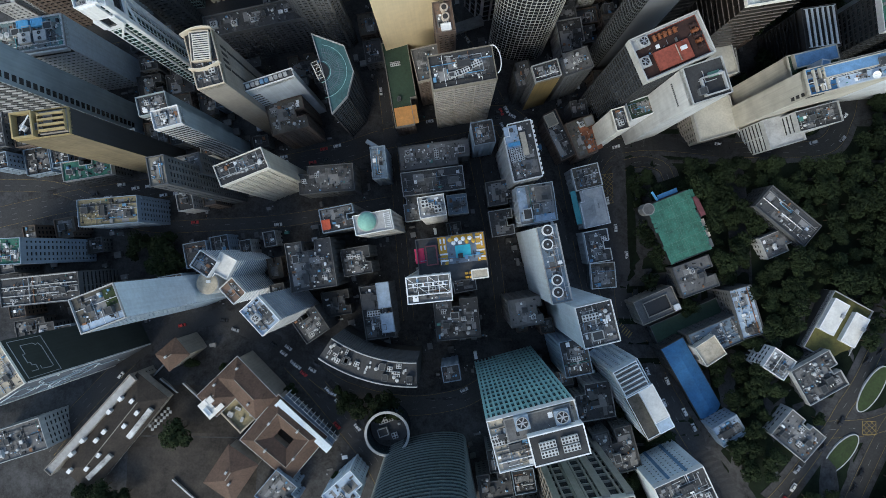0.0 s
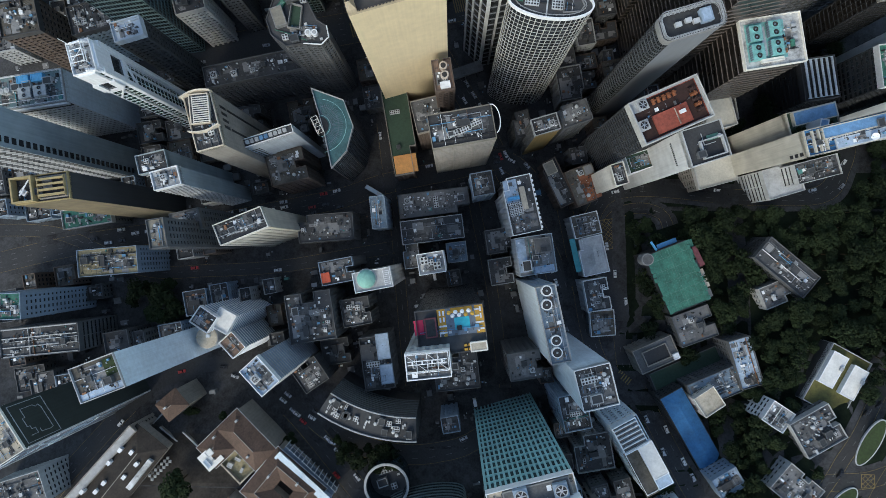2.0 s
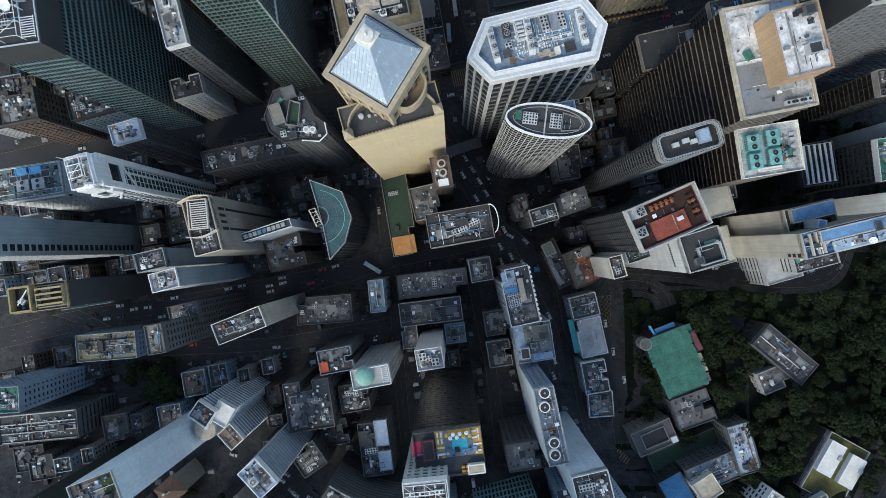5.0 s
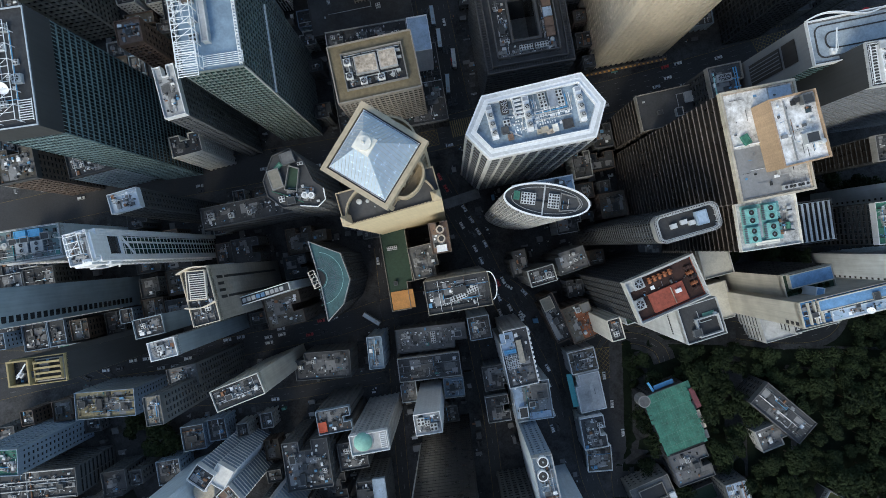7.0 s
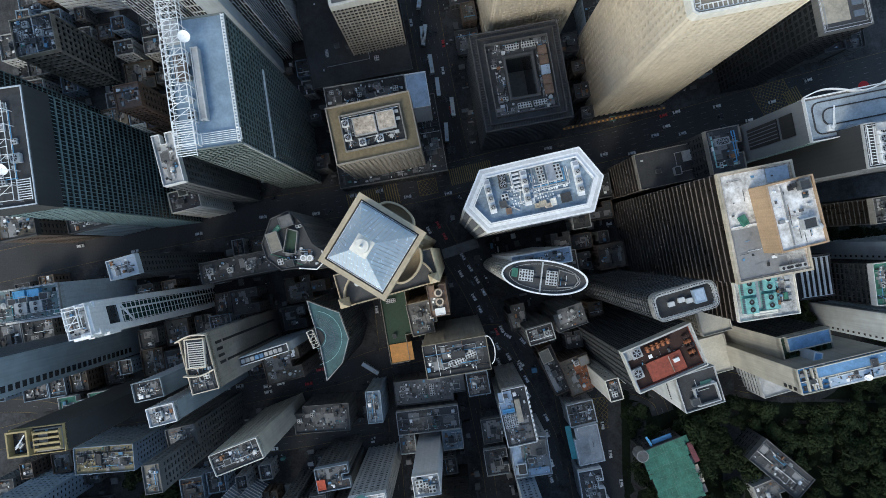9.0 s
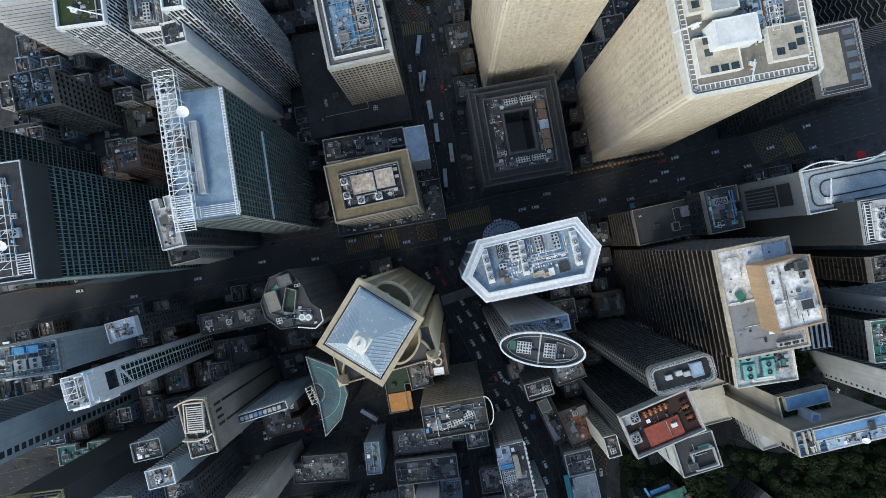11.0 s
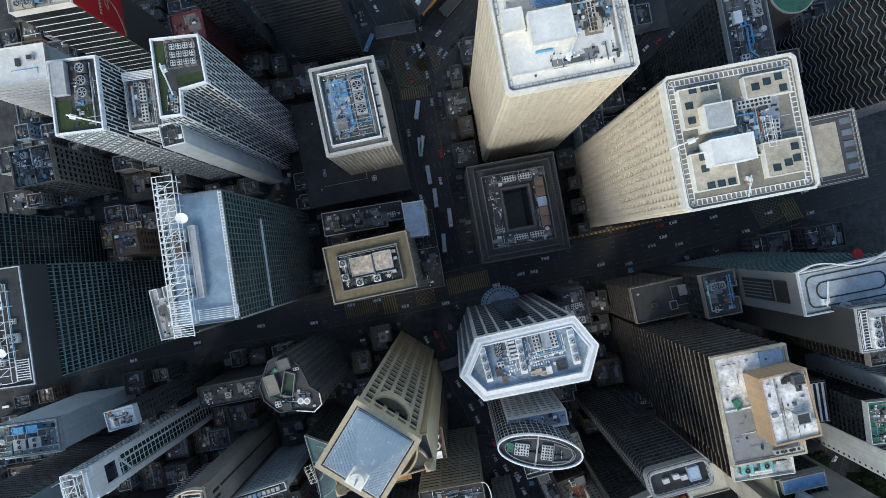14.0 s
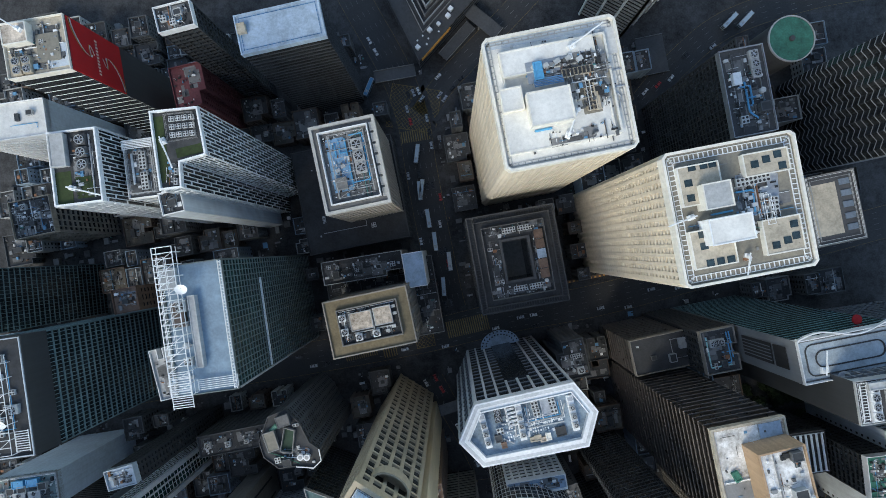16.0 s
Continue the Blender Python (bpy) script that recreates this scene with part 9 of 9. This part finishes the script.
rnd = random.Random(4)
LOOKS = (("old", "roof_dark"), ("old", "roof_dark"), ("old_brown", "roof_umber"), ("old_white", "roof_dark"), ("blue", "roof_dark"), ("old", "roof_dark"), ("old_brown", "roof_dark"))
WORDS = {"old": "grey old walk-up block with a cluttered roof", "old_brown": "brown old walk-up block with a cluttered roof",
         "old_white": "off-white old walk-up block with a cluttered roof", "blue": "blue-grey old walk-up block with a cluttered roof"}
filled = 0
for j in range(-10, 29):
    for i in range(-19, 18):
        u, v = i * 14.0 + rnd.uniform(-2, 2), j * 14.0 + rnd.uniform(-2, 2)
        x, y = math.cos(0.19) * u - math.sin(0.19) * v + 30, math.sin(0.19) * u + math.cos(0.19) * v
        w, d = rnd.uniform(12, 19), rnd.uniform(12, 19)
        high, look_no, many = rnd.uniform(7, 24), rnd.randrange(len(LOOKS)), rnd.uniform(0.12, 0.4)
        if y < -135 or y > 350 or open_ground(x, y):
            continue
        for shrink in (1.0, 0.8, 0.62, 0.48):
            r = 0.5 * max(w, d) * shrink
            if not clash(x, y, r * 0.92 + 0.4) and not near_road(x, y, r + 2.2):
                style, roof = LOOKS[look_no]
                simple(WORDS[style], (x, y, w * shrink, d * shrink, 10.9, ground_z(x, y) + high), style, roof=roof, amount=many,
                       kinds=("hut_dark", "shed", "pair", "tank", "shed"), pipes=0, plain=True, group="old walk-up blocks", crown=1.2, name="walk_up")
                filled += 1
                break


# ---- low sheds, awnings, bins and stalls at street level, too small to tell apart ----
rnd = random.Random(21)
m = Mesh()
for j in range(-24, 60):
    for i in range(-44, 30):
        x, y = i * 6.0 + rnd.uniform(-2.6, 2.6), j * 6.0 + rnd.uniform(-2.6, 2.6)
        a, b, c = rnd.uniform(0.8, 4.2), rnd.uniform(0.8, 4.2), rnd.choice((0.15, 0.3, 0.8, 1.2, 2.6, 3.4))
        m.slot = rnd.choice((0, 0, 0, 1))
        if (x > 92 and y < 70) or (y > 318 and 0 < x < 90) or (x < -62 and y < -62) or clash(x, y, 0.5 * max(a, b) + 0.2) or not clash(x, y, 0.5 * max(a, b) + 3.0) or near_road(x, y, 0.5 * max(a, b) + 0.4):
            continue
        m.box(x, y, ground_z(x, y) - 0.5, a, b, c + 0.5, 10.9)
        for _ in range(2):
            u, v = x + rnd.uniform(-2.5, 2.5), y + rnd.uniform(-2.5, 2.5)
            m.slot = 1
            if not near_road(u, v, 0.3):
                m.box(u, v, ground_z(u, v) - 0.3, rnd.uniform(0.3, 0.9), rnd.uniform(0.3, 0.9), rnd.uniform(0.5, 1.5), 10.9)
tagged(new("street_sheds", m.data("street_sheds", "patch", "junk")), "small sheds, awnings and stalls crowded along the streets", "street clutter", kind="stuff")


# ---- grass islands of the hill road and the low canopy by the cream towers ----
for x, y, a, b, turn in ((206.1, -65.6, 26, 9, 60), (190.6, -97.4, 25, 9.5, 50)):
    oval = [(a / 2 * math.cos(2 * math.pi * i / 28), b / 2 * math.sin(2 * math.pi * i / 28)) for i in range(28)]
    isle = thing("traffic_island", pose(x, y, ground_z(x, y) + 0.2, 0, 0, turn), "oval grass island with a pale kerb on a road", "traffic island", "grass islands")
    part("kerb", Mesh().ring(oval, offset(oval, -0.5), -0.6, 0.45), "white_dirty", isle)
    part("lawn", Mesh().prism(offset(oval, -0.5), -0.6, 0.4), "lawn", isle)
    FOOT.append((x, y, turn, a / 2, b / 2))
long_roof = thing("canopy", pose(95.6, 208.3, ground_z(96, 208), 0, 0, 12.5), "long low canopy with warm lit edge beside a road", "canopy")
part("roof", Mesh().box(0, 0, 3.4, 62, 1.8, 0.3), "roof_brown", long_roof)
for k in range(24):
    part("lit_panel", Mesh().box(-30 + 2.6 * k, -0.2, 3.7, 1.1, 0.9, 0.2), "lit_edge", long_roof)
for k in range(9):
    part("post", Mesh().box(-30 + 7.5 * k, 0, 0, 0.3, 0.3, 3.4), "concrete", long_roof)


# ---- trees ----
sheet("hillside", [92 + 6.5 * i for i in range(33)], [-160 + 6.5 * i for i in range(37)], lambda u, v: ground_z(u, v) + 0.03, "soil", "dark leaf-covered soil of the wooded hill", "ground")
def tree_meshes(seed, r, h):
    rnd = random.Random(seed)
    trunk = Mesh().cone(0, 0, -1.0, h * 0.55, 0.3, 0.16, 7)
    lobes = []
    for k in range(7):
        a = k * 2.4 + rnd.uniform(0, 1)
        q = rnd.uniform(0.15, 0.68) * r
        c = Vector((q * math.cos(a), q * math.sin(a), h * rnd.uniform(0.55, 0.92)))
        lobes.append((c, r * rnd.uniform(0.36, 0.56)))
        trunk.tube((0, 0, h * 0.4), tuple(c * 0.9), 0.09, 5)
    crown = Mesh()
    for _ in range(1050):
        c, s = rnd.choice(lobes)
        n = Vector((rnd.gauss(0, 1), rnd.gauss(0, 1), rnd.gauss(0.35, 1))).normalized()
        p = c + n * s * rnd.uniform(0.7, 1.08)
        n = (n + Vector((rnd.gauss(0, 0.5), rnd.gauss(0, 0.5), rnd.gauss(0.4, 0.5)))).normalized()
        u = n.orthogonal().normalized() * rnd.uniform(0.2, 0.5)
        w = n.cross(u).normalized() * rnd.uniform(0.2, 0.5)
        crown.add([p - u - w * 0.4, p + u * 0.9 - w, p + u + w * 0.5, p - u * 0.6 + w], [(0, 1, 2, 3)])
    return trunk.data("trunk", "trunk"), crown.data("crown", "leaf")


TREES = [tree_meshes(s, r, h) for s, r, h in ((1, 4.2, 9), (2, 5.0, 11), (3, 3.4, 8), (4, 5.6, 12), (5, 4.6, 10))]


def tree(x, y, k, turn, size):
    ob = new("tree", TREES[k][0])
    ob.matrix_basis = pose(x, y, ground_z(x, y), 0, 0, turn) @ Matrix.Scale(size, 4)
    tagged(ob, "leafy dark green broadleaf tree", "tree", "hillside trees")
    part("crown", TREES[k][1], (), ob)


rnd = random.Random(8)
woods = []
for j in range(-24, 20):
    for i in range(0, 32):
        woods.append((88 + i * 6.8 + rnd.uniform(-2.4, 2.4), -150 + (j + 24) * 6.8 + rnd.uniform(-2.4, 2.4)))
rnd.shuffle(woods)
planted, spare = 0, []
for x, y in woods:
    if not open_ground(x, y) or clash(x, y, 1.8) or near_road(x, y, 3.8) or (x < 97 and y > 8):
        continue
    if x < 245 and planted < 290:
        tree(x, y, rnd.randrange(5), rnd.uniform(0, 360), rnd.uniform(0.75, 1.4))
        planted += 1
    else:
        spare.append((x, y))
m = Mesh()
for x, y in spare:
    data = TREES[rnd.randrange(5)][1]
    size, a = rnd.uniform(0.8, 1.2), rnd.uniform(0, 6.28)
    z = ground_z(x, y)
    for poly in list(data.polygons)[::2]:
        vs = []
        for i in poly.vertices:
            c = data.vertices[i].co * size
            vs.append((x + c.x * math.cos(a) - c.y * math.sin(a), y + c.x * math.sin(a) + c.y * math.cos(a), z + c.z))
        m.add(vs, [(0, 1, 2, 3)])
if m.v:
    tagged(new("woods", m.data("woods", "leaf")), "dense dark green woods on the hill", "trees", kind="stuff")
for x, y, k, s in TOWN_TREES:
    tree(x, y, k, 40 * k, s)


# ---- vehicles ----
def car_meshes(body):
    b = Mesh().box(0, 0, 0.3, 4.4, 1.78, 0.5).box(0, 0, 0.85, 4.2, 1.7, 0.12, 0, 0.96)
    c = Mesh().box(-0.25, 0, 0.95, 2.5, 1.6, 0.5, 0, 0.78)
    r = Mesh().box(-0.25, 0, 1.452, 1.75, 1.22, 0.06)
    return b.data("car", body), c.data("cabin", "glass_dark"), r.data("car_roof", body)


wheel_mesh = Mesh().tube((0, -0.11, 0), (0, 0.11, 0), 0.33, 10).data("wheel", "tyre")
axle_mesh = Mesh().tube((0, -0.91, 0), (0, -0.69, 0), 0.33, 10).tube((0, 0.69, 0), (0, 0.91, 0), 0.33, 10).tube((0, -0.7, 0), (0, 0.7, 0), 0.06, 6).data("axle", "tyre")
CARS = {"white": car_meshes("car_white"), "silver": car_meshes("car_silver"), "red": car_meshes("car_red"), "black": car_meshes("car_black")}


def car(x, y, turn, tint):
    body, cabin, top = CARS[tint]
    ob = new("car", body)
    ob.matrix_basis = pose(x, y, ground_z(x, y) + 0.07 + (0.25 if x > 95 and y < 90 else 0.0), 0, 0, turn)
    tagged(ob, "%s saloon car on a city road" % tint, "car", "cars in the streets")
    part("cabin", cabin, (), ob)
    part("car_roof", top, (), ob)
    for u in (-1.35, 1.35):
        part("axle", axle_mesh, (), ob, at=pose(u, 0, 0.33))


def bus(x, y, turn, tint):
    m = Mesh().box(0, 0, 0.4, 11.2, 2.5, 3.7)
    ob = new("bus", m.data("bus", tint))
    ob.matrix_basis = pose(x, y, ground_z(x, y) + 0.07, 0, 0, turn)
    tagged(ob, "pale double-deck bus on a city road" if tint == "bus_pale" else "blue double-deck bus on a city road", "bus", "buses in the streets")
    part("roof_rim", Mesh().ring(rect(11.2, 2.5), rect(10.7, 2.0), 4.1, 4.2), "white_dirty", ob)
    for zz in (1.4, 2.9):
        part("window_band", Mesh().ring(rect(11.24, 2.54), rect(11.0, 2.3), zz, zz + 0.8), "glass_dark", ob)
    part("roof_vent", Mesh().box(-3, 0, 4.1, 1.6, 1.2, 0.25), "metal", ob)
    for u in (-3.6, 3.6):
        for v in (-1.15, 1.15):
            part("wheel", wheel_mesh, (), ob, at=pose(u, v, 0.45) @ Matrix.Scale(1.4, 4))


rnd = random.Random(15)
cars = 0
for (line, w), share in zip(ROADS, (0.2, 0.36, 0.5, 0.45, 0.16, 0.05, 0.05, 0.16, 0.42, 0.14, 0.25, 0.15, 0.45, 0.3, 0.15, 0.45)):
    lanes = max(2, round(w / 3.4))
    for p, a in along(line, 8.0):
        for lane in range(lanes):
            if rnd.random() < share * 0.62 and abs(p.x) < 225 and -125 < p.y < 350 and cars < 190:
                s = -w / 2 + (lane + 0.5) * w / lanes
                x, y = p.x - math.sin(a) * s, p.y + math.cos(a) * s
                if not clash(x, y, 2.0):
                    car(x, y, math.degrees(a) + rnd.uniform(-3, 3), rnd.choice(("white", "white", "silver", "silver", "white", "silver", "black", "black", "black", "black", "white", "silver", "red")))
                    cars += 1
for x, y, turn, tint in BUSES:
    bus(x, y, turn, tint)


# ---- yellow box junctions and crossings ----
def box_junction(x, y, w, d, turn):
    m = Mesh()
    c, s = math.cos(radians(turn)), math.sin(radians(turn))

    def line(p, q, wide=0.22):
        p, q = Vector(p), Vector(q)
        n = Vector((-(q - p).y, (q - p).x)).normalized() * wide / 2
        vs = []
        for g in (p - n, q - n, q + n, p + n):
            gx, gy = x + c * g.x - s * g.y, y + s * g.x + c * g.y
            vs.append((gx, gy, ground_z(gx, gy) + (0.36 if gx > 74 and gy < 90 else 0.09)))
        m.add(vs, [(0, 1, 2, 3)])

    a, b = w / 2, d / 2
    for p, q in (((-a, -b), (a, -b)), ((a, -b), (a, b)), ((a, b), (-a, b)), ((-a, b), (-a, -b))):
        line(p, q, 0.3)
    n = int((w + d) / 2.4)
    for k in range(1, n):
        t = -a - b + 2 * (a + b) * k / n
        for sg in (1, -1):
            u0, u1 = max(-a, t - b), min(a, t + b)
            if u1 - u0 > 0.5:
                line((u0, sg * (t - u0)), (u1, sg * (t - u1)))
    tagged(new("trim", m.data("trim", "line_yellow")), "worn yellow box junction painted on the road", "road marking", kind="structure")


def crossing(x, y, long, wide, turn, key="line_yellow"):
    m = Mesh()
    c, s = math.cos(radians(turn)), math.sin(radians(turn))
    n = int(long / 1.3)
    for k in range(n):
        u = -long / 2 + (k + 0.5) * long / n
        vs = []
        for gu, gv in ((u - 0.3, -wide / 2), (u + 0.3, -wide / 2), (u + 0.3, wide / 2), (u - 0.3, wide / 2)):
            gx, gy = x + c * gu - s * gv, y + s * gu + c * gv
            vs.append((gx, gy, ground_z(gx, gy) + (0.35 if gx > 95 and gy < 90 else 0.085)))
        m.add(vs, [(0, 1, 2, 3)])
    tagged(new("trim", m.data("trim", key)), "striped pedestrian crossing painted on the road", "road marking", kind="structure")


for spec in BOXES:
    box_junction(*spec)
for spec in CROSSINGS:
    crossing(*spec)
